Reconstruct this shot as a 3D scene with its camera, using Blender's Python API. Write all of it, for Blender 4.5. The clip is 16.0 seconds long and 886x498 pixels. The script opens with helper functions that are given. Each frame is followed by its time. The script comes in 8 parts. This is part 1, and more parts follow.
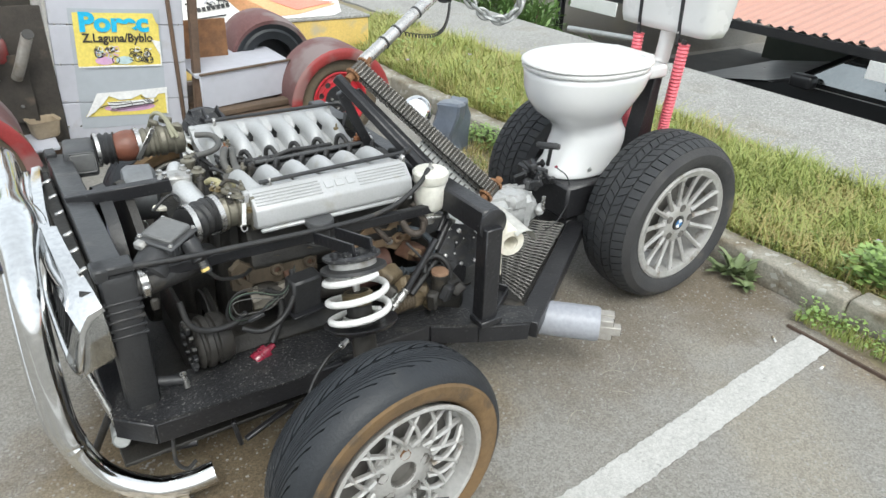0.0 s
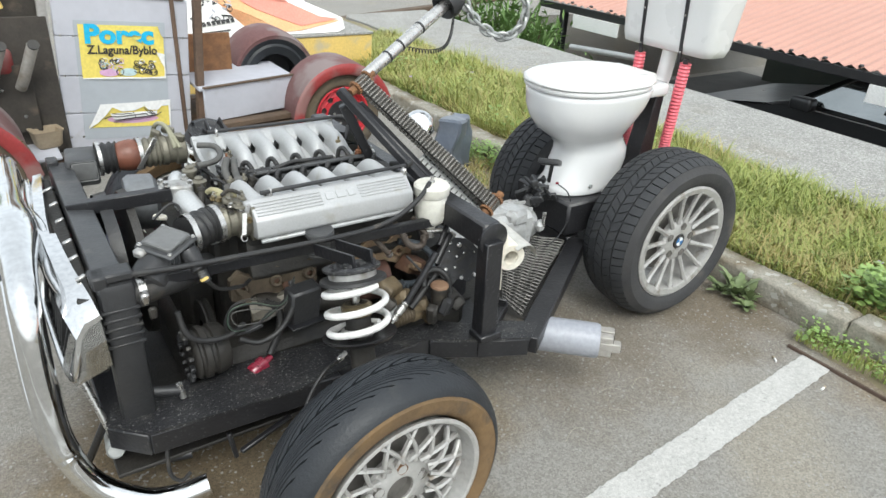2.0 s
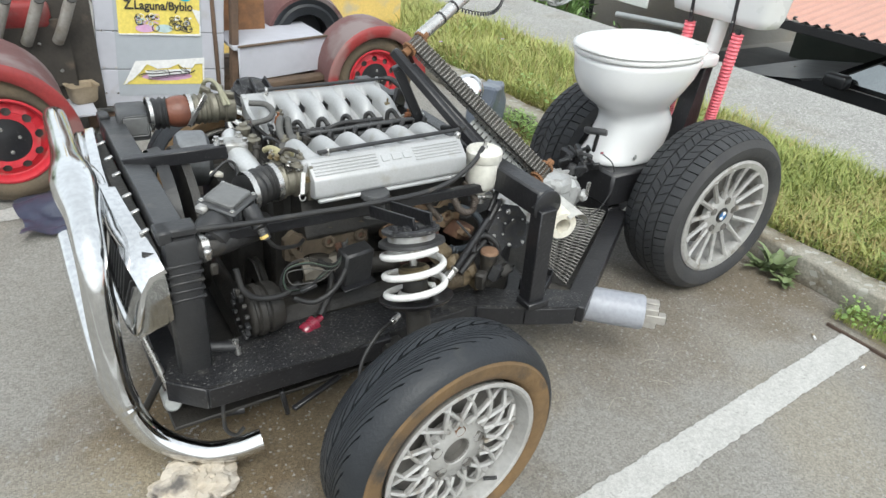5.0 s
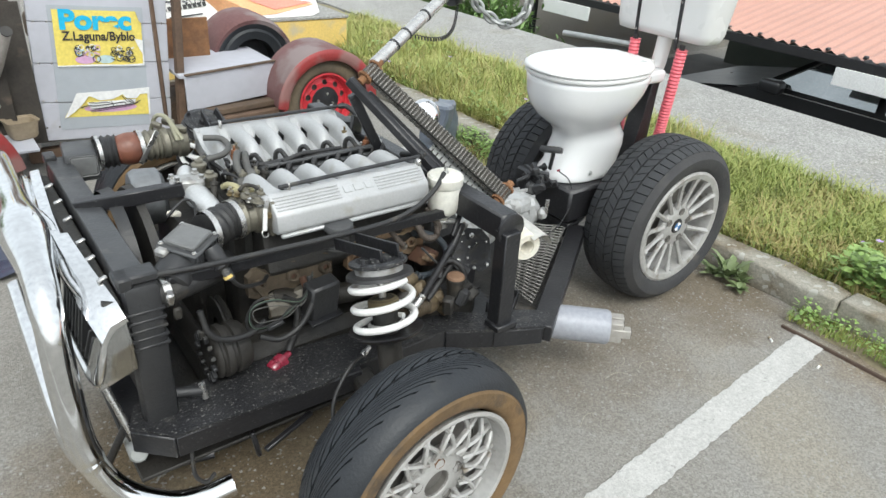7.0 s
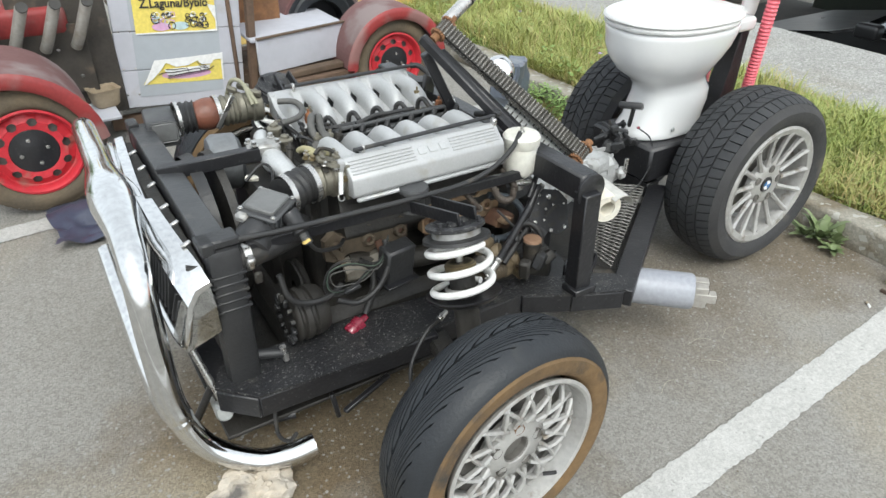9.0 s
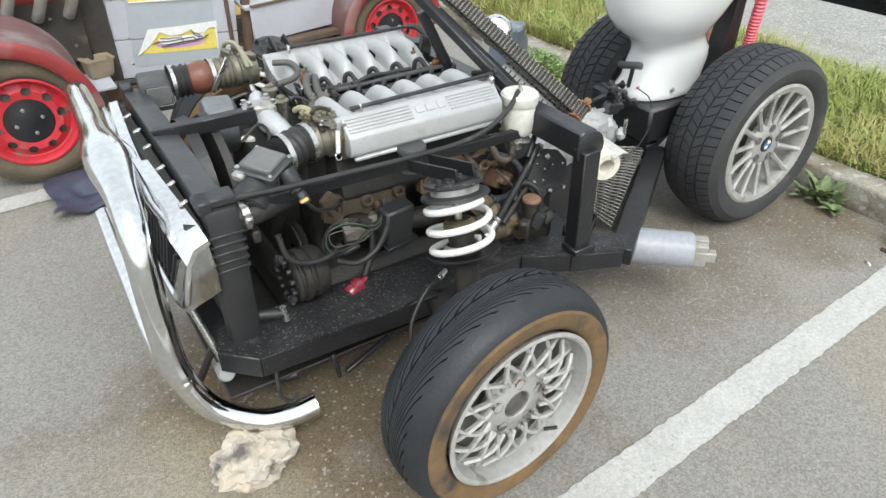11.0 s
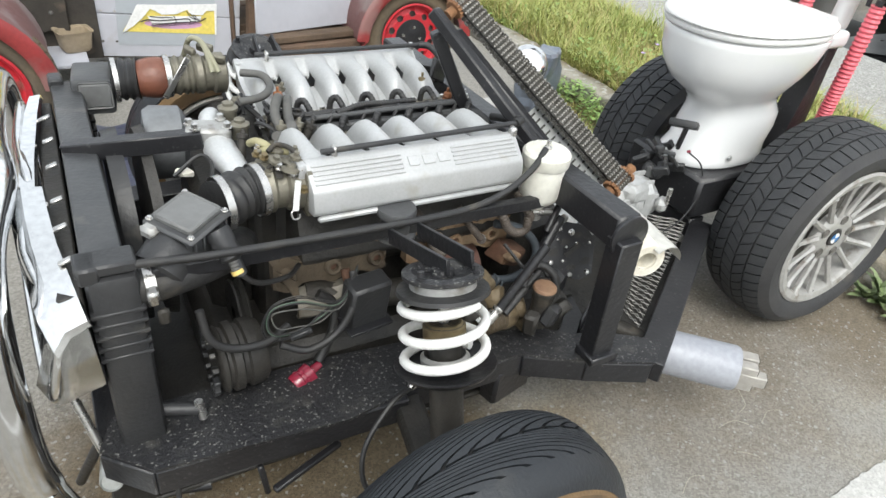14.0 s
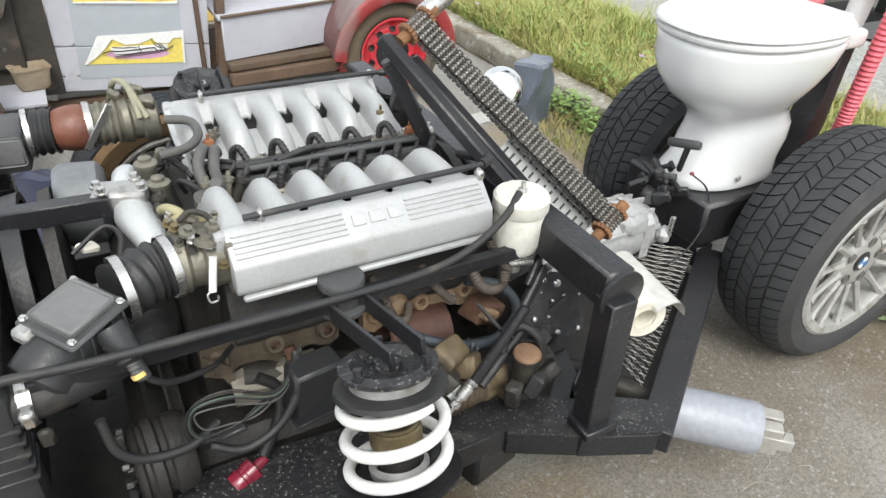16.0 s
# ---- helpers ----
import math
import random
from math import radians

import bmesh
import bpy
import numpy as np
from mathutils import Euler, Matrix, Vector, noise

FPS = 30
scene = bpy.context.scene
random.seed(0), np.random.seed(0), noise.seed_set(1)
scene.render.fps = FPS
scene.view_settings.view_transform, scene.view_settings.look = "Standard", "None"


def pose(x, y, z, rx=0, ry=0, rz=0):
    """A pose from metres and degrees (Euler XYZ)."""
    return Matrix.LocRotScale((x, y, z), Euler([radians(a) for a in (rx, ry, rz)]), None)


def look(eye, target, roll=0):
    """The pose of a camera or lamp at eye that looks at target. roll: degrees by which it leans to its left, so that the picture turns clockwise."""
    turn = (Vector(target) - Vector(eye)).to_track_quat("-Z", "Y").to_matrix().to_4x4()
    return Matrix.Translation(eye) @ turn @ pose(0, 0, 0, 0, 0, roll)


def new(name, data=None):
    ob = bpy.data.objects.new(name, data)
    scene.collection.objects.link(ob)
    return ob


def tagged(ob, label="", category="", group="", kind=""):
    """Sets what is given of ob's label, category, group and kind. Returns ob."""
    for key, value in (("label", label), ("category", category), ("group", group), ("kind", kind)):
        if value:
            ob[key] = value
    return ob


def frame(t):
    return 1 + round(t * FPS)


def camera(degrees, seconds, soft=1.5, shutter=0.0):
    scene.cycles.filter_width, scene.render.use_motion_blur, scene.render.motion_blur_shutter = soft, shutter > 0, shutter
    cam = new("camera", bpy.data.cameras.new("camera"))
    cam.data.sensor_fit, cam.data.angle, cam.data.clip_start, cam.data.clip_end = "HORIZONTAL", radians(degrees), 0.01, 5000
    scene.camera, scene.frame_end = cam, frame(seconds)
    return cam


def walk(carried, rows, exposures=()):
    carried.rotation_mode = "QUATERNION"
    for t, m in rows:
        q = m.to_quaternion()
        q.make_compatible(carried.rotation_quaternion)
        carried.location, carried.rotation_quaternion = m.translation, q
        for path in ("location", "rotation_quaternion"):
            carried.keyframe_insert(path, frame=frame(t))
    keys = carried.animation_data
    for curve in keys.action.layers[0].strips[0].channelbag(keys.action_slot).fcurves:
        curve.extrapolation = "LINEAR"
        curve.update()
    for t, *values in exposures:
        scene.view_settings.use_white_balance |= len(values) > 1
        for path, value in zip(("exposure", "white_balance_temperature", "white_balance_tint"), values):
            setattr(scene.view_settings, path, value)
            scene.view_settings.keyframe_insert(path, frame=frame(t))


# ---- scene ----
cam = camera(66.6, 16.0)
PATH = [
    (0, (-0.534, -0.856, 1.427), (0.48, 0.567, 0.453), 3.0),
    (0.5, (-0.544, -0.853, 1.429), (0.477, 0.598, 0.505), 3.9),
    (1, (-0.542, -0.855, 1.421), (0.462, 0.627, 0.529), 3.5),
    (1.5, (-0.538, -0.844, 1.415), (0.504, 0.602, 0.507), 4.5),
    (2, (-0.536, -0.856, 1.414), (0.491, 0.588, 0.487), 3.8),
    (2.5, (-0.551, -0.843, 1.404), (0.447, 0.603, 0.448), 5.2),
    (3, (-0.558, -0.836, 1.397), (0.433, 0.605, 0.427), 4.6),
    (3.5, (-0.565, -0.85, 1.397), (0.437, 0.568, 0.403), 5.6),
    (3.7, (-0.57, -0.849, 1.401), (0.415, 0.59, 0.422), 4.9),
    (5.8, (-0.656, -0.77, 1.387), (0.345, 0.622, 0.357), 5.7),
    (6, (-0.651, -0.77, 1.388), (0.39, 0.593, 0.36), 5.1),
    (6.5, (-0.66, -0.772, 1.438), (0.396, 0.678, 0.554), 2.7),
    (7, (-0.648, -0.754, 1.42), (0.459, 0.605, 0.456), 4.5),
    (7.5, (-0.645, -0.752, 1.426), (0.403, 0.636, 0.439), 3.7),
    (8, (-0.657, -0.737, 1.412), (0.379, 0.647, 0.407), 6.5),
    (8.5, (-0.638, -0.721, 1.406), (0.383, 0.637, 0.35), 4.3),
    (9, (-0.649, -0.711, 1.405), (0.267, 0.708, 0.333), 1.0),
    (9.5, (-0.653, -0.715, 1.403), (0.262, 0.698, 0.323), 0.9),
    (9.7, (-0.672, -0.732, 1.405), (0.225, 0.68, 0.308), 0.4),
    (11.8, (-0.606, -0.718, 1.349), (0.28, 0.633, 0.169), 0.6),
    (12, (-0.537, -0.665, 1.35), (0.281, 0.698, 0.136), -0.0),
    (12.5, (-0.446, -0.596, 1.353), (0.273, 0.865, 0.193), 1.2),
    (13, (-0.406, -0.578, 1.35), (0.303, 0.869, 0.166), 0.3),
    (13.5, (-0.378, -0.509, 1.301), (0.352, 0.894, 0.077), 2.8),
    (14, (-0.398, -0.377, 1.292), (0.486, 1.021, 0.168), 7.3),
    (14.5, (-0.294, -0.2, 1.276), (0.41, 1.287, 0.139), 4.4),
    (15, (-0.221, -0.173, 1.262), (0.519, 1.269, 0.09), 4.9),
    (15.5, (-0.227, -0.213, 1.269), (0.526, 1.249, 0.131), 2.1),
    (16, (-0.201, -0.222, 1.274), (0.65, 1.202, 0.157), 3.8),
]
walk(cam, [(t, look(eye, target, roll)) for t, eye, target, roll in PATH],
     [(0.0, 0.84, 6310, 5), (3.0, 0.80, 6310, 5), (7.5, 0.79, 6310, 5), (11.0, 0.87, 6340, 5), (13.5, 0.95, 6400, 6), (16.0, 0.95, 6460, 7)])

# ---- daylight: bright, hazy sky with a weak broad sun ----
world = bpy.data.worlds.new("daylight")
scene.world = world
world.use_nodes = True
wn = world.node_tree.nodes
sky = wn.new("ShaderNodeTexSky")
sky.sky_type, sky.sun_disc = "NISHITA", False
sky.sun_elevation, sky.sun_rotation = radians(52), radians(200)
sky.air_density, sky.dust_density, sky.ozone_density = 1.0, 4.0, 1.0
wn["Background"].inputs["Strength"].default_value = 0.15
hazy = wn.new("ShaderNodeHueSaturation")
hazy.inputs["Saturation"].default_value = 0.4
world.node_tree.links.new(sky.outputs["Color"], hazy.inputs["Color"])
veil = wn.new("ShaderNodeMix")
veil.data_type = "RGBA"
veil.inputs[0].default_value = 0.55
veil.inputs[7].default_value = (5.6, 5.75, 6.0, 1.0)
world.node_tree.links.new(hazy.outputs["Color"], veil.inputs[6])
world.node_tree.links.new(veil.outputs[2], wn["Background"].inputs["Color"])
sun_data = bpy.data.lights.new("sun", "SUN")
sun_data.energy, sun_data.angle, sun_data.color = 0.85, radians(25), (1.0, 0.97, 0.92)
sun = new("sun", sun_data)
sun.matrix_basis = look((-2.0, -5.5, 7.5), (0, 0, 0))


# ---- materials ----
def mat(name, c1, c2=None, rough=0.5, metal=0.0, scale=9.0, fine=70.0, mixf=0.35, bump=0.15, bscale=120.0, rvar=0.12,
        speck=None, speck_scale=160.0, speck_at=0.66, coat=0.0, rand=0.0, island=0.0, dirt=None, dirt_scale=5.0, dirt_at=0.58, trans=0.0, sss=0.0, cells=None, spots=()):
    """A surface with a base tone, a second tone in cloudy patches, fine grain, optional specks and dirt."""
    m = bpy.data.materials.new(name)
    m.use_nodes = True
    nt = m.node_tree
    N, L = nt.nodes, nt.links
    bsdf = N["Principled BSDF"]
    tc = N.new("ShaderNodeTexCoord")
    def noise_tex(s, d=5.0):
        n = N.new("ShaderNodeTexNoise")
        n.inputs["Scale"].default_value, n.inputs["Detail"].default_value = s, d
        L.new(tc.outputs["Object"], n.inputs["Vector"])
        return n.outputs["Fac"]
    def ramp(src, a, b):
        r = N.new("ShaderNodeMapRange")
        r.inputs["From Min"].default_value, r.inputs["From Max"].default_value = a, b
        L.new(src, r.inputs["Value"])
        return r.outputs["Result"]
    def mix(fac, a, b, mode="MIX"):
        x = N.new("ShaderNodeMix")
        x.data_type, x.blend_type = "RGBA", mode
        for sock, v in ((x.inputs[0], fac), (x.inputs[6], a), (x.inputs[7], b)):
            if isinstance(v, (int, float)):
                sock.default_value = v
            elif isinstance(v, tuple):
                sock.default_value = (*v, 1.0) if len(v) == 3 else v
            else:
                L.new(v, sock)
        return x.outputs[2]
    c2 = c2 or tuple(v * 0.8 for v in c1)
    col = mix(ramp(noise_tex(scale), 0.35, 0.65), c1, c2)
    grain = ramp(noise_tex(fine, 3.0), 0.3, 0.7)
    col = mix(mixf, col, mix(grain, tuple(v * 0.72 for v in c1), tuple(min(1, v * 1.2) for v in c1)))
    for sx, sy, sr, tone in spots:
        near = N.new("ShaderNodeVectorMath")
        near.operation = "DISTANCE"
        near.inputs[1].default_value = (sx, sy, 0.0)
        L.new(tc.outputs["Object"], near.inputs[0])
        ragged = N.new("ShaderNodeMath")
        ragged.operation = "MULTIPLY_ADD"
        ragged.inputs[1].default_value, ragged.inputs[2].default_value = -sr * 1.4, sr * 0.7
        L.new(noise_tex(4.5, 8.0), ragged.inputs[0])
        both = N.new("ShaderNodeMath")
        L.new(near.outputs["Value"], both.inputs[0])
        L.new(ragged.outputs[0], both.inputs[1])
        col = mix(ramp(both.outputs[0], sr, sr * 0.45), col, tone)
    if dirt:
        col = mix(ramp(noise_tex(dirt_scale, 8.0), dirt_at, dirt_at + 0.12), col, dirt)
    if cells:
        v = N.new("ShaderNodeTexVoronoi")
        v.inputs["Scale"].default_value = cells[0]
        L.new(tc.outputs["Object"], v.inputs["Vector"])
        sep = N.new("ShaderNodeSeparateColor")
        L.new(v.outputs["Color"], sep.inputs["Color"])
        tones = mix(sep.outputs[0], (1 - cells[1],) * 3, (1 + cells[1],) * 3)
        col = mix(1.0, col, tones, "MULTIPLY")
    if speck:
        v = N.new("ShaderNodeTexVoronoi")
        v.inputs["Scale"].default_value = speck_scale
        L.new(tc.outputs["Object"], v.inputs["Vector"])
        sep = N.new("ShaderNodeSeparateColor")
        L.new(v.outputs["Color"], sep.inputs["Color"])
        col = mix(ramp(sep.outputs[0], speck_at, speck_at + 0.06), col, speck)
    if rand:
        oi = N.new("ShaderNodeObjectInfo")
        col = mix(rand, col, mix(oi.outputs["Random"], tuple(v * 0.45 for v in c1), tuple(min(1, v * 1.6) for v in c1)))
    if island:
        g = N.new("ShaderNodeNewGeometry")
        col = mix(ramp(g.outputs["Random Per Island"], 0.0, 1.0), col, mix(island, col, c2))
    L.new(col, bsdf.inputs["Base Color"])
    bsdf.inputs["Metallic"].default_value = metal
    rr = N.new("ShaderNodeMapRange")
    rr.inputs["To Min"].default_value, rr.inputs["To Max"].default_value = max(0.02, rough - rvar), min(1, rough + rvar)
    L.new(noise_tex(scale * 2.3), rr.inputs["Value"])
    L.new(rr.outputs["Result"], bsdf.inputs["Roughness"])
    bsdf.inputs["Coat Weight"].default_value = coat
    if trans:
        bsdf.inputs["Transmission Weight"].default_value = trans
    if sss:
        bsdf.inputs["Subsurface Weight"].default_value = sss
        bsdf.inputs["Subsurface Radius"].default_value = (0.02, 0.02, 0.02)
    if bump:
        b = N.new("ShaderNodeBump")
        b.inputs["Strength"].default_value, b.inputs["Distance"].default_value = bump, 0.004
        L.new(noise_tex(bscale, 4.0), b.inputs["Height"])
        L.new(b.outputs["Normal"], bsdf.inputs["Normal"])
    return m


# first two spots: sandy stain, deepened to paint the vehicle's contact shade
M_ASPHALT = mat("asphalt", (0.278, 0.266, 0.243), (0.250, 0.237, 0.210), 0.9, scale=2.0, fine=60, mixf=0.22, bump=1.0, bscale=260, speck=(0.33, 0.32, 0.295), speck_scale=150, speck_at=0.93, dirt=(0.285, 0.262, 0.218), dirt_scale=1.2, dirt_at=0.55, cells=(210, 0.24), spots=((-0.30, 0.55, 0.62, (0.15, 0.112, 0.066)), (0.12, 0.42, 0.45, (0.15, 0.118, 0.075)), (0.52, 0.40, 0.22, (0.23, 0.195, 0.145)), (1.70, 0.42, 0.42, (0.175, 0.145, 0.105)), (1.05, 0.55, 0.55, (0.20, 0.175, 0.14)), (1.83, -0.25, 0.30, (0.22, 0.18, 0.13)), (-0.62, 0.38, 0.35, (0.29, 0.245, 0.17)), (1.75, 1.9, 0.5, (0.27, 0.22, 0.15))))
M_LINE = mat("road_paint", (0.49, 0.483, 0.46), (0.43, 0.423, 0.40), 0.85, scale=7, bump=0.35, bscale=260, cells=(270, 0.12), dirt=(0.29, 0.285, 0.27), dirt_scale=75, dirt_at=0.62)
M_KERB = mat("kerb_concrete", (0.31, 0.295, 0.25), (0.23, 0.20, 0.15), 0.95, scale=9, bump=1.0, bscale=50, speck=(0.42, 0.41, 0.37), speck_scale=45, speck_at=0.9, rand=0.12, dirt=(0.16, 0.125, 0.075), dirt_scale=6, dirt_at=0.54, cells=(160, 0.2))
M_WALLTOP = mat("aggregate_concrete", (0.33, 0.325, 0.305), (0.26, 0.255, 0.235), 0.95, scale=3, bump=1.0, bscale=110, speck=(0.48, 0.47, 0.45), speck_scale=95, speck_at=0.93, cells=(120, 0.32), dirt=(0.28, 0.27, 0.24), dirt_scale=2.5, dirt_at=0.58)
M_SOIL = mat("dry_soil", (0.26, 0.22, 0.14), (0.20, 0.18, 0.10), 1.0, scale=4, bump=1.0, bscale=60)
M_GRASS = mat("grass_blades", (0.20, 0.27, 0.055), (0.40, 0.41, 0.13), 0.6, scale=1.6, island=0.9, bump=0)
M_WEED = mat("weed_leaf", (0.15, 0.21, 0.08), (0.23, 0.27, 0.14), 0.55, scale=20, island=0.4, bump=0.1)
M_FLOWER = mat("violet_petal", (0.42, 0.30, 0.56), (0.54, 0.44, 0.66), 0.7, bump=0)
M_OLEANDER = mat("oleander_leaf", (0.10, 0.20, 0.05), (0.2, 0.3, 0.1), 0.5, scale=5, island=0.6, bump=0)
M_BARK = mat("bark", (0.14, 0.10, 0.06), (0.08, 0.06, 0.04), 0.95, scale=30, bump=0.8, bscale=80)
M_BLACKPAINT = mat("black_frame_paint", (0.015, 0.015, 0.017), (0.024, 0.024, 0.026), 0.36, scale=10, bump=0.3, bscale=90, speck=(0.10, 0.10, 0.095), speck_scale=230, speck_at=0.975)
M_SPECKLED = mat("speckled_black_deck", (0.016, 0.016, 0.018), (0.028, 0.028, 0.029), 0.42, scale=10, bump=0.8, bscale=120, speck=(0.16, 0.16, 0.15), speck_scale=330, speck_at=0.925, dirt=(0.045, 0.044, 0.041), dirt_scale=26, dirt_at=0.57)
M_BLACKPLASTIC = mat("black_plastic", (0.023, 0.0235, 0.025), (0.036, 0.036, 0.037), 0.42, scale=14, bump=0.25, dirt=(0.075, 0.07, 0.06), dirt_scale=10, dirt_at=0.62)
M_GREYPLASTIC = mat("dusty_grey_plastic", (0.055, 0.057, 0.06), (0.09, 0.09, 0.088), 0.5, scale=12, bump=0.2, dirt=(0.15, 0.135, 0.115), dirt_scale=12, dirt_at=0.62)
M_SENSORTOP = mat("faded_plastic_lid", (0.15, 0.152, 0.15), (0.11, 0.11, 0.108), 0.5, scale=9, bump=0.1)
M_RUBBER = mat("black_rubber", (0.020, 0.020, 0.021), (0.034, 0.033, 0.031), 0.5, scale=20, bump=0.3, dirt=(0.060, 0.053, 0.043), dirt_scale=14, dirt_at=0.63)
M_HOSE = mat("grey_rubber_hose", (0.075, 0.075, 0.072), (0.12, 0.115, 0.105), 0.62, scale=25, bump=0.2)
M_TYRE = mat("worn_tyre_rubber", (0.030, 0.032, 0.035), (0.046, 0.047, 0.049), 0.8, scale=7, bump=0.35, bscale=150, dirt=(0.065, 0.064, 0.058), dirt_scale=6, dirt_at=0.6)
M_SIDEWALL = mat("rust_stained_sidewall", (0.17, 0.105, 0.047), (0.105, 0.072, 0.04), 0.85, scale=9, fine=45, mixf=0.5, bump=0.4, bscale=110, dirt=(0.045, 0.040, 0.034), dirt_scale=11, dirt_at=0.55)
M_REARWALL = mat("dusty_sidewall", (0.034, 0.034, 0.036), (0.052, 0.051, 0.05), 0.75, scale=8, bump=0.35, dirt=(0.10, 0.09, 0.075), dirt_scale=5)
M_TRUCKTYRE = mat("muddy_tyre", (0.15, 0.115, 0.075), (0.07, 0.062, 0.05), 0.95, scale=6, bump=0.5)
M_RIM = mat("silver_alloy_rim", (0.45, 0.445, 0.43), (0.36, 0.35, 0.33), 0.42, metal=0.3, scale=16, bump=0.1, dirt=(0.22, 0.19, 0.155), dirt_scale=20, dirt_at=0.60)
M_RIMDARK = mat("dirty_rim_barrel", (0.20, 0.19, 0.175), (0.10, 0.095, 0.085), 0.6, metal=0.4, scale=14, bump=0.2)
M_CAST = mat("cast_aluminium", (0.455, 0.46, 0.462), (0.40, 0.405, 0.40), 0.45, metal=0.25, scale=10, fine=190, mixf=0.2, bump=0.09, bscale=300, dirt=(0.37, 0.36, 0.335), dirt_scale=16, dirt_at=0.62)
M_ALU = mat("dull_grey_alloy", (0.42, 0.42, 0.41), (0.28, 0.275, 0.26), 0.5, metal=0.5, scale=18, bump=0.3, dirt=(0.15, 0.13, 0.10), dirt_scale=16)
M_OLDALU = mat("oily_alloy", (0.24, 0.225, 0.18), (0.12, 0.11, 0.085), 0.5, metal=0.5, scale=22, bump=0.35, dirt=(0.08, 0.07, 0.05), dirt_scale=20)
M_STEEL = mat("bright_steel", (0.62, 0.61, 0.59), (0.45, 0.44, 0.42), 0.28, metal=0.9, scale=20, bump=0.08)
M_CHROME = mat("chrome", (0.75, 0.755, 0.755), (0.69, 0.69, 0.685), 0.11, metal=1.0, scale=6, bump=0.025, bscale=18, rvar=0.06)
M_RUST = mat("rusty_iron", (0.26, 0.13, 0.06), (0.13, 0.07, 0.04), 0.9, metal=0.1, scale=18, bump=0.6)
M_BROWNHEAD = mat("stained_engine_block", (0.135, 0.105, 0.072), (0.065, 0.052, 0.038), 0.7, metal=0.2, scale=22, bump=0.5, dirt=(0.17, 0.095, 0.05), dirt_scale=11)
M_TAPE = mat("brown_rubber_elbow", (0.20, 0.075, 0.045), (0.12, 0.05, 0.035), 0.42, scale=14, bump=0.3)
M_BLOCKDARK = mat("oily_black_iron", (0.020, 0.019, 0.017), (0.038, 0.034, 0.029), 0.55, scale=16, bump=0.5)
M_WHITEPAINT = mat("white_spring_paint", (0.76, 0.76, 0.74), (0.70, 0.69, 0.66), 0.35, scale=20, bump=0.08)
M_CERAMIC = mat("white_ceramic", (0.70, 0.705, 0.705), (0.685, 0.69, 0.69), 0.12, scale=3, mixf=0.03, bump=0.0, rvar=0.05, coat=0.5)
M_LIDPLASTIC = mat("white_plastic", (0.72, 0.72, 0.71), (0.70, 0.70, 0.69), 0.3, scale=3, mixf=0.03, bump=0.0)
M_MILKY = mat("milky_plastic", (0.72, 0.71, 0.65), (0.62, 0.60, 0.52), 0.4, scale=10, bump=0.06, sss=0.2)
M_PAPER = mat("weathered_paper", (0.72, 0.69, 0.60), (0.60, 0.54, 0.42), 0.95, scale=14, bump=0.3)
M_SILVER = mat("silver_exhaust_paint", (0.34, 0.352, 0.385), (0.30, 0.31, 0.345), 0.45, metal=0.1, scale=7, bump=0.06)
M_REDCLEAR = mat("red_filter_plastic", (0.24, 0.022, 0.045), (0.17, 0.018, 0.035), 0.25, scale=20, bump=0.0, coat=0.5)
M_REDHOSE = mat("red_corrugated_conduit", (0.76, 0.15, 0.185), (0.70, 0.125, 0.16), 0.4, scale=12, bump=0.05)
M_REDPAINT = mat("faded_red_paint", (0.29, 0.035, 0.034), (0.21, 0.03, 0.03), 0.5, scale=6, bump=0.12, dirt=(0.24, 0.12, 0.11), dirt_scale=5, dirt_at=0.5)
M_REDFADED = mat("chalky_red_fender_top", (0.165, 0.088, 0.085), (0.135, 0.058, 0.055), 0.75, scale=5, bump=0.15, dirt=(0.22, 0.175, 0.17), dirt_scale=4, dirt_at=0.48)
M_REDRIM = mat("red_steel_rim", (0.55, 0.03, 0.045), (0.46, 0.03, 0.04), 0.45, scale=8, bump=0.12, dirt=(0.34, 0.12, 0.10), dirt_scale=12)
M_GREYBOARD = mat("grey_painted_boards", (0.485, 0.49, 0.535), (0.435, 0.44, 0.48), 0.7, scale=4, fine=25, mixf=0.12, bump=0.12, bscale=60, rand=0.04, dirt=(0.38, 0.36, 0.35), dirt_scale=6, dirt_at=0.64)
M_WOOD = mat("brown_timber", (0.15, 0.095, 0.062), (0.085, 0.058, 0.042), 0.8, scale=8, bump=0.5, bscale=60)
M_DARKWOOD = mat("weathered_plank", (0.13, 0.09, 0.06), (0.07, 0.05, 0.035), 0.85, scale=7, bump=0.5)
M_YELLOW = mat("yellow_painted_box", (0.72, 0.52, 0.16), (0.64, 0.47, 0.16), 0.7, scale=4, bump=0.2, dirt=(0.5, 0.42, 0.26), dirt_scale=5)
M_WHITEPANEL = mat("white_painted_panel", (0.80, 0.79, 0.76), (0.72, 0.71, 0.68), 0.6, scale=4, bump=0.1)
M_FLAMEOR = mat("orange_flame_paint", (0.78, 0.42, 0.20), (0.76, 0.50, 0.27), 0.6, scale=3, bump=0.1)
M_FLAMERED = mat("pink_red_flame_paint", (0.72, 0.26, 0.20), (0.74, 0.34, 0.25), 0.6, scale=3, bump=0.1)
M_POSTERY = mat("yellow_poster", (0.80, 0.66, 0.14), (0.74, 0.60, 0.15), 0.55, scale=6, bump=0.15, bscale=20)
M_POSTERW = mat("white_poster", (0.82, 0.82, 0.80), (0.74, 0.74, 0.72), 0.5, scale=6, bump=0.2, bscale=18)
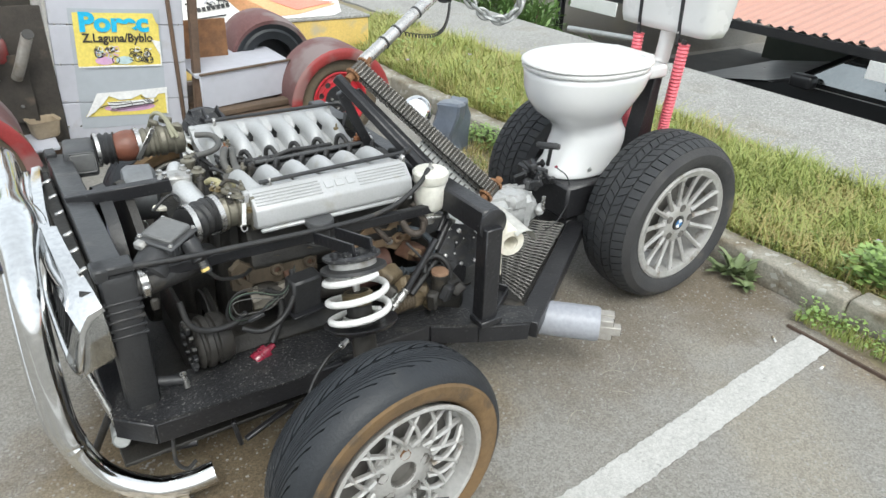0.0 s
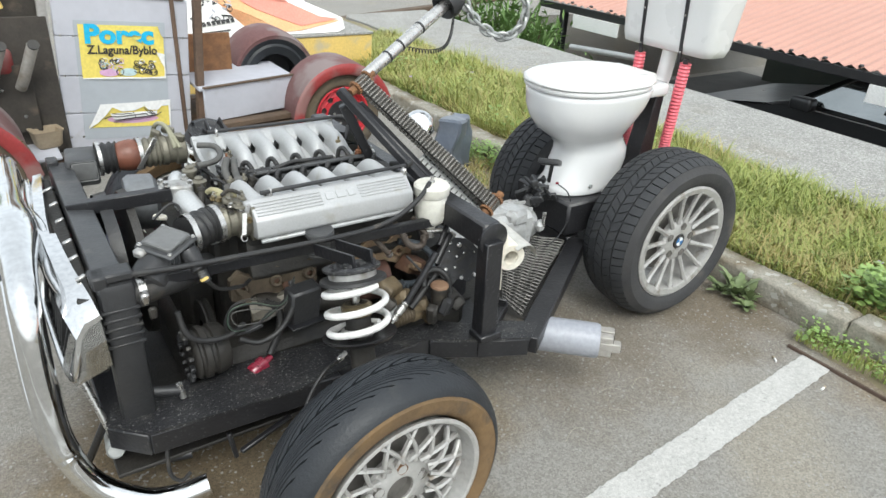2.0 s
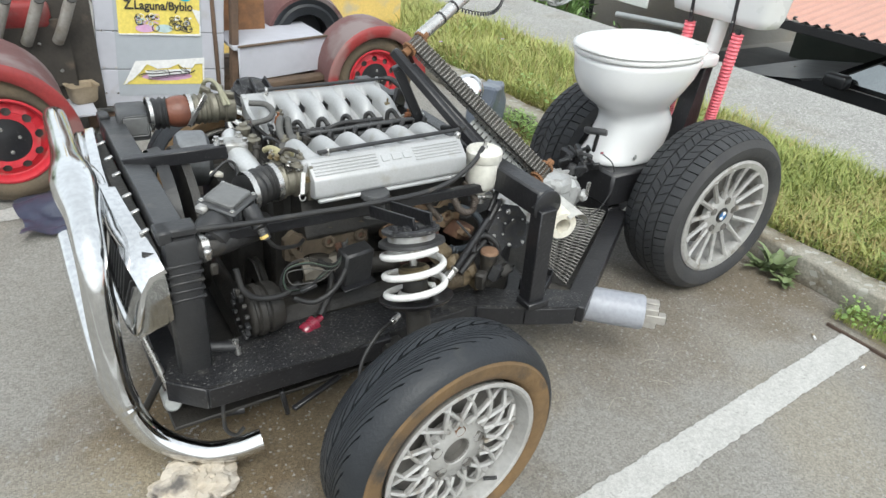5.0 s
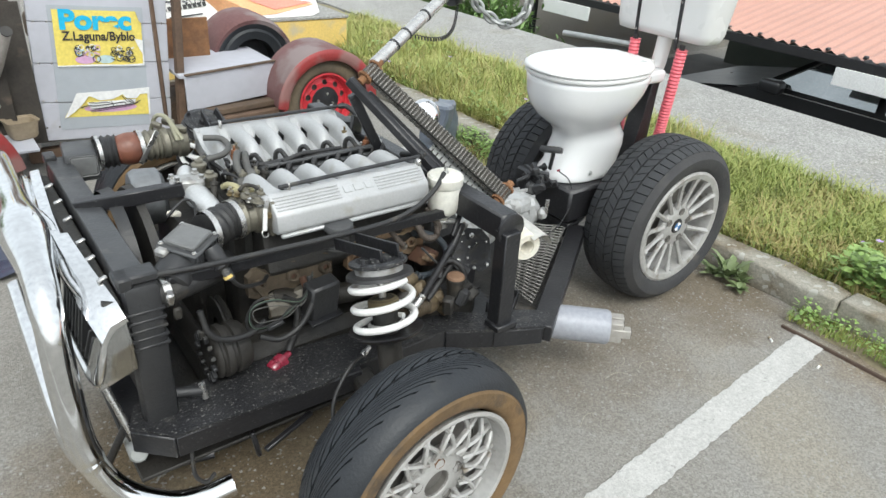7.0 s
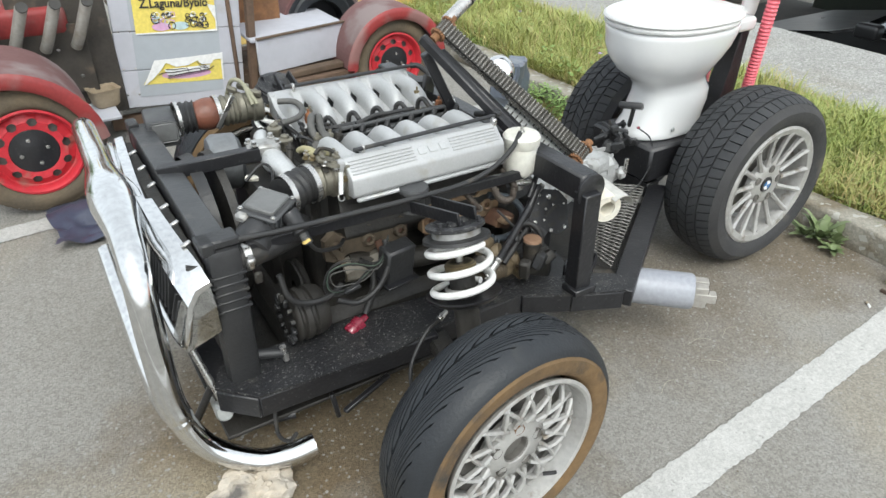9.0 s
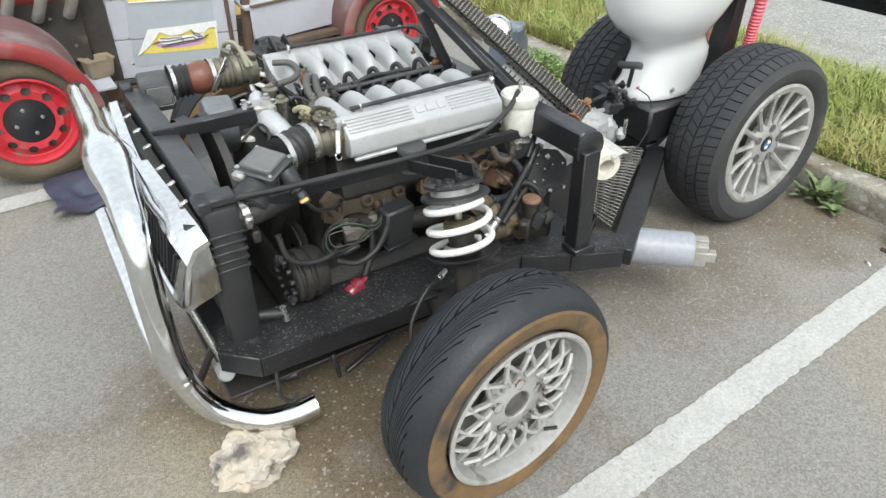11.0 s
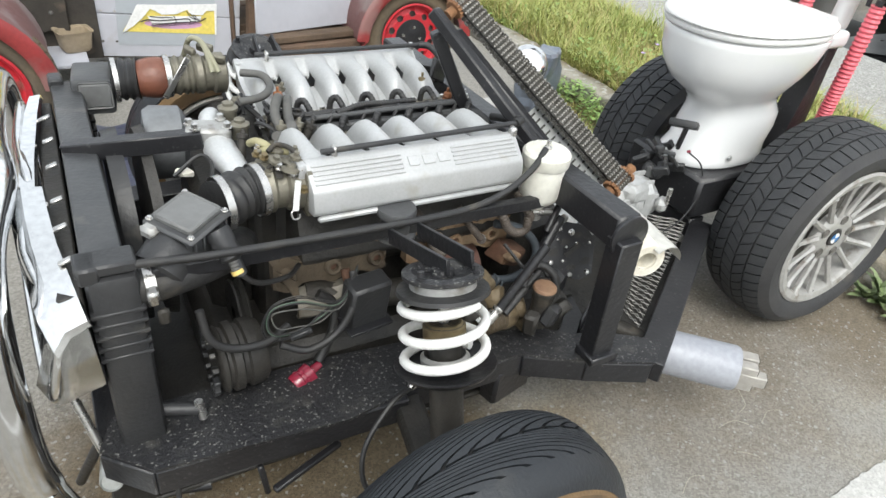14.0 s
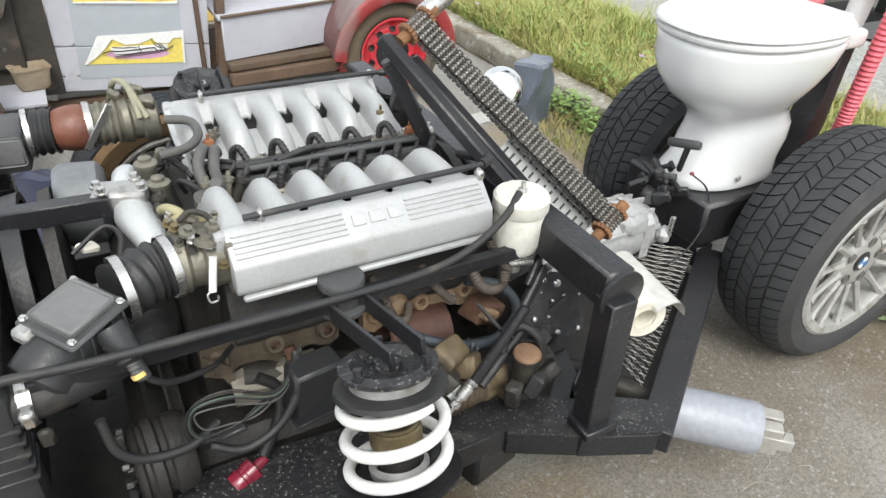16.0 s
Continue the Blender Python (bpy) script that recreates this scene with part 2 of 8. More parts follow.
M_CYAN = mat("cyan_print", (0.02, 0.42, 0.68), (0.03, 0.46, 0.70), 0.55, bump=0)
M_INK = mat("black_print", (0.03, 0.03, 0.03), (0.05, 0.045, 0.045), 0.6, bump=0)
M_PINK = mat("pink_print", (0.68, 0.38, 0.55), (0.6, 0.4, 0.6), 0.6, bump=0)
M_LILAC = mat("pale_blue_print", (0.45, 0.62, 0.70), (0.5, 0.6, 0.55), 0.6, bump=0)
M_BLUE = mat("blue_print", (0.03, 0.18, 0.45), None, 0.4, bump=0)
M_TARP = mat("dark_blue_tarpaulin", (0.045, 0.052, 0.085), (0.075, 0.08, 0.115), 0.35, scale=9, bump=0.5, bscale=25)
M_GREYTARP = mat("grey_blue_plastic_sheet", (0.10, 0.12, 0.155), (0.15, 0.17, 0.20), 0.35, scale=9, bump=0.5, bscale=25)
M_ROOF = mat("terracotta_sheet_roof", (0.53, 0.29, 0.225), (0.48, 0.265, 0.205), 0.5, scale=3, bump=0.1)
M_CARPAINT = mat("black_car_paint", (0.010, 0.011, 0.012), (0.014, 0.014, 0.015), 0.30, scale=3, bump=0.0, rvar=0.06)
M_GLASSY = mat("dark_window_glass", (0.34, 0.36, 0.36), (0.26, 0.28, 0.28), 0.06, metal=0.9, scale=3, bump=0.0, rvar=0.02)
M_ROCK = mat("limestone", (0.52, 0.44, 0.33), (0.46, 0.44, 0.41), 0.95, scale=11, bump=1.0, bscale=45, dirt=(0.12, 0.11, 0.10), dirt_scale=12, dirt_at=0.57)
M_TAN = mat("tan_plastic_tub", (0.36, 0.29, 0.20), (0.30, 0.24, 0.165), 0.55, scale=8, bump=0.1)
M_CREAMHOSE = mat("cream_hose", (0.31, 0.30, 0.215), (0.24, 0.23, 0.16), 0.6, scale=20, bump=0.2)
M_YELLOWHOSE = mat("ochre_hose", (0.36, 0.33, 0.19), (0.25, 0.23, 0.13), 0.6, scale=20, bump=0.2)
M_BRASS = mat("dull_brass", (0.25, 0.20, 0.11), (0.16, 0.125, 0.075), 0.45, metal=0.7, scale=25, bump=0.2)
M_ORANGECLAY = mat("orange_plug", (0.30, 0.12, 0.05), (0.2, 0.085, 0.045), 0.7, scale=25, bump=0.3)
M_CHAIN = mat("worn_steel_chain", (0.285, 0.275, 0.255), (0.17, 0.155, 0.135), 0.34, metal=0.5, scale=40, bump=0.3, rand=0.2)
M_GREYPIPE = mat("galvanised_pipe", (0.42, 0.43, 0.42), (0.33, 0.34, 0.33), 0.42, metal=0.6, scale=15, bump=0.1)
M_DARKRUST = mat("dark_rust_iron", (0.13, 0.065, 0.04), (0.07, 0.042, 0.03), 0.8, metal=0.15, scale=16, bump=0.5, dirt=(0.20, 0.12, 0.07), dirt_scale=13)
M_GRIMEALU = mat("grimy_dark_alloy", (0.045, 0.041, 0.035), (0.022, 0.020, 0.017), 0.55, metal=0.3, scale=20, bump=0.4, dirt=(0.085, 0.072, 0.055), dirt_scale=18, dirt_at=0.6)
M_BRIGHTCAST = mat("bright_cast_alloy", (0.58, 0.59, 0.59), (0.50, 0.505, 0.50), 0.36, metal=0.45, scale=16, fine=170, mixf=0.25, bump=0.12, bscale=220, dirt=(0.36, 0.35, 0.32), dirt_scale=18, dirt_at=0.64)
M_RUSTPLATE = mat("stained_tan_plate", (0.30, 0.22, 0.14), (0.22, 0.12, 0.06), 0.75, metal=0.1, scale=16, bump=0.4, dirt=(0.12, 0.07, 0.04), dirt_scale=15)

M_SHIELD = mat("dented_shield_metal", (0.20, 0.185, 0.155), (0.14, 0.125, 0.10), 0.5, metal=0.3, scale=22, bump=0.4, dirt=(0.09, 0.07, 0.045), dirt_scale=20, dirt_at=0.55)
M_REDSHELL = mat("dark_red_rust_shell", (0.105, 0.050, 0.036), (0.065, 0.034, 0.027), 0.6, metal=0.15, scale=12, bump=0.35, dirt=(0.05, 0.033, 0.026), dirt_scale=9, dirt_at=0.55)
M_BLUEHOSE = mat("dusty_blue_hose", (0.040, 0.050, 0.060), (0.026, 0.031, 0.036), 0.5, scale=30, bump=0.3, dirt=(0.075, 0.085, 0.092), dirt_scale=40, dirt_at=0.6)
M_BROWNHOSE = mat("brown_ribbed_rubber", (0.085, 0.068, 0.055), (0.055, 0.045, 0.038), 0.6, scale=25, bump=0.3, dirt=(0.14, 0.11, 0.085), dirt_scale=30, dirt_at=0.6)
M_BROWNBOOT = mat("brown_rubber_boot", (0.095, 0.072, 0.045), (0.06, 0.046, 0.03), 0.6, scale=20, bump=0.3)
M_OILTAN = mat("oily_tan_casting", (0.19, 0.145, 0.085), (0.10, 0.075, 0.045), 0.55, metal=0.15, scale=18, bump=0.5, dirt=(0.05, 0.04, 0.028), dirt_scale=16, dirt_at=0.55)
M_RUSTCAP = mat("rust_spotted_cap", (0.27, 0.165, 0.10), (0.17, 0.095, 0.06), 0.7, metal=0.1, scale=30, bump=0.4)
M_WIREGREEN = mat("dusty_green_wire", (0.06, 0.10, 0.075), (0.10, 0.12, 0.09), 0.5, scale=20, bump=0.1)
M_STACK = mat("rust_dusted_pipe", (0.34, 0.325, 0.30), (0.23, 0.205, 0.175), 0.5, metal=0.3, scale=13, bump=0.2, dirt=(0.16, 0.115, 0.085), dirt_scale=9, dirt_at=0.58)
M_DRUM = mat("dusty_grey_drum", (0.20, 0.21, 0.22), (0.14, 0.145, 0.15), 0.55, metal=0.2, scale=12, bump=0.2)
M_COVER = mat("pale_holder_cover", (0.58, 0.57, 0.53), (0.48, 0.47, 0.43), 0.5, metal=0.15, scale=12, bump=0.1)
M_GEARBOX = mat("pale_gearbox_alloy", (0.50, 0.505, 0.50), (0.40, 0.40, 0.39), 0.5, metal=0.3, scale=20, bump=0.3, dirt=(0.24, 0.22, 0.19), dirt_scale=18, dirt_at=0.6)
M_CHANNEL = mat("dusty_black_channel", (0.040, 0.042, 0.045), (0.065, 0.066, 0.068), 0.38, scale=14, bump=0.25, dirt=(0.10, 0.096, 0.09), dirt_scale=11, dirt_at=0.6)
M_FRONTTYRE = mat("dark_tyre_rubber", (0.013, 0.0155, 0.019), (0.023, 0.026, 0.030), 0.52, scale=7, bump=0.35, bscale=150, dirt=(0.045, 0.045, 0.042), dirt_scale=8, dirt_at=0.62)
# darker copy of the tyre rubber, groove shade put into the colour
M_SHADEGROOVE = mat("groove_rubber", (0.007, 0.007, 0.008), (0.011, 0.011, 0.012), 0.85, scale=9, bump=0.2)
M_MESH = mat("dull_grey_mesh", (0.27, 0.265, 0.25), (0.17, 0.165, 0.15), 0.5, metal=0.5, scale=30, bump=0.2)
M_CLOVER = mat("small_green_leaf", (0.16, 0.28, 0.065), (0.27, 0.38, 0.11), 0.5, scale=9, island=0.8, bump=0)
M_GRIT = mat("loose_grit", (0.40, 0.38, 0.33), (0.16, 0.14, 0.11), 0.95, scale=3, island=0.9, bump=0)
M_FADEDGREY = mat("sun_faded_grey", (0.40, 0.43, 0.46), (0.37, 0.395, 0.425), 0.7, scale=4, fine=25, mixf=0.1, bump=0.12)
# dark asphalt tone that also carries the shade under the canopy
M_SHADEYARD = mat("dark_yard_asphalt", (0.075, 0.075, 0.072), (0.10, 0.098, 0.09), 0.9, scale=3, bump=0.5)
M_EDGING = mat("brown_rusted_strip", (0.11, 0.075, 0.055), (0.07, 0.05, 0.04), 0.85, scale=20, bump=0.5)
M_TIP = mat("dull_square_tube", (0.42, 0.40, 0.365), (0.34, 0.32, 0.29), 0.5, metal=0.3, scale=25, bump=0.15)
M_PALEPOST = mat("weathered_pale_post", (0.36, 0.35, 0.335), (0.26, 0.245, 0.225), 0.8, scale=8, bump=0.3, dirt=(0.18, 0.12, 0.085), dirt_scale=9)
M_BAYDIRT = mat("grimy_brown_bay", (0.058, 0.050, 0.041), (0.034, 0.030, 0.026), 0.8, scale=9, bump=0.5, dirt=(0.13, 0.10, 0.075), dirt_scale=8)
# for the added wall that keeps sky light out of the yard
M_SKYBLOCK = mat("dark_yard_wall", (0.05, 0.06, 0.05), (0.08, 0.09, 0.07), 0.95, scale=2, bump=0.3)
M_PALESTRAW = mat("dry_pale_straw", (0.42, 0.39, 0.32), (0.36, 0.33, 0.26), 0.9, bump=0)


# ---- building helpers ----
def world_of(ob):
    m = ob.matrix_parent_inverse @ ob.matrix_basis
    return world_of(ob.parent) @ m if ob.parent else ob.matrix_basis.copy()


def thing(name, at, label, category, group="", kind=""):
    ob = new(name)
    ob.empty_display_size = 0.1
    ob.matrix_basis = Matrix.Translation(at)
    return tagged(ob, label, category, group, kind)


def finish(bm, name, angle=38):
    me = bpy.data.meshes.new(name)
    bmesh.ops.recalc_face_normals(bm, faces=bm.faces)
    bm.to_mesh(me)
    bm.free()
    me.shade_smooth()
    me.set_sharp_from_angle(angle=radians(angle))
    return me


def part(name, bm, material, parent=None, label="", angle=38, at=None):
    """One mesh, in world coordinates, linked under its thing or part. bm: a bmesh or a shared mesh."""
    me = bm if isinstance(bm, bpy.types.Mesh) else finish(bm, name, angle)
    if not me.materials:
        for one in material if isinstance(material, (list, tuple)) else (material,):
            me.materials.append(one)
    ob = new(name, me)
    if at is not None:
        ob.matrix_basis = at
    if parent:
        ob.parent = parent
        ob.matrix_parent_inverse = world_of(parent).inverted()
    return tagged(ob, label)


def box(size, m=None, bevel=0.004, bm=None, seg=1):
    """A block with chamfered edges; m places it."""
    bm = bm or bmesh.new()
    made = bmesh.ops.create_cube(bm, size=1.0, matrix=(m or Matrix()) @ Matrix.Diagonal((*size, 1)))
    if bevel:
        edges = list({e for v in made["verts"] for e in v.link_edges})
        bmesh.ops.bevel(bm, geom=edges, offset=bevel, segments=seg, affect="EDGES", profile=0.5)
    return bm


def slab(outline, z0, z1, bevel=0.0, bm=None):
    """A flat piece of any outline between two heights."""
    bm = bm or bmesh.new()
    low = [bm.verts.new((x, y, z0)) for x, y in outline]
    top = [bm.verts.new((x, y, z1)) for x, y in outline]
    n = len(outline)
    faces = [bm.faces.new(low[::-1]), bm.faces.new(top)]
    faces += [bm.faces.new((low[i], low[(i + 1) % n], top[(i + 1) % n], top[i])) for i in range(n)]
    if bevel:
        bmesh.ops.bevel(bm, geom=list({e for f in faces[:2] for e in f.edges}), offset=bevel, segments=1, affect="EDGES", profile=0.5)
    return bm


def prism(outline, axis, a, b, bevel=0.0, bm=None):
    """An outline in the plane across an axis ('x': y, z; 'y': x, z), drawn from a to b along it."""
    bm = bm or bmesh.new()
    put = (lambda u, v, w: (w, u, v)) if axis == "x" else (lambda u, v, w: (u, w, v))
    one = [bm.verts.new(put(u, v, a)) for u, v in outline]
    two = [bm.verts.new(put(u, v, b)) for u, v in outline]
    n = len(outline)
    faces = [bm.faces.new(one), bm.faces.new(two[::-1])]
    faces += [bm.faces.new((one[i], one[(i + 1) % n], two[(i + 1) % n], two[i])) for i in range(n)]
    if bevel:
        bmesh.ops.bevel(bm, geom=list({e for f in faces for e in f.edges}), offset=bevel, segments=2, affect="EDGES", profile=0.5)
    return bm


def smooth_line(pts, n=8, closed=False):
    """A Catmull-Rom line through the points."""
    p = [Vector(q) for q in pts]
    out = []
    last = len(p) if closed else len(p) - 1
    for i in range(last):
        a = p[i - 1] if (i or closed) else p[0] * 2 - p[1]
        b, c = p[i], p[(i + 1) % len(p)]
        d = p[(i + 2) % len(p)] if (i + 2 < len(p) or closed) else c * 2 - b
        for k in range(n):
            t = k / n
            out.append(0.5 * (2 * b + (c - a) * t + (2 * a - 5 * b + 4 * c - d) * t * t + (3 * b - a - 3 * c + d) * t ** 3))
    if not closed:
        out.append(p[-1])
    return out


def sweep(pts, r, seg=10, closed=False, bm=None, flat=(1.0, 1.0), side=None, radii=None):
    """A tube along points; flat squashes its section, side fixes the section's first axis."""
    bm = bm or bmesh.new()
    p = [Vector(q) for q in pts]
    n = len(p)
    rings, u = [], None
    for i in range(n):
        d = (p[(i + 1) % n] - p[i - 1]) if closed else (p[min(i + 1, n - 1)] - p[max(i - 1, 0)])
        d.normalize()
        if side is not None:
            u = Vector(side)
        elif u is None:
            u = Vector((0, 0, 1)) if abs(d.z) < 0.9 else Vector((1, 0, 0))
        u = (u - d * u.dot(d)).normalized()
        v = d.cross(u)
        rad = radii[i] if radii else r
        rings.append([bm.verts.new(p[i] + u * math.cos(a) * rad * flat[0] + v * math.sin(a) * rad * flat[1])
                      for a in (2 * math.pi * k / seg for k in range(seg))])
    for i in range(n if closed else n - 1):
        a, b = rings[i], rings[(i + 1) % n]
        for k in range(seg):
            bm.faces.new((a[k], a[(k + 1) % seg], b[(k + 1) % seg], b[k]))
    if not closed:
        bm.faces.new(rings[0][::-1])
        bm.faces.new(rings[-1])
    return bm


def bar(a, b, r, seg=16, bm=None, flat=(1.0, 1.0), side=None):
    return sweep([a, b], r, seg, bm=bm, flat=flat, side=side)


def beam(a, b, w, h, bevel=0.004, bm=None, up=(0, 0, 1)):
    """A rectangular section from a to b, w across and h along up."""
    a, b = Vector(a), Vector(b)
    d = (b - a).normalized()
    s = d.cross(Vector(up)).normalized()
    t = s.cross(d)
    m = Matrix.Translation((a + b) / 2) @ Matrix((d, s, t)).transposed().to_4x4()
    return box(((b - a).length, w, h), m, bevel, bm)


def lathe(profile, m=None, seg=40, bm=None, closed=False):
    """A profile of (radius, height) turned round z, placed by m."""
    bm = bm or bmesh.new()
    m = m or Matrix()
    rings = []
    for r, h in profile:
        if r < 1e-6:
            rings.append([bm.verts.new(m @ Vector((0, 0, h)))])
        else:
            rings.append([bm.verts.new(m @ Vector((r * math.cos(a), r * math.sin(a), h))) for a in (2 * math.pi * k / seg for k in range(seg))])
    pairs = list(zip(rings, rings[1:])) + ([(rings[-1], rings[0])] if closed else [])
    for a, b in pairs:
        for k in range(seg):
            j = (k + 1) % seg
            if len(a) == 1 and len(b) > 1:
                bm.faces.new((a[0], b[k], b[j]))
            elif len(b) == 1 and len(a) > 1:
                bm.faces.new((a[k], a[j], b[0]))
            elif len(a) > 1:
                bm.faces.new((a[k], a[j], b[j], b[k]))
    return bm


def along(a, b):
    """A pose at a whose z axis points to b."""
    a, b = Vector(a), Vector(b)
    return Matrix.Translation(a) @ (b - a).to_track_quat("Z", "Y").to_matrix().to_4x4()


def bolt(at, way, r=0.008, h=0.008, bm=None):
    at = Vector(at)
    return lathe([(0, 0), (r * 1.5, 0), (r * 1.5, h * 0.25), (r, h * 0.3), (r, h), (0, h)], along(at, at + Vector(way)), 6, bm)


def loft(rings, bm=None, caps=True):
    bm = bm or bmesh.new()
    vs = [[bm.verts.new(p) for p in ring] for ring in rings]
    n = len(vs[0])
    for a, b in zip(vs, vs[1:]):
        for k in range(n):
            bm.faces.new((a[k], a[(k + 1) % n], b[(k + 1) % n], b[k]))
    if caps:
        bm.faces.new(vs[0][::-1])
        bm.faces.new(vs[-1])
    return bm


def bellows(pts, r, waves=6, depth=0.12, seg=24, bm=None, per=6):
    """A ribbed hose."""
    line = smooth_line(pts, max(2, waves * per // (len(pts) - 1)))
    rad = [r * (1 - depth * (0.5 - 0.5 * math.cos(2 * math.pi * waves * i / (len(line) - 1)))) for i in range(len(line))]
    return sweep(line, r, seg, bm=bm, radii=rad)


def words(text, size, m, material, parent, name="lettering", label="", bold=0.0, width=1.0):
    cu = bpy.data.curves.new(name, "FONT")
    cu.body, cu.size, cu.extrude, cu.offset = text, size, 0.0008, bold
    cu.align_x, cu.align_y = "CENTER", "CENTER"
    tmp = bpy.data.objects.new(name, cu)
    scene.collection.objects.link(tmp)
    me = bpy.data.meshes.new_from_object(tmp.evaluated_get(bpy.context.evaluated_depsgraph_get()))
    bpy.data.objects.remove(tmp)
    bpy.data.curves.remove(cu)
    me.transform(m @ Matrix.Diagonal((width, 1, 1, 1)))
    me.materials.clear()
    return part(name, me, material, parent, label)


def jitter(bm, amount, scale=8.0):
    for v in bm.verts:
        v.co += noise.noise_vector(v.co * scale) * amount
    return bm


# ---- ground: car park, lower yard behind a retaining wall, kerb, verge ----
LOW = -1.12
bm = bmesh.new()
P = lambda x, y, z: bm.verts.new((x, y, z))
a, b, c, d = P(-90, -90, 0), P(4.12, -90, 0), P(4.12, 90, 0), P(-90, 90, 0)
e, f, g = P(90, 90, 0), P(90, 6.6, 0), P(4.12, 6.6, 0)
h, i, j, k = P(4.12, -90, LOW), P(4.12, 6.6, LOW), P(90, 6.6, LOW), P(90, -90, LOW)
for q in ((a, b, g, c, d), (g, f, e, c), (b, h, i, g), (g, i, j, f), (h, k, j, i)):
    bm.faces.new(q)
tagged(part("ground", bm, M_ASPHALT), "pale grey worn asphalt car park with sandy stains and painted shade under the vehicle", "ground", kind="structure")


def paint_line(name, x0, x1, y, w, seed, slope=0.0):
    """A worn painted line, a thin film with ragged edges."""
    rnd = random.Random(seed)
    n = int((x1 - x0) / 0.011)
    bm = bmesh.new()
    rows = []
    for k in range(n + 1):
        x = x0 + (x1 - x0) * k / n
        wear = 0.003 * noise.noise(Vector((x * 9, y, 1))) + 0.0045 * noise.noise(Vector((x * 41, y, 5))) + rnd.uniform(-0.0025, 0.0025)
        rows.append((bm.verts.new((x, y + slope * x - w / 2 + wear, 0.004)), bm.verts.new((x, y + slope * x + w / 2 + 0.003 * noise.noise(Vector((x * 11, y, 8))) + 0.0045 * noise.noise(Vector((x * 37, y, 3))) + rnd.uniform(-0.0025, 0.0025), 0.004))))
    for p, q in zip(rows, rows[1:]):
        bm.faces.new((p[0], q[0], q[1], p[1]))
    return tagged(part(name, bm, M_LINE), "worn white painted parking bay line on asphalt", "road marking", "bay lines", "structure")


paint_line("bay_line", -5.5, 1.745, -0.119, 0.104, 3, 0.060)
paint_line("bay_line", -5.5, 1.735, 2.19, 0.112, 4, 0.079)

# soil gap between the asphalt and the kerb, with a rusty edging strip
bm = bmesh.new()
bmesh.ops.create_grid(bm, x_segments=14, y_segments=160, size=1.0, matrix=Matrix.Translation((1.875, -3.4, 0.0)) @ Matrix.Diagonal((0.085, 3.50, 1, 1)))
for v in bm.verts:
    rise = min(1, max(0, (v.co.x - 1.785) / 0.05)) * min(1, max(0, (0.12 - v.co.y) / 0.10))
    v.co.z = -0.006 + rise * (0.016 + 0.016 * noise.noise(v.co * 14) + 0.012 * noise.noise(v.co * 30))
    v.co.x += 0.012 * noise.noise(v.co * 5)
tagged(part("soil_strip", bm, M_SOIL), "dry brown soil beside the kerb with sparse grass", "soil", kind="structure")
tagged(part("edging_strip", beam((1.748, 0.10, 0.006), (1.775, -3.0, 0.006), 0.010, 0.014, 0.002), M_EDGING), "thin rusty metal edging set in the asphalt", "edging", kind="structure")

kerb = tagged(part("kerb", box((0.10, 13.4, 0.075), Matrix.Translation((2.0, -2.0, 0.0375)), 0), M_KERB), "weathered concrete kerb between asphalt and grass", "kerb", kind="structure")
rnd = random.Random(8)
y = -8.773
stone_meshes = []
for s in range(4):
    bm = box((0.13, 0.671, 0.12), None, 0.014, seg=3)
    bmesh.ops.subdivide_edges(bm, edges=[e for e in bm.edges if e.calc_length() > 0.2], cuts=9, use_grid_fill=True)
    for v in bm.verts:
        v.co += noise.noise_vector(v.co * 9 + Vector((s * 7, 0, 0))) * 0.014 + noise.noise_vector(v.co * 31 + Vector((s * 7, 0, 0))) * 0.004
    me = finish(bm, "kerb_stone")
    me.materials.append(M_KERB)
    stone_meshes.append(me)
while y < 4.4:
    m = pose(1.995 + rnd.uniform(-0.006, 0.006), y + 0.335, 0.054 + rnd.uniform(-0.005, 0.004), rnd.uniform(-0.6, 0.6), 0, rnd.uniform(-0.5, 0.5))
    part("kerb_stone", stone_meshes[rnd.randrange(4)], M_KERB, kerb, at=m)
    y += 0.675

bm = bmesh.new()
bmesh.ops.create_grid(bm, x_segments=40, y_segments=260, size=1.0, matrix=Matrix.Translation((2.58, -1.1, 0.0)) @ Matrix.Diagonal((0.535, 8.0, 1, 1)))
for v in bm.verts:
    v.co.z = 0.085 + 0.02 * noise.noise(v.co * 2.2) + 0.008 * noise.noise(v.co * 11)
tagged(part("verge", bm, M_SOIL), "earth verge under long grass", "verge", kind="structure")


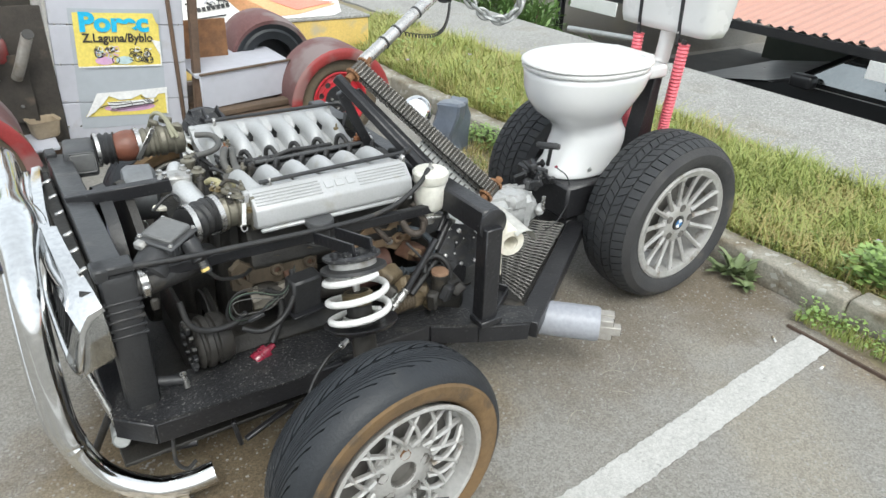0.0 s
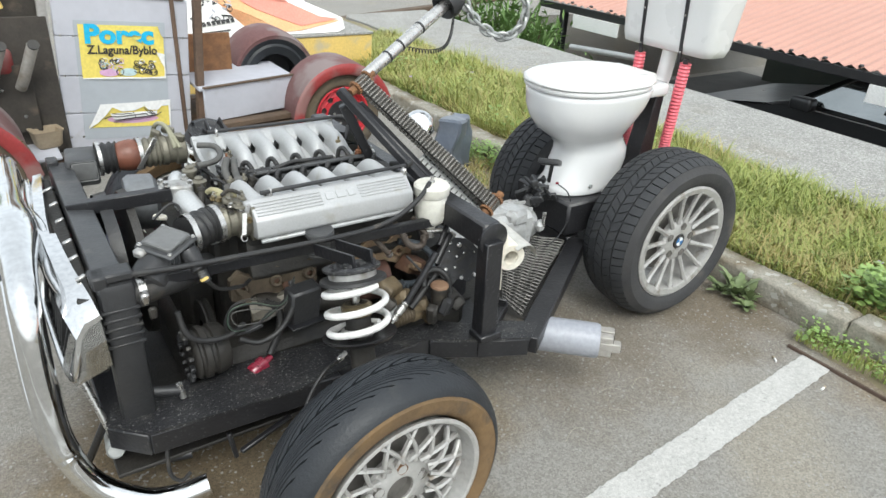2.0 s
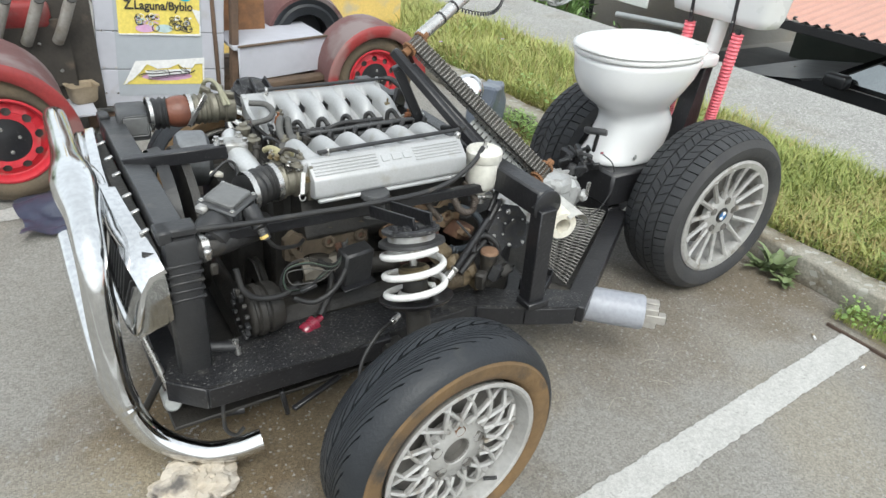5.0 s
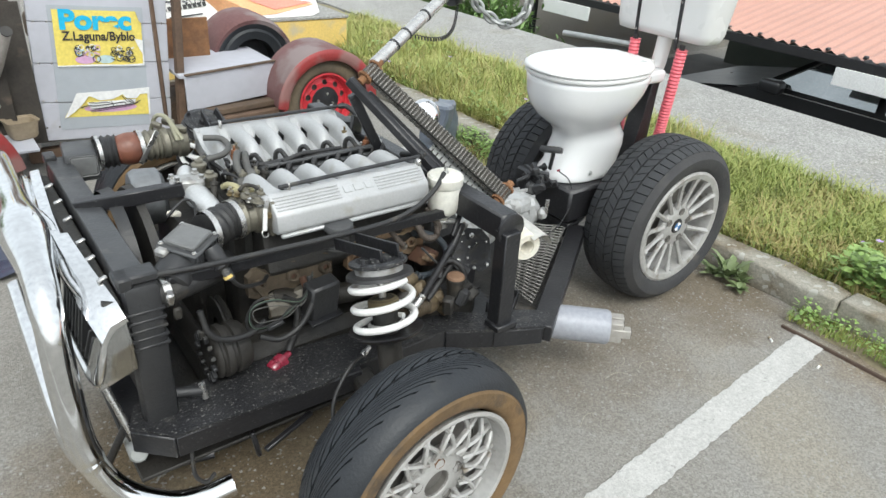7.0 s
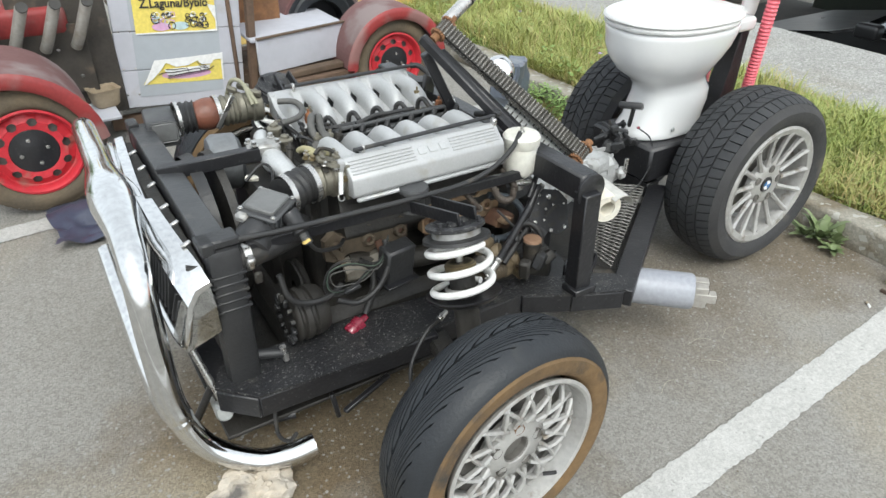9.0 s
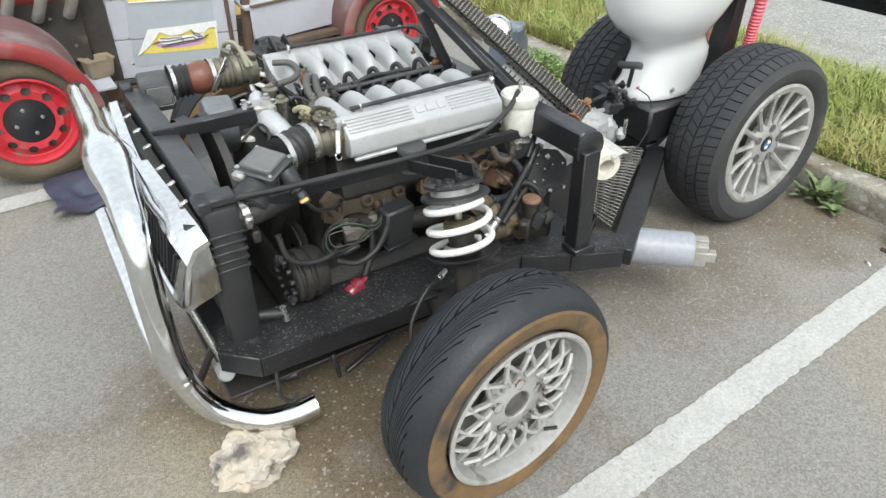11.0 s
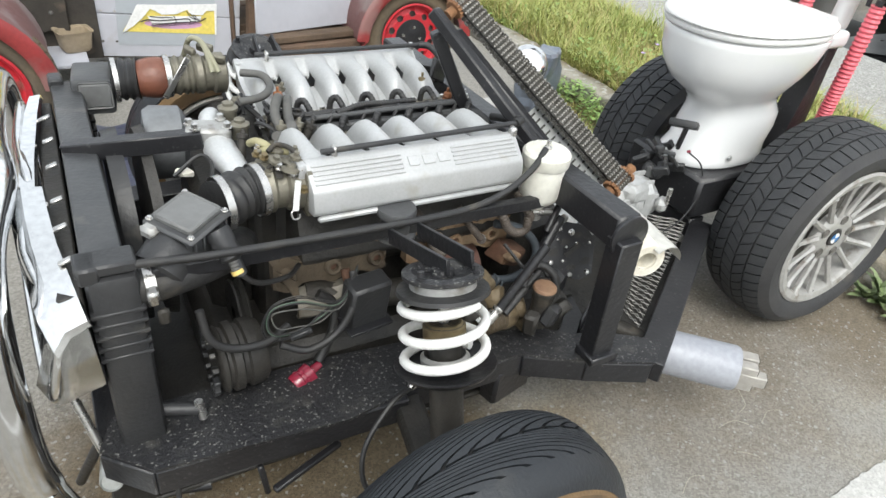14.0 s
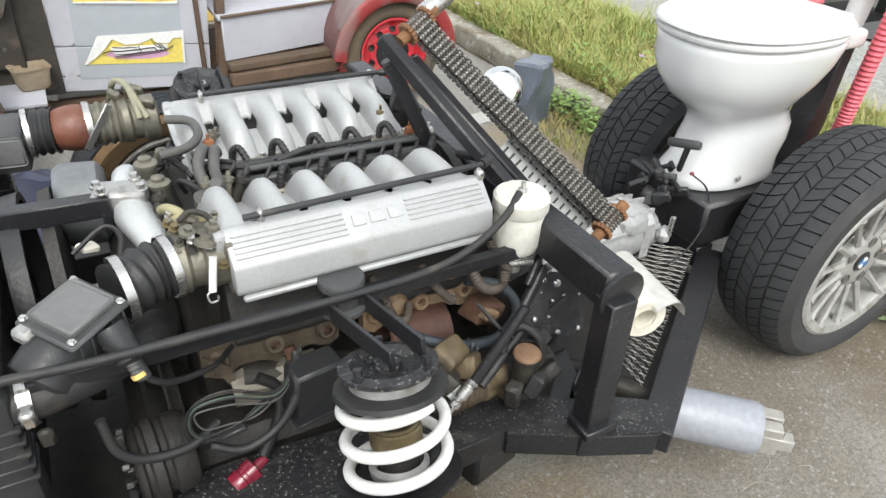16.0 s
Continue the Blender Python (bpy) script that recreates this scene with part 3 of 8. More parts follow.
def blades(name, area, count, height, mats, label, seed, keep=None, z0=0.08, lean=0.45, width=0.0022):
    """Many tapered, bent blades of grass as one mesh."""
    rng = np.random.default_rng(seed)
    x0, x1, y0, y1 = area
    verts, faces, tint = [], [], []
    made = 0
    while made < count:
        x, y = rng.uniform(x0, x1), rng.uniform(y0, y1)
        cl = noise.noise(Vector((x * 1.7, y * 1.7, seed))) + 0.5 * noise.noise(Vector((x * 5, y * 5, seed)))
        if keep and not keep(x, y, cl, rng):
            continue
        made += 1
        hh = height * rng.uniform(0.45, 1.15) * (1 + 0.5 * cl)
        ang, bend = rng.uniform(0, 6.283), rng.uniform(0.15, lean) * hh
        dx, dy = math.cos(ang), math.sin(ang)
        wx, wy = -dy * width * rng.uniform(0.7, 1.4), dx * width
        z = z0 + 0.02 * noise.noise(Vector((x, y, 0)) * 2.2)
        n = len(verts)
        verts += [(x - wx, y - wy, z), (x + wx, y + wy, z), (x + dx * bend * 0.35 + wx * 0.7, y + dy * bend * 0.35 + wy * 0.7, z + hh * 0.6),
                  (x + dx * bend * 0.35 - wx * 0.7, y + dy * bend * 0.35 - wy * 0.7, z + hh * 0.6), (x + dx * bend, y + dy * bend, z + hh * 0.95)]
        faces += [(n, n + 1, n + 2, n + 3), (n + 3, n + 2, n + 4)]
        pick = 0 if cl + rng.uniform(-0.35, 0.35) > -0.22 else 1
        tint += [pick, pick]
    me = bpy.data.meshes.new(name)
    me.from_pydata(verts, [], faces)
    for one in mats:
        me.materials.append(one)
    me.polygons.foreach_set("material_index", tint)
    return tagged(new(name, me), label, "grass", kind="stuff")


M_GREENBLADE = mat("fresh_blades", (0.13, 0.21, 0.04), (0.27, 0.32, 0.09), 0.6, scale=3, island=0.8, bump=0)
M_STRAW = mat("straw_blades", (0.52, 0.43, 0.20), (0.36, 0.32, 0.12), 0.8, scale=3, island=0.9, bump=0)
blades("verge_grass", (2.07, 3.13, -1.6, 5.4), 52000, 0.105, [M_GRASS, M_STRAW], "long uncut verge grass, yellow-green with straw-coloured patches", 5, lean=1.7, width=0.0034)
blades("low_growth", (2.06, 3.1, -1.6, 5.4), 30000, 0.060, [M_GREENBLADE, M_STRAW], "short undergrowth of green and dry blades in the verge", 6, lean=2.4, width=0.0034)
blades("gap_grass", (1.80, 1.96, -1.6, 0.12), 3600, 0.036, [M_GREENBLADE, M_GRASS], "short grass tufts growing in front of the kerb", 7, z0=0.012)


def leafy(name, at, count, length, width, material, label, seed, upright=0.6):
    """A rosette of broad, curved leaves."""
    rnd = random.Random(seed)
    ob = thing(name, at, label, "weed")
    for k in range(count):
        a, l, up = k * 2.4 + rnd.uniform(-0.7, 0.7), length * rnd.uniform(0.4, 1.15), upright * rnd.uniform(0.35, 1.5)
        bm = bmesh.new()
        rows = []
        for s in range(6):
            t = s / 5
            r, z, w = l * t * (1 - 0.25 * up), l * up * (t - 0.45 * t * t), width * math.sin(math.pi * min(0.98, 0.12 + 0.88 * t)) ** 0.8
            c = Vector(at) + Vector((math.cos(a) * r, math.sin(a) * r, z + 0.004))
            n = Vector((-math.sin(a), math.cos(a), 0)) * w
            rows.append((bm.verts.new(c - n + Vector((0, 0, w * 0.3))), bm.verts.new(c), bm.verts.new(c + n + Vector((0, 0, w * 0.3)))))
        for p, q in zip(rows, rows[1:]):
            bm.faces.new((p[0], p[1], q[1], q[0]))
            bm.faces.new((p[1], p[2], q[2], q[1]))
        part("leaf", bm, material, ob)
    return ob


for k, (x, y, ln, up) in enumerate(((1.850, 0.47, 0.10, 1.2), (1.885, 0.37, 0.095, 1.5), (1.835, 0.34, 0.07, 0.7))):
    leafy("broadleaf_weed", (x, y, 0.008), 13, ln, 0.012, M_WEED, "small broad-leaved weed at the foot of the kerb", 60 + k, up)
leafy("broadleaf_weed", (1.87, 0.42, 0.01), 22, 0.125, 0.0155, M_WEED, "broad-leaved green weed growing at the kerb by the wheel", 2, 1.0)
for k, (x, y, s) in enumerate(((2.25, -0.35, 0.16), (2.4, 0.02, 0.2), (2.3, 0.3, 0.12), (2.55, -0.3, 0.2), (2.2, -0.75, 0.17), (2.2, 2.35, 0.16), (2.5, 2.9, 0.18), (2.35, 3.4, 0.14), (2.5, 1.6, 0.15), (2.2, -0.1, 0.13), (2.3, -0.55, 0.15), (2.45, -0.65, 0.18), (2.18, 0.15, 0.11), (2.6, 0.2, 0.16), (2.75, -0.1, 0.18), (2.3, 2.0, 0.12), (2.2, 2.9, 0.13), (2.7, 3.6, 0.16))):
    leafy("verge_weed", (x, y, 0.085), 22, s * 0.75, 0.010, M_CLOVER, "leafy green weed clump in the verge grass", 20 + k, 0.9)



def leaflets(name, area, count, size, material, label, seed, z0=0.09):
    """A carpet of many small broad leaves at uneven heights."""
    rng = np.random.default_rng(seed)
    verts, faces = [], []
    made = 0
    while made < count:
        x, y = rng.uniform(area[0], area[1]), rng.uniform(area[2], area[3])
        cl = noise.noise(Vector((x * 2.6, y * 2.6, seed)))
        if cl < -0.05 + rng.uniform(-0.2, 0.2):
            continue
        made += 1
        z = z0 + rng.uniform(0.0, 0.11) * (0.6 + cl)
        a, l = rng.uniform(0, 6.283), size * rng.uniform(0.6, 1.4)
        d = Vector((math.cos(a), math.sin(a), rng.uniform(-0.3, 0.5)))
        w = Vector((-math.sin(a), math.cos(a), rng.uniform(-0.4, 0.4))) * l * 0.36
        c = Vector((x, y, z))
        n = len(verts)
        verts += [tuple(c), tuple(c + d * l * 0.45 + w), tuple(c + d * l), tuple(c + d * l * 0.45 - w)]
        faces.append((n, n + 1, n + 2, n + 3))
    me = bpy.data.meshes.new(name)
    me.from_pydata(verts, [], faces)
    me.materials.append(material)
    return tagged(new(name, me), label, "weeds", kind="stuff")


leaflets("leafy_carpet", (2.07, 2.62, -1.5, 0.10), 5200, 0.034, M_CLOVER, "patch of small green leaves at the kerb edge of the verge", 11, z0=0.115)
leaflets("leafy_patch", (2.08, 2.9, 1.3, 4.2), 1800, 0.030, M_CLOVER, "patches of small green leaves in the verge grass", 13, z0=0.10)
blades("tall_grass", (2.10, 3.05, 1.3, 4.4), 5200, 0.19, [M_GRASS, M_STRAW], "tall loose grass stalks standing above the verge", 29, lean=1.2, width=0.0030)

leaflets("gap_leaves", (1.80, 1.95, -1.6, 0.12), 1500, 0.016, M_CLOVER, "small green leaves growing in front of the kerb", 23, z0=0.014)
leaflets("kerb_weeds", (1.80, 1.94, 1.45, 2.35), 900, 0.022, M_CLOVER, "small green weeds growing along the foot of the kerb", 17, z0=0.012)
blades("dry_tufts", (1.62, 1.93, 1.45, 2.3), 1500, 0.05, [M_STRAW, M_GREENBLADE], "dry straw tufts on the ground by the kerb", 19, z0=0.002, lean=1.6)

rnd = random.Random(31)
bm = bmesh.new()
for k in range(34):
    x, y = (rnd.uniform(2.08, 2.45) if k < 22 else rnd.uniform(2.1, 3.1)), rnd.uniform(-1.2, 0.15) if k < 26 else rnd.uniform(1.2, 4.0)
    z = 0.1 + rnd.uniform(0.07, 0.14)
    for a in range(5):
        t = a * 1.2566 + rnd.random()
        c = Vector((x, y, z))
        u, v = Vector((math.cos(t), math.sin(t), 0.5)) * 0.016, Vector((-math.sin(t), math.cos(t), 0)) * 0.008
        bm.faces.new([bm.verts.new(q) for q in (c, c + u * 0.6 + v, c + u, c + u * 0.6 - v)])
tagged(part("wild_flowers", bm, M_FLOWER), "small violet wild flowers among the grass", "flowers", kind="stuff")

bm = prism([(3.13, -0.05), (3.13, 0.105), (3.16, 0.125), (4.20, 0.145), (4.24, 0.13), (4.24, LOW + 0.003), (3.944, LOW + 0.003), (3.944, 0.02), (3.7, 0.02)], "y", -14.0, 6.55)
tagged(part("retaining_wall", bm, M_WALLTOP), "low broad retaining wall of exposed-aggregate concrete", "wall", kind="structure")


# ---- wheels ----
AXLE = pose(0, 0, 0, 90)   # a lathe's z axis turned to -y, the outer side


def tread_blocks(R, w, bands, bm, mid):
    """Raised blocks round a tyre. bands: (y0, y1, count, skew, fill, phase), y from the outer edge."""
    for y0, y1, count, skew, fill, phase in bands:
        steps = 12 if abs(skew) > 2 else 5
        for k in range(count):
            rows = []
            for s in range(steps + 1):
                t = s / steps
                y = y0 + (y1 - y0) * t
                drop = R * 0.075 * abs((y - mid) / (w / 2)) ** 3.0
                a0 = (k + phase + (skew * t ** 1.5 if abs(skew) > 2 else skew * t * (1.2 - 0.35 * t))) * 2 * math.pi / count
                a1 = a0 + fill * 2 * math.pi / count
                ring = []
                for rr, aa in ((R - 0.006, a0), (R, a0 + 0.10 * fill / count), (R, a1 - 0.10 * fill / count), (R - 0.006, a1)):
                    rr -= drop
                    ring.append(bm.verts.new((math.cos(aa) * rr, y, math.sin(aa) * rr)))
                rows.append(ring)
            for p, q in zip(rows, rows[1:]):
                for c in range(3):
                    bm.faces.new((p[c], p[c + 1], q[c + 1], q[c]))
            bm.faces.new(rows[0])
            bm.faces.new(rows[-1][::-1])
    return bm


def tyre_body(R, rr, y0, w, bulge=0.012):
    """The carcass: y0 is the outer shoulder's plane, w the width."""
    prof = [(rr - 0.004, y0 + 0.012), (rr + 0.006, y0 - 0.002), (rr + 0.25 * (R - rr), y0 - bulge), (rr + 0.55 * (R - rr), y0 - bulge), (R - 0.022, y0 + 0.004)]
    n = 7
    for k in range(n + 1):
        t = -1 + 2 * k / n
        prof.append((R - 0.005 - R * 0.075 * abs(t) ** 3.0, y0 + 0.012 + (w - 0.024) * k / n))
    prof += [(R - 0.022, y0 + w - 0.004), (rr + 0.5 * (R - rr), y0 + w + bulge), (rr + 0.006, y0 + w), (rr - 0.004, y0 + w - 0.012)]
    return [(r, -y) for r, y in prof]


def bbs_rim():
    """A cross-spoke alloy rim with a deep lip; the hub's face lies at y = 0."""
    r = 0.195
    bm = lathe([(r, 0.024), (r + 0.002, 0.031), (r - 0.005, 0.034), (r - 0.011, 0.030), (r - 0.015, 0.012), (r - 0.019, -0.006), (r - 0.03, -0.012), (r - 0.033, -0.02), (r - 0.028, -0.03), (r - 0.012, -0.04), (r - 0.006, -0.15), (r + 0.003, -0.155)], AXLE, 56)
    count, spokes = 15, []
    for k in range(count):
        for sgn in (-1, 1):
            a0 = (k + 0.5) * 2 * math.pi / count - sgn * 0.11
            a1 = a0 + sgn * 0.46
            pts = []
            for s in range(6):
                t = s / 5
                rad, ang = 0.078 + (r - 0.026 - 0.078) * t, a0 + (a1 - a0) * t
                y = -0.004 - 0.012 * math.sin(math.pi * t) + 0.010 * t
                pts.append((math.cos(ang) * rad, y, math.sin(ang) * rad))
            spokes.append(sweep(pts, 0.0052, 6, flat=(1.5, 1.0), side=(0, 1, 0)))
    lathe([(0.032, -0.03), (0.032, 0.002), (0.036, 0.006), (0.056, 0.006), (0.064, 0.000), (0.086, -0.002), (0.090, -0.010), (0.084, -0.022), (0.05, -0.022)], AXLE, 40, bm)
    return bm, spokes


def spoke_rim():
    """A rim of fifteen slim radial spokes."""
    r = 0.222
    bm = lathe([(r, 0.012), (r + 0.003, 0.02), (r - 0.006, 0.025), (r - 0.026, 0.020), (r - 0.030, 0.008), (r - 0.030, -0.03), (r - 0.035, -0.16), (r, -0.165)], AXLE, 56)
    spokes = []
    for k in range(15):
        a = (k + 0.25) * 2 * math.pi / 15
        pts = [(math.cos(a) * q, -y, math.sin(a) * q) for q, y in ((0.076, -0.006), (0.10, -0.002), (0.14, 0.003), (0.18, 0.008), (0.202, 0.012))]
        spokes.append(sweep(pts, 0.0065, 6, flat=(1.0, 1.0), side=(0, 1, 0), radii=[0.0115, 0.0098, 0.0088, 0.0098, 0.015]))
    lathe([(0.0, -0.004), (0.030, -0.004), (0.031, 0.003), (0.040, 0.004), (0.072, 0.001), (0.083, -0.008), (0.086, -0.024), (0.06, -0.03)], AXLE, 40, bm)
    return bm, spokes


def steel_rim(r=0.185):
    """A pressed steel rim with a ring of oval holes."""
    bm = lathe([(r, 0.012), (r + 0.004, 0.02), (r - 0.006, 0.022), (r - 0.016, 0.010), (r - 0.022, -0.02), (r - 0.03, -0.024)], AXLE, 48)
    n = 10
    inner, outer, seg = 0.098, r - 0.028, 48
    for k in range(n):
        a0 = k * 2 * math.pi / n
        step = 2 * math.pi / n
        rows = []
        for s in range(17):
            t = s / 16
            ang = a0 + step * t
            gap = 0.016 * max(0.0, 1 - ((t - 0.5) / 0.21) ** 4) ** 0.5 if abs(t - 0.5) < 0.21 else 0.0
            mid = (inner + outer) / 2
            rows.append([bm.verts.new((math.cos(ang) * q, y, math.sin(ang) * q)) for q, y in ((inner, 0.004), (mid - gap, 0.0), (mid + gap, 0.008), (outer, 0.022))])
        for p, q in zip(rows, rows[1:]):
            for c in (0, 2):
                bm.faces.new((p[c], p[c + 1], q[c + 1], q[c]))
            if (p[1].co - p[2].co).length < 0.012 and (q[1].co - q[2].co).length < 0.012:
                bm.faces.new((p[1], p[2], q[2], q[1]))
    bmesh.ops.remove_doubles(bm, verts=bm.verts[:], dist=0.0004)
    return bm


FRONT_BANDS = [(0.012, 0.062, 40, 7.5, 0.80, 0.0), (0.0655, 0.122, 40, -7.5, 0.80, 0.4)]
REAR_BANDS = [(-0.014, 0.028, 60, 0.25, 0.89, 0.0), (0.034, 0.070, 56, 0.8, 0.91, 0.3), (0.076, 0.114, 56, -0.7, 0.91, 0.1), (0.120, 0.156, 56, 0.7, 0.91, 0.2), (0.162, 0.204, 60, 0.25, 0.89, 0.5)]


def roundel(parent, r, y):
    """A round badge quartered in two colours."""
    badge = part("centre_cap", lathe([(0, -y), (r, -y), (r, -y - 0.004), (r * 1.08, -y - 0.006)], AXLE, 24), M_INK, parent, "round dark centre cap")
    for k in range(4):
        bm = bmesh.new()
        pts = [(0, y - 0.0015, 0)] + [(math.cos(t) * r * 0.68, y - 0.0015, math.sin(t) * r * 0.68) for t in (k * math.pi / 2 + 0.3 + s * math.pi / 16 for s in range(9))]
        bm.faces.new([bm.verts.new(p) for p in pts])
        part("badge_quarter", bm, M_BLUE if k % 2 else M_POSTERW, badge)


def front_wheel(vehicle):
    body, spokes = bbs_rim()
    rim = part("wheel", body, M_RIM, vehicle, "silver cross-spoke alloy wheel with a deep lip")
    for one in spokes:
        part("spoke", one, M_RIM, rim)
    bm = lathe(tyre_body(0.281, 0.196, -0.022, 0.146, 0.011), AXLE, 72)
    tyre = part("tyre", bm, M_SIDEWALL, rim, "low-profile tyre with a rust-brown sidewall")
    bm = tread_blocks(0.2815, 0.146, FRONT_BANDS, bmesh.new(), 0.051)
    part("tread", bm, M_FRONTTYRE, rim, "dark swept directional tread", angle=25)
    ring = [(0.2815 - 0.0211 * abs((y - 0.051) / 0.073) ** 3, -y) for y in (-0.0195, -0.016, -0.010, -0.003, 0.005, 0.0118)]
    part("shoulder", lathe([(0.2480, 0.0255), (0.2486, 0.0288), (0.2555, 0.0252)] + ring + [(ring[-1][0] - 0.006, ring[-1][1])], AXLE, 96), M_FRONTTYRE, rim, "smooth dark tyre shoulder")
    # groove bottoms, coloured darker than the blocks as painted shade
    part("tread_base", lathe([(r + 0.0006, h) for r, h in tyre_body(0.281, 0.196, -0.022, 0.146, 0.011)[4:13]], AXLE, 72), M_SHADEGROOVE, rim)
    part("hub", lathe([(0, -0.014), (0.031, -0.014), (0.031, 0.001), (0.034, 0.004)], AXLE, 24), M_RIMDARK, rim, "open hub bore")
    part("brake_drum", lathe([(0, -0.045), (0.15, -0.045), (0.155, -0.05), (0.155, -0.09), (0, -0.09)], AXLE, 40), M_RIMDARK, rim)
    for k in range(5):
        a = k * 2 * math.pi / 5 + 0.5
        c = Vector((math.cos(a) * 0.058, 0, math.sin(a) * 0.058))
        part("wheel_bolt", lathe([(0.013, 0.007), (0.0125, -0.004), (0.006, -0.004), (0.006, 0.001), (0, 0.001)], Matrix.Translation(c) @ AXLE, 12), M_RIMDARK if k != 1 else M_RUST, rim)
    part("valve", bar((0.125, -0.005, -0.115), (0.150, -0.022, -0.105), 0.0045, 8), M_RUBBER, rim)
    return rim


def rear_wheel(vehicle):
    body, spokes = spoke_rim()
    rim = part("wheel", body, M_RIM, vehicle, "silver fifteen-spoke alloy wheel")
    for one in spokes:
        part("spoke", one, M_RIM, rim)
    bm = lathe(tyre_body(0.3225, 0.222, -0.018, 0.210, 0.015), AXLE, 72)
    part("tyre", bm, M_REARWALL, rim, "wide dusty black tyre")
    part("tread", tread_blocks(0.3235, 0.210, [(p * 0.925, q * 0.925, *rest) for p, q, *rest in REAR_BANDS], bmesh.new(), 0.087), M_TYRE, rim, "blocky worn tread", angle=25)
    part("brake_disc", lathe([(0, -0.06), (0.14, -0.06), (0.14, -0.07), (0, -0.07)], AXLE, 40), M_RIMDARK, rim)
    roundel(rim, 0.026, -0.006)
    for k in range(5):
        a = k * 2 * math.pi / 5 + 0.2
        part("wheel_bolt", lathe([(0.0150, 0.0035), (0.0142, 0.0062), (0.0130, 0.0040), (0.0068, 0.0036), (0.0068, 0.0056), (0, 0.0056)], Matrix.Translation((math.cos(a) * 0.060, 0, math.sin(a) * 0.060)) @ AXLE, 12), M_RIMDARK, rim)
    part("valve", bar((0.0, -0.002, -0.175), (0.002, -0.02, -0.19), 0.004, 8), M_RUBBER, rim)
    return rim


def set_wheel(rim, m):
    """Moves a finished wheel, with its pieces, to its place under the vehicle."""
    rim.matrix_basis = m
    return rim


def copy_wheel(rim, m):
    made = {}
    for o in (rim, *rim.children_recursive):
        made[o] = o.copy()
        scene.collection.objects.link(made[o])
        made[o].parent = made.get(o.parent, o.parent)
        made[o].matrix_parent_inverse = o.matrix_parent_inverse
    made[rim].matrix_basis = m
    return made[rim]


vehicle = thing("custom_vehicle", (0.7, 0.9, 0.0), "home-built black-framed vehicle with exposed engine and toilet seat", "vehicle")
YC = 0.965   # engine axis
YM = 0.925   # mirror plane of the front axle
wf = set_wheel(front_wheel(vehicle), pose(0.022, 0.032, 0.278, 0, 14, 3.0))
copy_wheel(wf, pose(0.0, 1.70, 0.278, 0, 40, 180))
wr = set_wheel(rear_wheel(vehicle), pose(1.500, 0.494, 0.3215, 0, 0, -1.2))
copy_wheel(wr, pose(1.490, 1.24, 0.3215, 0, 25, 180))


# ---- the vehicle's frame ----
deck = slab([(-0.470, 0.525), (-0.392, 0.447), (-0.05, 0.425), (0.10, 0.452), (0.36, 0.452), (0.485, 0.375), (0.632, 0.312), (0.70, 0.365), (0.60, 0.43), (0.50, 0.47), (0.38, 0.56), (-0.05, 0.60), (-0.44, 0.60)], 0.285, 0.292)
part("deck_plate", deck, M_SPECKLED, vehicle, "black steel deck plate flecked with grey grit")
for a, b, w, h in (((-0.468, 0.523, 0.256), (-0.392, 0.449, 0.256), 0.012, 0.06), ((-0.392, 0.456, 0.256), (0.08, 0.440, 0.256), 0.022, 0.06), ((0.05, 0.462, 0.256), (0.40, 0.462, 0.256), 0.022, 0.06),
                   ((0.37, 0.455, 0.256), (0.50, 0.385, 0.256), 0.022, 0.06), ((0.49, 0.385, 0.258), (0.63, 0.322, 0.258), 0.022, 0.058), ((0.627, 0.325, 0.262), (1.22, 0.735, 0.262), 0.065, 0.055),
                   ((-0.44, 0.56, 0.243), (-0.44, 1.38, 0.243), 0.06, 0.08), ((-0.42, 1.40, 0.243), (0.62, 1.44, 0.243), 0.08, 0.084), ((0.63, 1.44, 0.262), (1.22, 1.07, 0.262), 0.065, 0.055),
                   ((0.30, 0.50, 0.23), (0.30, 1.42, 0.23), 0.07, 0.06), ((-0.10, 0.52, 0.22), (-0.10, 1.40, 0.22), 0.16, 0.05), ((1.20, 0.74, 0.27), (1.20, 1.08, 0.27), 0.06, 0.06)):
    part("frame_rail", beam(a, b, w, h, 0.003), M_BLACKPAINT, vehicle)
part("axle", bar((1.498, 0.64, 0.322), (1.492, 1.12, 0.322), 0.035, 16), M_BLACKPAINT, vehicle)
part("front_arm", beam((0.02, 0.10, 0.27), (0.10, 0.52, 0.25), 0.06, 0.035, 0.008), M_BLOCKDARK, vehicle)
part("front_arm", beam((0.02, 2 * YM - 0.10, 0.27), (0.10, 2 * YM - 0.52, 0.25), 0.06, 0.035, 0.008), M_BLOCKDARK, vehicle)
part("lower_bracket", beam((0.30, 0.47, 0.20), (0.42, 0.50, 0.20), 0.05, 0.10, 0.008), M_BLACKPAINT, vehicle)
part("under_brace", beam((-0.30, 0.50, 0.20), (-0.10, 0.62, 0.12), 0.03, 0.03, 0.004), M_BLACKPAINT, vehicle)
part("under_brace", beam((-0.215, 0.46, 0.20), (-0.205, 0.45, 0.125), 0.012, 0.016, 0.003, up=(0, 1, 0)), M_BLACKPAINT, vehicle)
part("under_brace", beam((-0.20, 0.42, 0.165), (-0.05, 0.47, 0.175), 0.016, 0.012, 0.003), M_BLACKPAINT, vehicle)
part("rear_bar", bar((-0.38, 0.52, 0.140), (-0.30, 0.50, 0.142), 0.012, 14), M_BLACKPAINT, vehicle, "short black lower tube")
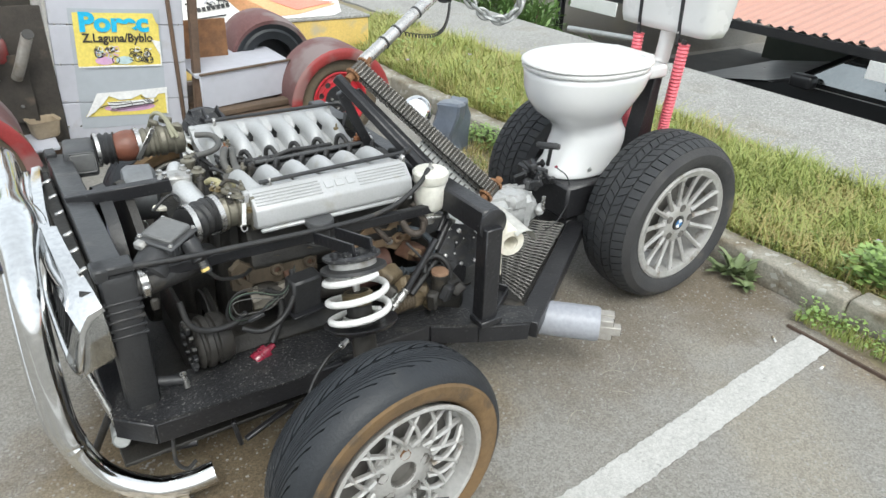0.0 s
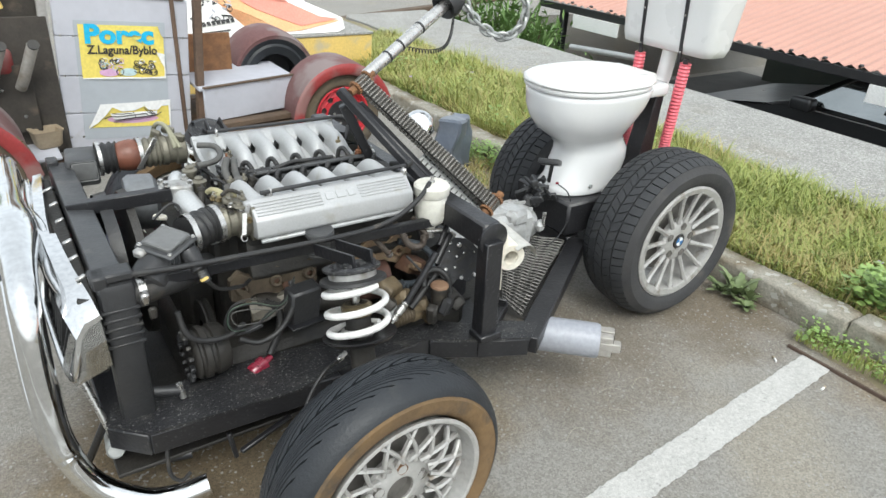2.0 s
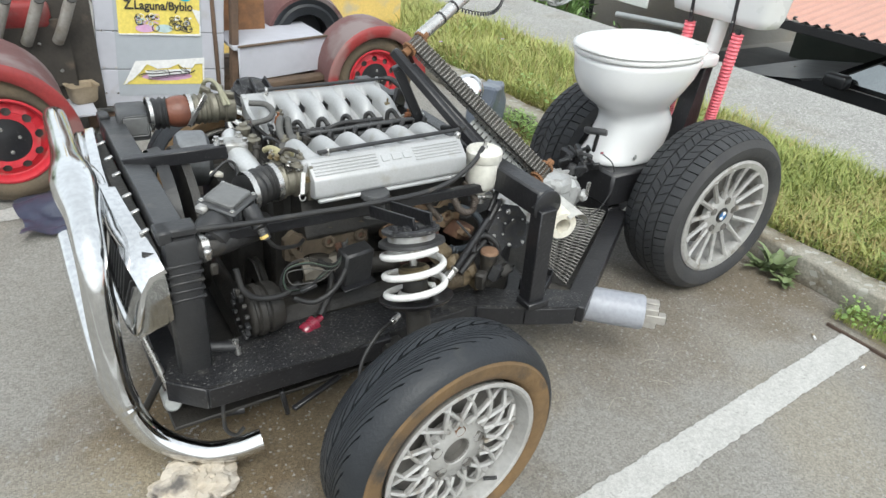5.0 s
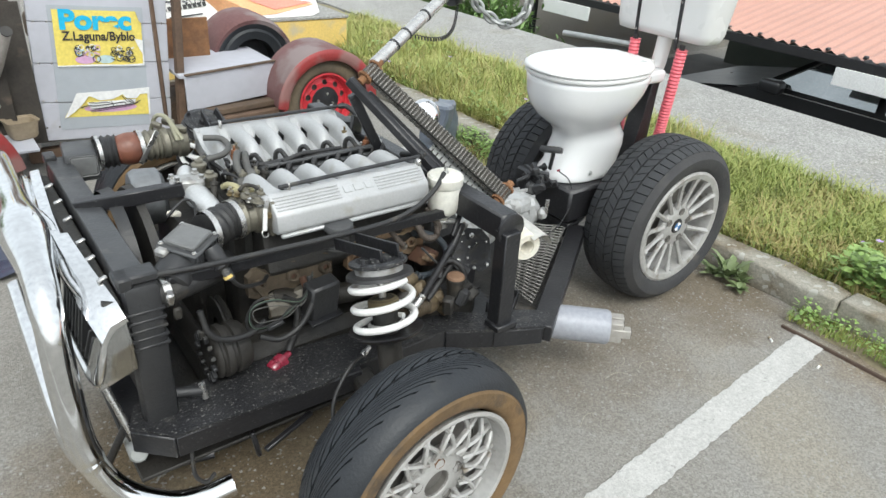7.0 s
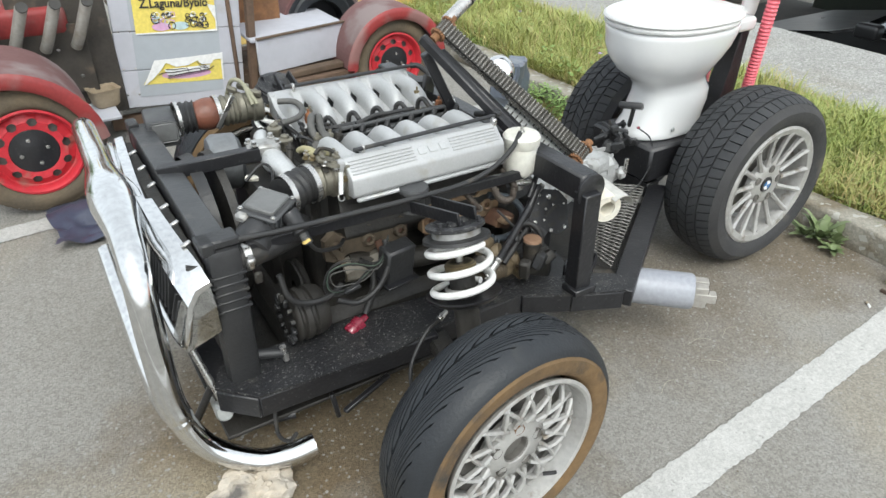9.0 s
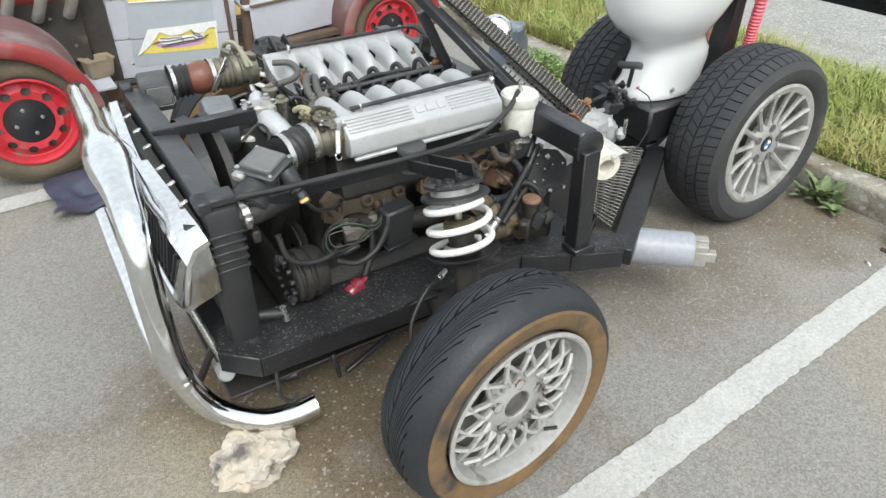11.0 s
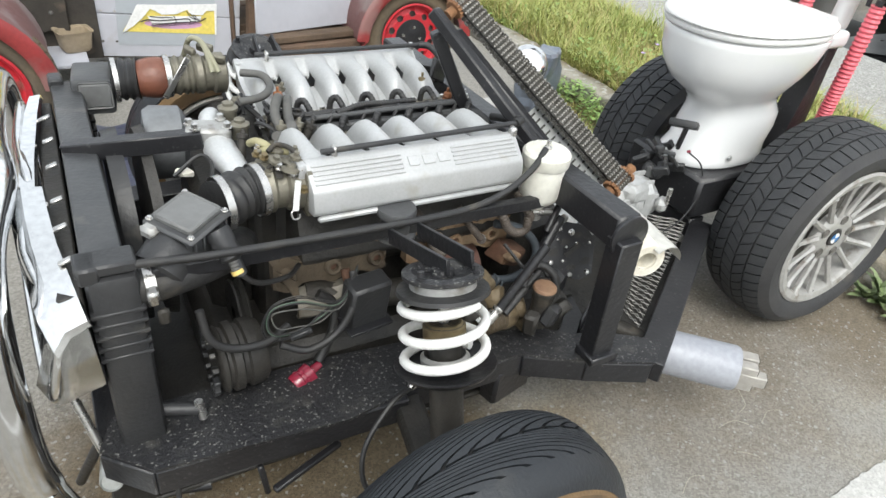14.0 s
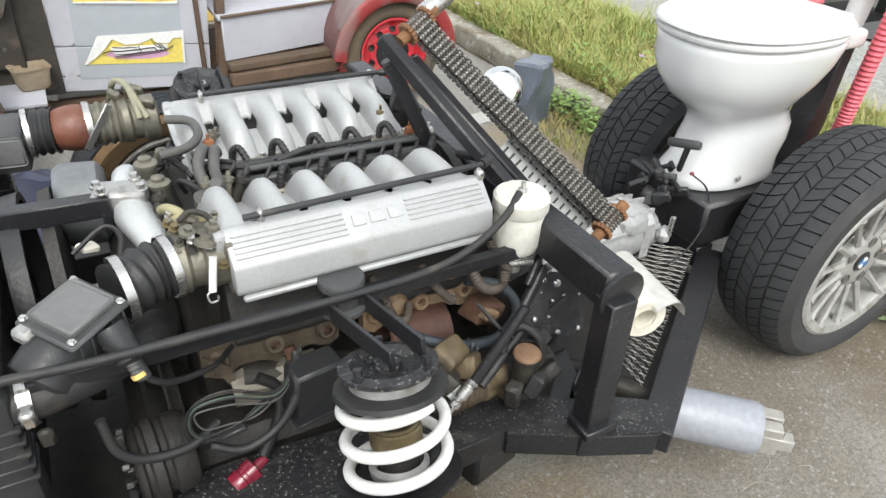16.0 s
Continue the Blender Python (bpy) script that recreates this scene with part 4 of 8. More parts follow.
part("hanging_wire", sweep(smooth_line([(-0.36, 0.46, 0.22), (-0.365, 0.44, 0.16), (-0.345, 0.43, 0.135), (-0.32, 0.44, 0.14)], 6), 0.005, 8), M_RUBBER, vehicle)

# post, top beam with its round end plate, stay tubes
part("post", beam((0.516, 0.392, 0.285), (0.510, 0.395, 0.60), 0.055, 0.048, 0.003, up=(0, 1, 0)), M_BLACKPAINT, vehicle, "square black steel post")
part("post_foot", beam((0.516, 0.385, 0.292), (0.516, 0.385, 0.312), 0.075, 0.06, 0.003, up=(0, 1, 0)), M_BLACKPAINT, vehicle)
part("top_beam", beam((0.517, 0.400, 0.607), (0.505, 1.50, 0.607), 0.06, 0.075, 0.006), M_BLACKPAINT, vehicle, "scuffed black top beam")
part("end_plate", lathe([(0, 0), (0.043, 0), (0.046, 0.003), (0.046, 0.008), (0.043, 0.010), (0, 0.010)], along((0.518, 0.400, 0.602), (0.522, 0.0, 0.602)), 32), M_BLACKPAINT, vehicle, "round black end plate")
part("post", beam((0.50, 1.50, 0.285), (0.50, 1.50, 0.60), 0.055, 0.045, 0.003, up=(0, 1, 0)), M_BLACKPAINT, vehicle)
part("stay_tube", bar((0.52, 0.60, 0.525), (0.455, 0.57, 0.455), 0.012, 12), M_BLACKPAINT, vehicle)
part("stay_tube", bar((0.445, 0.535, 0.455), (0.325, 0.492, 0.385), 0.009, 12), M_RUBBER, vehicle)
part("undertray", box((1.12, 0.92, 0.012), Matrix.Translation((0.09, 0.955, 0.150)), 0.003), M_BLOCKDARK, vehicle, "oily black undertray")
part("undertray", prism([(0.36, 0.15), (0.62, 0.15), (0.62, 0.275), (0.36, 0.275)], "y", 0.60, 0.62), M_BLOCKDARK, vehicle)
part("floor_gusset", slab([(0.36, 0.50), (0.50, 0.42), (0.575, 0.44), (0.62, 0.60), (0.62, 0.70), (0.36, 0.66)], 0.262, 0.268), M_BLACKPAINT, vehicle)
part("shield_plate", beam((0.545, 0.600, 0.370), (0.625, 0.640, 0.370), 0.006, 0.20, 0.001), M_BLACKPAINT, vehicle)
part("deck_washer", lathe([(0, 0), (0.024, 0), (0.024, 0.003), (0, 0.003)], Matrix.Translation((0.366, 0.500, 0.2915)), 20), M_SPECKLED, vehicle)
part("deck_bolt", bolt((0.366, 0.500, 0.294), (0, 0, 1), 0.009, 0.010), M_BLACKPAINT, vehicle)
for off in (0.0, 0.06):
    part("column_bar", beam((0.318 + off, 0.915, 0.897 - off * 0.8), (0.505 + off * 0.6, 0.62 + off * 0.6, 0.62), 0.028, 0.026, 0.004), M_BLACKPAINT, vehicle, "slanting black square tube")
part("column_bar", beam((0.335, 0.925, 0.85), (0.45, 0.89, 0.60), 0.03, 0.03, 0.004), M_BLACKPAINT, vehicle)
part("bracket", beam((0.40, 1.04, 0.72), (0.47, 1.10, 0.68), 0.012, 0.05, 0.003), M_BLACKPLASTIC, vehicle)

# drive chain over two sprockets, made of link rows
A, B = Vector((0.398, 0.930, 0.908)), Vector((0.668, 0.598, 0.592))
ax = (B - A).normalized()
face = Vector((-0.32, -0.50, 0.80))   # the way the flat of the chain looks
nrm = (face - ax * face.dot(ax)).normalized()
side = ax.cross(nrm).normalized()
R_CH = 0.014
length = (B - A).length
loop = []
total = 2 * length + 2 * math.pi * R_CH
n_links = 98
part("chain_core", beam(A - ax * 0.008, B + ax * 0.008, 0.038, 0.006, 0.002, up=nrm), M_BLOCKDARK, vehicle)
chain = part("chain", bar(A, B, 0.003, 6), M_DARKRUST, vehicle, "broad worn steel roller chain running over two sprockets")
link_meshes = []
for odd in (0, 1):
    row = bmesh.new()
    for j in range(6):
        y = -0.0180 + 0.0072 * j + (0.0022 if odd else -0.0011)
        box((0.0124, 0.0030, 0.0105), Matrix.Translation((0, y, 0)), 0.0016, row)
    sweep([(0, -0.0220, 0), (0, 0.0220, 0)], 0.0030, 7, bm=row)
    me = finish(row, "chain_link")
    me.materials.append(M_CHAIN)
    link_meshes.append(me)
for k in range(n_links):
    s = total * k / n_links
    if s < length:
        c, d = A + ax * s + nrm * R_CH, ax
    elif s < length + math.pi * R_CH:
        t = (s - length) / R_CH
        c, d = B + nrm * math.cos(t) * R_CH + ax * math.sin(t) * R_CH, ax * math.cos(t) - nrm * math.sin(t)
    elif s < 2 * length + math.pi * R_CH:
        q = s - length - math.pi * R_CH
        c, d = B - ax * q - nrm * R_CH, -ax
    else:
        t = (s - 2 * length - math.pi * R_CH) / R_CH
        c, d = A - nrm * math.cos(t) * R_CH - ax * math.sin(t) * R_CH, -ax * math.cos(t) + nrm * math.sin(t)
    w = d.cross(side).normalized()
    part("chain_link", link_meshes[k % 2], M_CHAIN, chain, at=Matrix.Translation(c) @ Matrix((d, side, w)).transposed().to_4x4())
for c, mm in ((A, M_RUST), (B, M_RUST)):
    bm = bmesh.new()
    for sgn in (-0.026, 0.026):
        n = 16
        prof = []
        pts = [c + side * sgn + (ax * math.cos(t) + nrm * math.sin(t)) * (0.0235 if k % 2 else 0.0185) for k, t in enumerate(2 * math.pi * q / (2 * n) for q in range(2 * n))]
        one = [bm.verts.new(p - side * 0.004) for p in pts]
        two = [bm.verts.new(p + side * 0.004) for p in pts]
        bm.faces.new(one), bm.faces.new(two[::-1])
        for k in range(2 * n):
            bm.faces.new((one[k], one[(k + 1) % (2 * n)], two[(k + 1) % (2 * n)], two[k]))
    sweep([c - side * 0.05, c + side * 0.05], 0.012, 14, bm=bm)
    part("sprocket", bm, mm, vehicle, "rusty toothed sprocket")

guard_a, guard_b = A.lerp(B, 0.52) - nrm * 0.034 - side * 0.012, A.lerp(B, 0.97) - nrm * 0.034 - side * 0.012
if (side.x < 0):
    guard_a, guard_b = guard_a + side * 0.024, guard_b + side * 0.024
guard = part("chain_guard", beam(guard_a, guard_b, 0.075, 0.003, 0.001, up=nrm), M_GREYPIPE, vehicle, "pale slotted metal chain guard")
for k in range(13):
    p = guard_a.lerp(guard_b, (k + 0.6) / 13.5) + nrm * 0.0022
    for off in (-0.024, 0.0, 0.024):
        part("guard_slot", beam(p + side * (off - 0.008), p + side * (off + 0.008), 0.0045, 0.001, 0, up=nrm), M_BLOCKDARK, guard)

# steering column with twist grip, coiled cable and a heavy chain
C0, C1 = Vector((0.418, 0.945, 0.922)), Vector((0.770, 1.045, 1.108))
cd = (C1 - C0).normalized()
column = part("steering_column", bar(C0, C1, 0.0185, 20), M_STEEL, vehicle, "bright metal steering tube")
for t in (0.10, 0.16, 0.26):
    p = C0 + cd * t
    part("band", bar(p, p + cd * 0.006, 0.0205, 20), M_BLACKPLASTIC, column)
part("grip_cup", lathe([(0.02, 0.0), (0.045, -0.02), (0.05, 0.0), (0.047, 0.03), (0.036, 0.05), (0.032, 0.085), (0.046, 0.10), (0.05, 0.15), (0.044, 0.20), (0, 0.21)], along(C1 - cd * 0.005, C1 + cd), 24), M_BLACKPLASTIC, column, "black plastic bell over the tube end")
helix = []
q0, q1 = C0 + cd * 0.19 + Vector((0.0, -0.01, -0.02)), C1 + Vector((0.02, -0.01, -0.04))
for k in range(420):
    t = k / 419
    c = q0.lerp(q1, t) + Vector((0.05 * math.sin(math.pi * t), 0, -0.055 * math.sin(math.pi * t)))
    a = t * 26 * 2 * math.pi
    helix.append(c + Vector((0, math.cos(a), math.sin(a))) * 0.0055)
part("coiled_cable", sweep(helix, 0.0018, 5), M_BLACKPLASTIC, column, "thin coiled black cable")

RT, UP = Vector((0.83, -0.55, 0.0)), Vector((0, 0, 1))
hang = smooth_line([C1 + RT * u + UP * v for u, v in ((0.045, 0.02), (0.085, -0.04), (0.145, -0.085), (0.20, -0.095), (0.245, -0.06), (0.255, 0.01), (0.225, 0.09), (0.18, 0.15), (0.10, 0.19), (0.03, 0.17))], 16)
heavy = thing("heavy_chain", C1, "galvanised heavy link chain hanging from the steering grip", "chain")
dist, links = 0.0, 0
for p, q in zip(hang, hang[1:]):
    dist += (q - p).length
    if dist > 0.0255:
        dist = 0.0
        d = (q - p).normalized()
        u = d.cross(Vector((0, 1, 0.3))).normalized()
        v = d.cross(u)
        if links % 2:
            u, v = v, u
        ring = [p + d * math.cos(t) * 0.023 + u * math.sin(t) * 0.0135 for t in (2 * math.pi * s / 14 for s in range(14))]
        part("chain_link", sweep(ring, 0.0060, 7, closed=True), M_GREYPIPE, heavy)
        links += 1

# toilet-roll holder on the post, with its cover flap
roll = thing("toilet_roll", (0.60, 0.41, 0.53), "yellowed toilet roll on a holder at the post", "toilet roll")
ra, rb = Vector((0.582, 0.385, 0.532)), Vector((0.607, 0.485, 0.535))
part("paper", lathe([(0.022, 0.0), (0.039, 0.0), (0.042, 0.004), (0.042, 0.075), (0.022, 0.075)], along(ra, rb), 32, closed=True), M_PAPER, roll)
part("core", lathe([(0.0205, 0.006), (0.022, 0.006), (0.022, 0.074), (0.0205, 0.074)], along(ra, rb), 24, closed=True), M_PAPER, roll, "yellowed paper core")
part("loose_sheet", beam((0.575, 0.43, 0.49), (0.580, 0.43, 0.415), 0.035, 0.002, 0, up=(1, 0, 0)), M_PAPER, roll)
bm = bmesh.new()
pts = [(0.612 + 0.046 * math.cos(t), 0.046 * math.sin(t)) for t in (2.2 - 2.1 * k / 8 for k in range(9))]
rowA = [bm.verts.new((x, 0.365, 0.527 + z)) for x, z in pts]
rowB = [bm.verts.new((x + 0.015, 0.52, 0.534 + z)) for x, z in pts]
rowC = [bm.verts.new((v.co.x * 1.0, v.co.y, v.co.z - 0.002)) for v in rowA]
rowD = [bm.verts.new((v.co.x, v.co.y, v.co.z - 0.002)) for v in rowB]
for k in range(8):
    bm.faces.new((rowA[k], rowA[k + 1], rowB[k + 1], rowB[k]))
    bm.faces.new((rowC[k + 1], rowC[k], rowD[k], rowD[k + 1]))
part("holder_cover", bm, M_COVER, vehicle, "curved bright metal toilet-roll cover")

# mesh floor: expanded metal
bm = bmesh.new()
c00, c10, c11, c01 = Vector((0.69, 0.43, 0.280)), Vector((0.70, 0.535, 0.280)), Vector((1.00, 0.93, 0.280)), Vector((1.19, 0.765, 0.280))
def on_mesh(u, v):
    return (c00 * (1 - u) + c01 * u) * (1 - v) + (c10 * (1 - u) + c11 * u) * v
nu, nv = 26, 3
for i2 in range(nu):
    for sgn in (0, 1):
        pts = []
        for j2 in range(2 * nv + 1):
            uu = (i2 + (0.5 if (j2 % 2) ^ sgn else 0.0)) / nu
            pts.append(on_mesh(min(1, uu), j2 / (2 * nv)) + Vector((0, 0, 0.003 * (j2 % 2))))
        sweep(pts, 0.0012, 4, bm=bm)
part("mesh_floor", bm, M_MESH, vehicle, "dull grey expanded-metal foot plate")
tray = part("floor_tray", box((0.115, 0.07, 0.02), pose(0.605, 0.475, 0.280, 0, 0, 35), 0.004), M_SPECKLED, vehicle, "black tray with grey grit")
for d, sz in (((0.0, 0.036, 0.012), (0.12, 0.006, 0.045)), ((0.0, -0.036, 0.004), (0.12, 0.006, 0.03)), ((0.058, 0.0, 0.008), (0.006, 0.07, 0.04))):
    part("tray_rim", box(sz, pose(0.605, 0.475, 0.285, 0, 0, 35) @ Matrix.Translation(d), 0.002), M_BLACKPAINT, tray)

# added dark sheet, stands in for the shaded ground below the mesh
part("floor_pan", slab([(0.62, 0.44), (0.72, 0.40), (1.18, 0.74), (1.06, 1.00), (0.62, 0.76)], 0.205, 0.212), M_BLOCKDARK, vehicle, "dark sheet added under the mesh in place of shade")
part("exhaust_pipe", sweep(smooth_line([(0.40, 0.66, 0.24), (0.60, 0.58, 0.235), (0.70, 0.48, 0.225), (0.745, 0.40, 0.216)], 8), 0.025, 16), M_GRIMEALU, vehicle, "dirty exhaust pipe")

# bull bar
bull = thing("bull_bar", (-0.5, 0.95, 0.1), "polished chrome bull bar across the front of the vehicle", "bull bar")
main = smooth_line([(-0.285, 0.415, 0.105), (-0.35, 0.425, 0.095), (-0.43, 0.45, 0.10), (-0.52, 0.49, 0.165), (-0.565, 0.515, 0.29), (-0.57, 0.53, 0.45), (-0.565, 0.56, 0.585), (-0.56, 0.62, 0.645), (-0.555, 0.75, 0.665), (-0.55, 0.95, 0.672), (-0.545, 1.15, 0.67), (-0.54, 1.36, 0.65), (-0.53, 1.42, 0.58), (-0.53, 1.45, 0.42), (-0.52, 1.46, 0.25), (-0.46, 1.49, 0.12), (-0.30, 1.51, 0.10)], 10)
rad = []
for p in main:
    swell = math.exp(-((p.y - 0.83) / 0.13) ** 2) if p.z > 0.6 else 0.0
    rad.append((0.031 if p.z > 0.25 else 0.0285) + 0.019 * swell)
part("bar", sweep(main, 0.03, 24, radii=rad), M_CHROME, bull, angle=60)
part("lower_bar", sweep(smooth_line([(-0.588, 0.90, 0.50), (-0.588, 0.78, 0.478), (-0.587, 0.68, 0.438), (-0.586, 0.58, 0.366), (-0.578, 0.525, 0.300), (-0.556, 0.50, 0.25)], 8), 0.025, 20), M_CHROME, bull, angle=60)
part("tube_end", lathe([(0.0, 0.002), (0.017, 0.002), (0.019, 0.006), (0.021, 0.0), (0.021, -0.16)], along((-0.462, 0.517, 0.217), (-0.47, 0.40, 0.26)), 24), M_GREYPIPE, bull, "open steel tube end")
part("stay", bar((-0.455, 0.53, 0.22), (-0.50, 0.60, 0.41), 0.008, 10), M_STEEL, bull)
part("stay", bar((-0.46, 0.56, 0.29), (-0.52, 0.62, 0.12), 0.010, 10), M_BLACKPAINT, bull)


# ---- the twelve-cylinder engine ----
engine = thing("engine", (0.2, YC, 0.25), "exposed twelve-cylinder engine with two cast aluminium intake manifolds", "engine")
TILT = Matrix.Translation((0.0, YC, 0.70)) @ pose(0, 0, 0, 0, 1.3, 0) @ Matrix.Translation((0.0, -YC, -0.70))
part("crankcase", jitter(box((0.62, 0.42, 0.36), Matrix.Translation((0.20, YC, 0.42)), 0.03, seg=2), 0.004), M_BLOCKDARK, engine)
part("bell_housing", lathe([(0, 0), (0.22, 0), (0.225, 0.02), (0.21, 0.05), (0.15, 0.16), (0.14, 0.18), (0, 0.18)], along((0.47, YC - 0.03, 0.42), (0.7, YC - 0.06, 0.42)), 32), M_BLOCKDARK, engine)
part("gear_train_cover", jitter(box((0.10, 0.30, 0.30), Matrix.Translation((-0.16, YC, 0.40)), 0.02), 0.004), M_BLOCKDARK, engine)
part("fan", lathe([(0, 0), (0.20, 0.0), (0.205, 0.02), (0, 0.03)], along((-0.30, YC, 0.46), (-0.2, YC, 0.46)), 32), M_BLOCKDARK, engine)
PITCH = 0.0765
CROWN = ((0.058, 0.655), (0.068, 0.670), (0.082, 0.694), (0.100, 0.712), (0.122, 0.7235), (0.150, 0.729), (0.185, 0.7295), (0.215, 0.727), (0.240, 0.7245), (0.252, 0.7235))
FLOOR = ((0.058, 0.650), (0.068, 0.656), (0.082, 0.662), (0.100, 0.668), (0.122, 0.673), (0.150, 0.678), (0.185, 0.683), (0.215, 0.694), (0.238, 0.7135), (0.252, 0.7225))


def runner(cx, V, left, right):
    """One arched runner with its share of the web on either side; windows open in the web towards a neighbour."""
    us = [0.058 + 0.194 * k / 40 for k in range(41)]
    crown, web = ([np.interp(u, *zip(*line)) for u in us] for line in (CROWN, FLOOR))
    n = 22
    bm = bmesh.new()
    rows = []
    for k, u in enumerate(us):
        row = []
        for q in range(n + 1):
            d = -PITCH / 2 + PITCH * q / n
            h = max(0.0, 1 - (abs(d) / 0.0275) ** 2.1) ** 0.58
            row.append(bm.verts.new((cx + d, V(u), web[k] + (crown[k] - web[k]) * h)))
        rows.append(row)
    for k in range(40):
        for q in range(n):
            d = -PITCH / 2 + PITCH * (q + 0.5) / n
            um = (us[k] + us[k + 1]) / 2
            inside = ((um - 0.190) / 0.021) ** 4 + ((PITCH / 2 - abs(d)) / 0.0155) ** 4 < 1
            if inside and ((d < 0 and left) or (d > 0 and right)):
                continue
            bm.faces.new((rows[k][q], rows[k][q + 1], rows[k + 1][q + 1], rows[k + 1][q]))
    made = bmesh.ops.extrude_face_region(bm, geom=bm.faces[:])
    for v in made["geom"]:
        if isinstance(v, bmesh.types.BMVert):
            v.co.z -= 0.007
    return bm


for s in (1, -1):
    Y = lambda u: YC - s * u
    V = lambda u: 0.915 - s * u
    MX = 0.0 if s == 1 else 0.022
    # head and stained exhaust flanges
    part("cylinder_head", prism([(Y(0.06), 0.60), (Y(0.27), 0.60), (Y(0.315), 0.50), (Y(0.24), 0.42), (Y(0.10), 0.46)], "x", -0.06, 0.46, 0.008), M_BLOCKDARK, engine, at=TILT)
    part("plenum", prism([(V(0.248), 0.690), (V(0.248), 0.7225), (V(0.262), 0.7245), (V(0.269), 0.7205), (V(0.308), 0.690), (V(0.3125), 0.684), (V(0.318), 0.646), (V(0.312), 0.637), (V(0.248), 0.625)], "x", MX - 0.058, MX + 0.388, 0.0035), M_CAST, engine, "cast aluminium plenum with a ribbed slope")
    part("plenum_lip", beam((MX - 0.05, V(0.315), 0.632), (MX + 0.385, V(0.315), 0.632), 0.012, 0.010, 0.003), M_CAST, engine)
    part("plenum_cap", box((0.018, 0.034, 0.030), Matrix.Translation((MX - 0.064, V(0.258), 0.708)), 0.006, seg=2), M_CAST, engine)
    for k in range(5):
        t = 0.12 + 0.185 * k
        p = Vector((MX, V(0.270 + 0.037 * t), 0.7205 - 0.0300 * t))
        for xa, xb in ((-0.050, 0.125), (0.232, 0.378)):
            part("rib", beam(p + Vector((xa, 0, 0.001)), p + Vector((xb, 0, 0.001)), 0.0040, 0.0036, 0.001, up=(0, -s * 0.62, 0.78)), M_CAST, engine)
    for xa, w in ((0.148, 0.022), (0.180, 0.026), (0.212, 0.024)):
        c = Vector((MX + xa, V(0.287), 0.7075))
        part("raised_mark", beam(c + Vector((-w / 2, 0, 0)), c + Vector((w / 2, 0, 0)), 0.020, 0.003, 0.001, up=(0, -s * 0.62, 0.78)), M_CAST, engine)
    # six runners arching into the valley, cast in one row with oval windows between them
    for k in range(6):
        part("intake_runner", runner(MX - 0.0355 + PITCH * k, V, k > 0, k < 5), M_CAST, engine, angle=75)
    part("runner_base", box((0.45, 0.150, 0.020), Matrix.Translation((MX + 0.165, V(0.165), 0.640)), 0.004), M_BLOCKDARK, engine)
    part("gasket_rail", box((0.455, 0.030, 0.030), Matrix.Translation((MX + 0.165, V(0.062), 0.652)), 0.004), M_OLDALU, engine, "stained alloy flange rail")
    part("injector_rail", box((0.47, 0.020, 0.022), Matrix.Translation((MX + 0.185, V(0.024), 0.664)), 0.004), M_GREYPLASTIC, engine, "grey injector rail")
    for k in range(6):
        x = MX + 0.012 + PITCH * k
        line = smooth_line([(x, V(0.064), 0.662), (x + 0.003, V(0.062), 0.690), (x + 0.013, V(0.050), 0.699), (x + 0.022, V(0.030), 0.680)], 6)
        part("hose_loop", bellows(line[::3], 0.0076, 11, 0.14, 10), M_RUBBER, engine)
        part("hose_clip", box((0.012, 0.016, 0.010), pose(x + 0.024, V(0.028), 0.677, 0, 0, 20), 0.002), M_GREYPLASTIC, engine)
    # the long pressure line resting on the plenum
    part("pipe_clip", box((0.010, 0.018, 0.026), Matrix.Translation((MX + 0.002, V(0.252), 0.730)), 0.004), M_STEEL, engine)
    part("pipe_clip", box((0.014, 0.020, 0.020), Matrix.Translation((MX + 0.385, V(0.262), 0.728)), 0.004), M_STEEL, engine)
    part("pressure_line", bar((MX - 0.024, V(0.256), 0.735), (MX + 0.40, V(0.246), 0.737), 0.0055, 10), M_BLACKPLASTIC, engine, "thin black line along the plenum")
    part("line_elbow", sweep(smooth_line([(MX + 0.40, V(0.246), 0.737), (MX + 0.425, V(0.23), 0.735), (MX + 0.44, V(0.18), 0.712), (MX + 0.435, V(0.11), 0.69)], 6), 0.009, 10), M_RUBBER, engine)
    # throttle body, bellows and air-flow box
    part("throttle_body", lathe([(0.03, 0.0), (0.045, 0.0), (0.047, 0.012), (0.041, 0.018), (0.041, 0.035), (0.048, 0.04), (0.048, 0.065), (0.036, 0.07), (0, 0.07)], along((-0.125, Y(0.285), 0.668), (0.0, Y(0.285), 0.668)), 28), M_OLDALU, engine, "oily throttle body")
    if s == 1:
        part("throttle_spring", bellows([(-0.082, 0.611, 0.712), (-0.087, 0.603, 0.690), (-0.092, 0.596, 0.664)], 0.0060, 18, 0.16, 10), M_WHITEPAINT, engine, "bright return spring")
        part("spring_hook", sweep(smooth_line([(-0.092, 0.596, 0.664), (-0.100, 0.594, 0.661), (-0.098, 0.590, 0.650), (-0.088, 0.590, 0.650), (-0.086, 0.592, 0.657)], 5), 0.0016, 6), M_STEEL, engine)
        for (x, u, z, r) in ((-0.085, 0.318, 0.712, 0.016), (-0.105, 0.295, 0.722, 0.012), (-0.070, 0.30, 0.725, 0.010), (-0.12, 0.30, 0.70, 0.014), (-0.09, 0.26, 0.722, 0.012)):
            part("throttle_lever", lathe([(0, 0), (r, 0), (r, 0.006), (r * 0.5, 0.008), (r * 0.5, 0.014), (0, 0.014)], Matrix.Translation((x, Y(u), z)) @ pose(0, 0, 0, 20 * (x * 40 % 2 - 1), 15, 0), 16), M_OLDALU, engine)
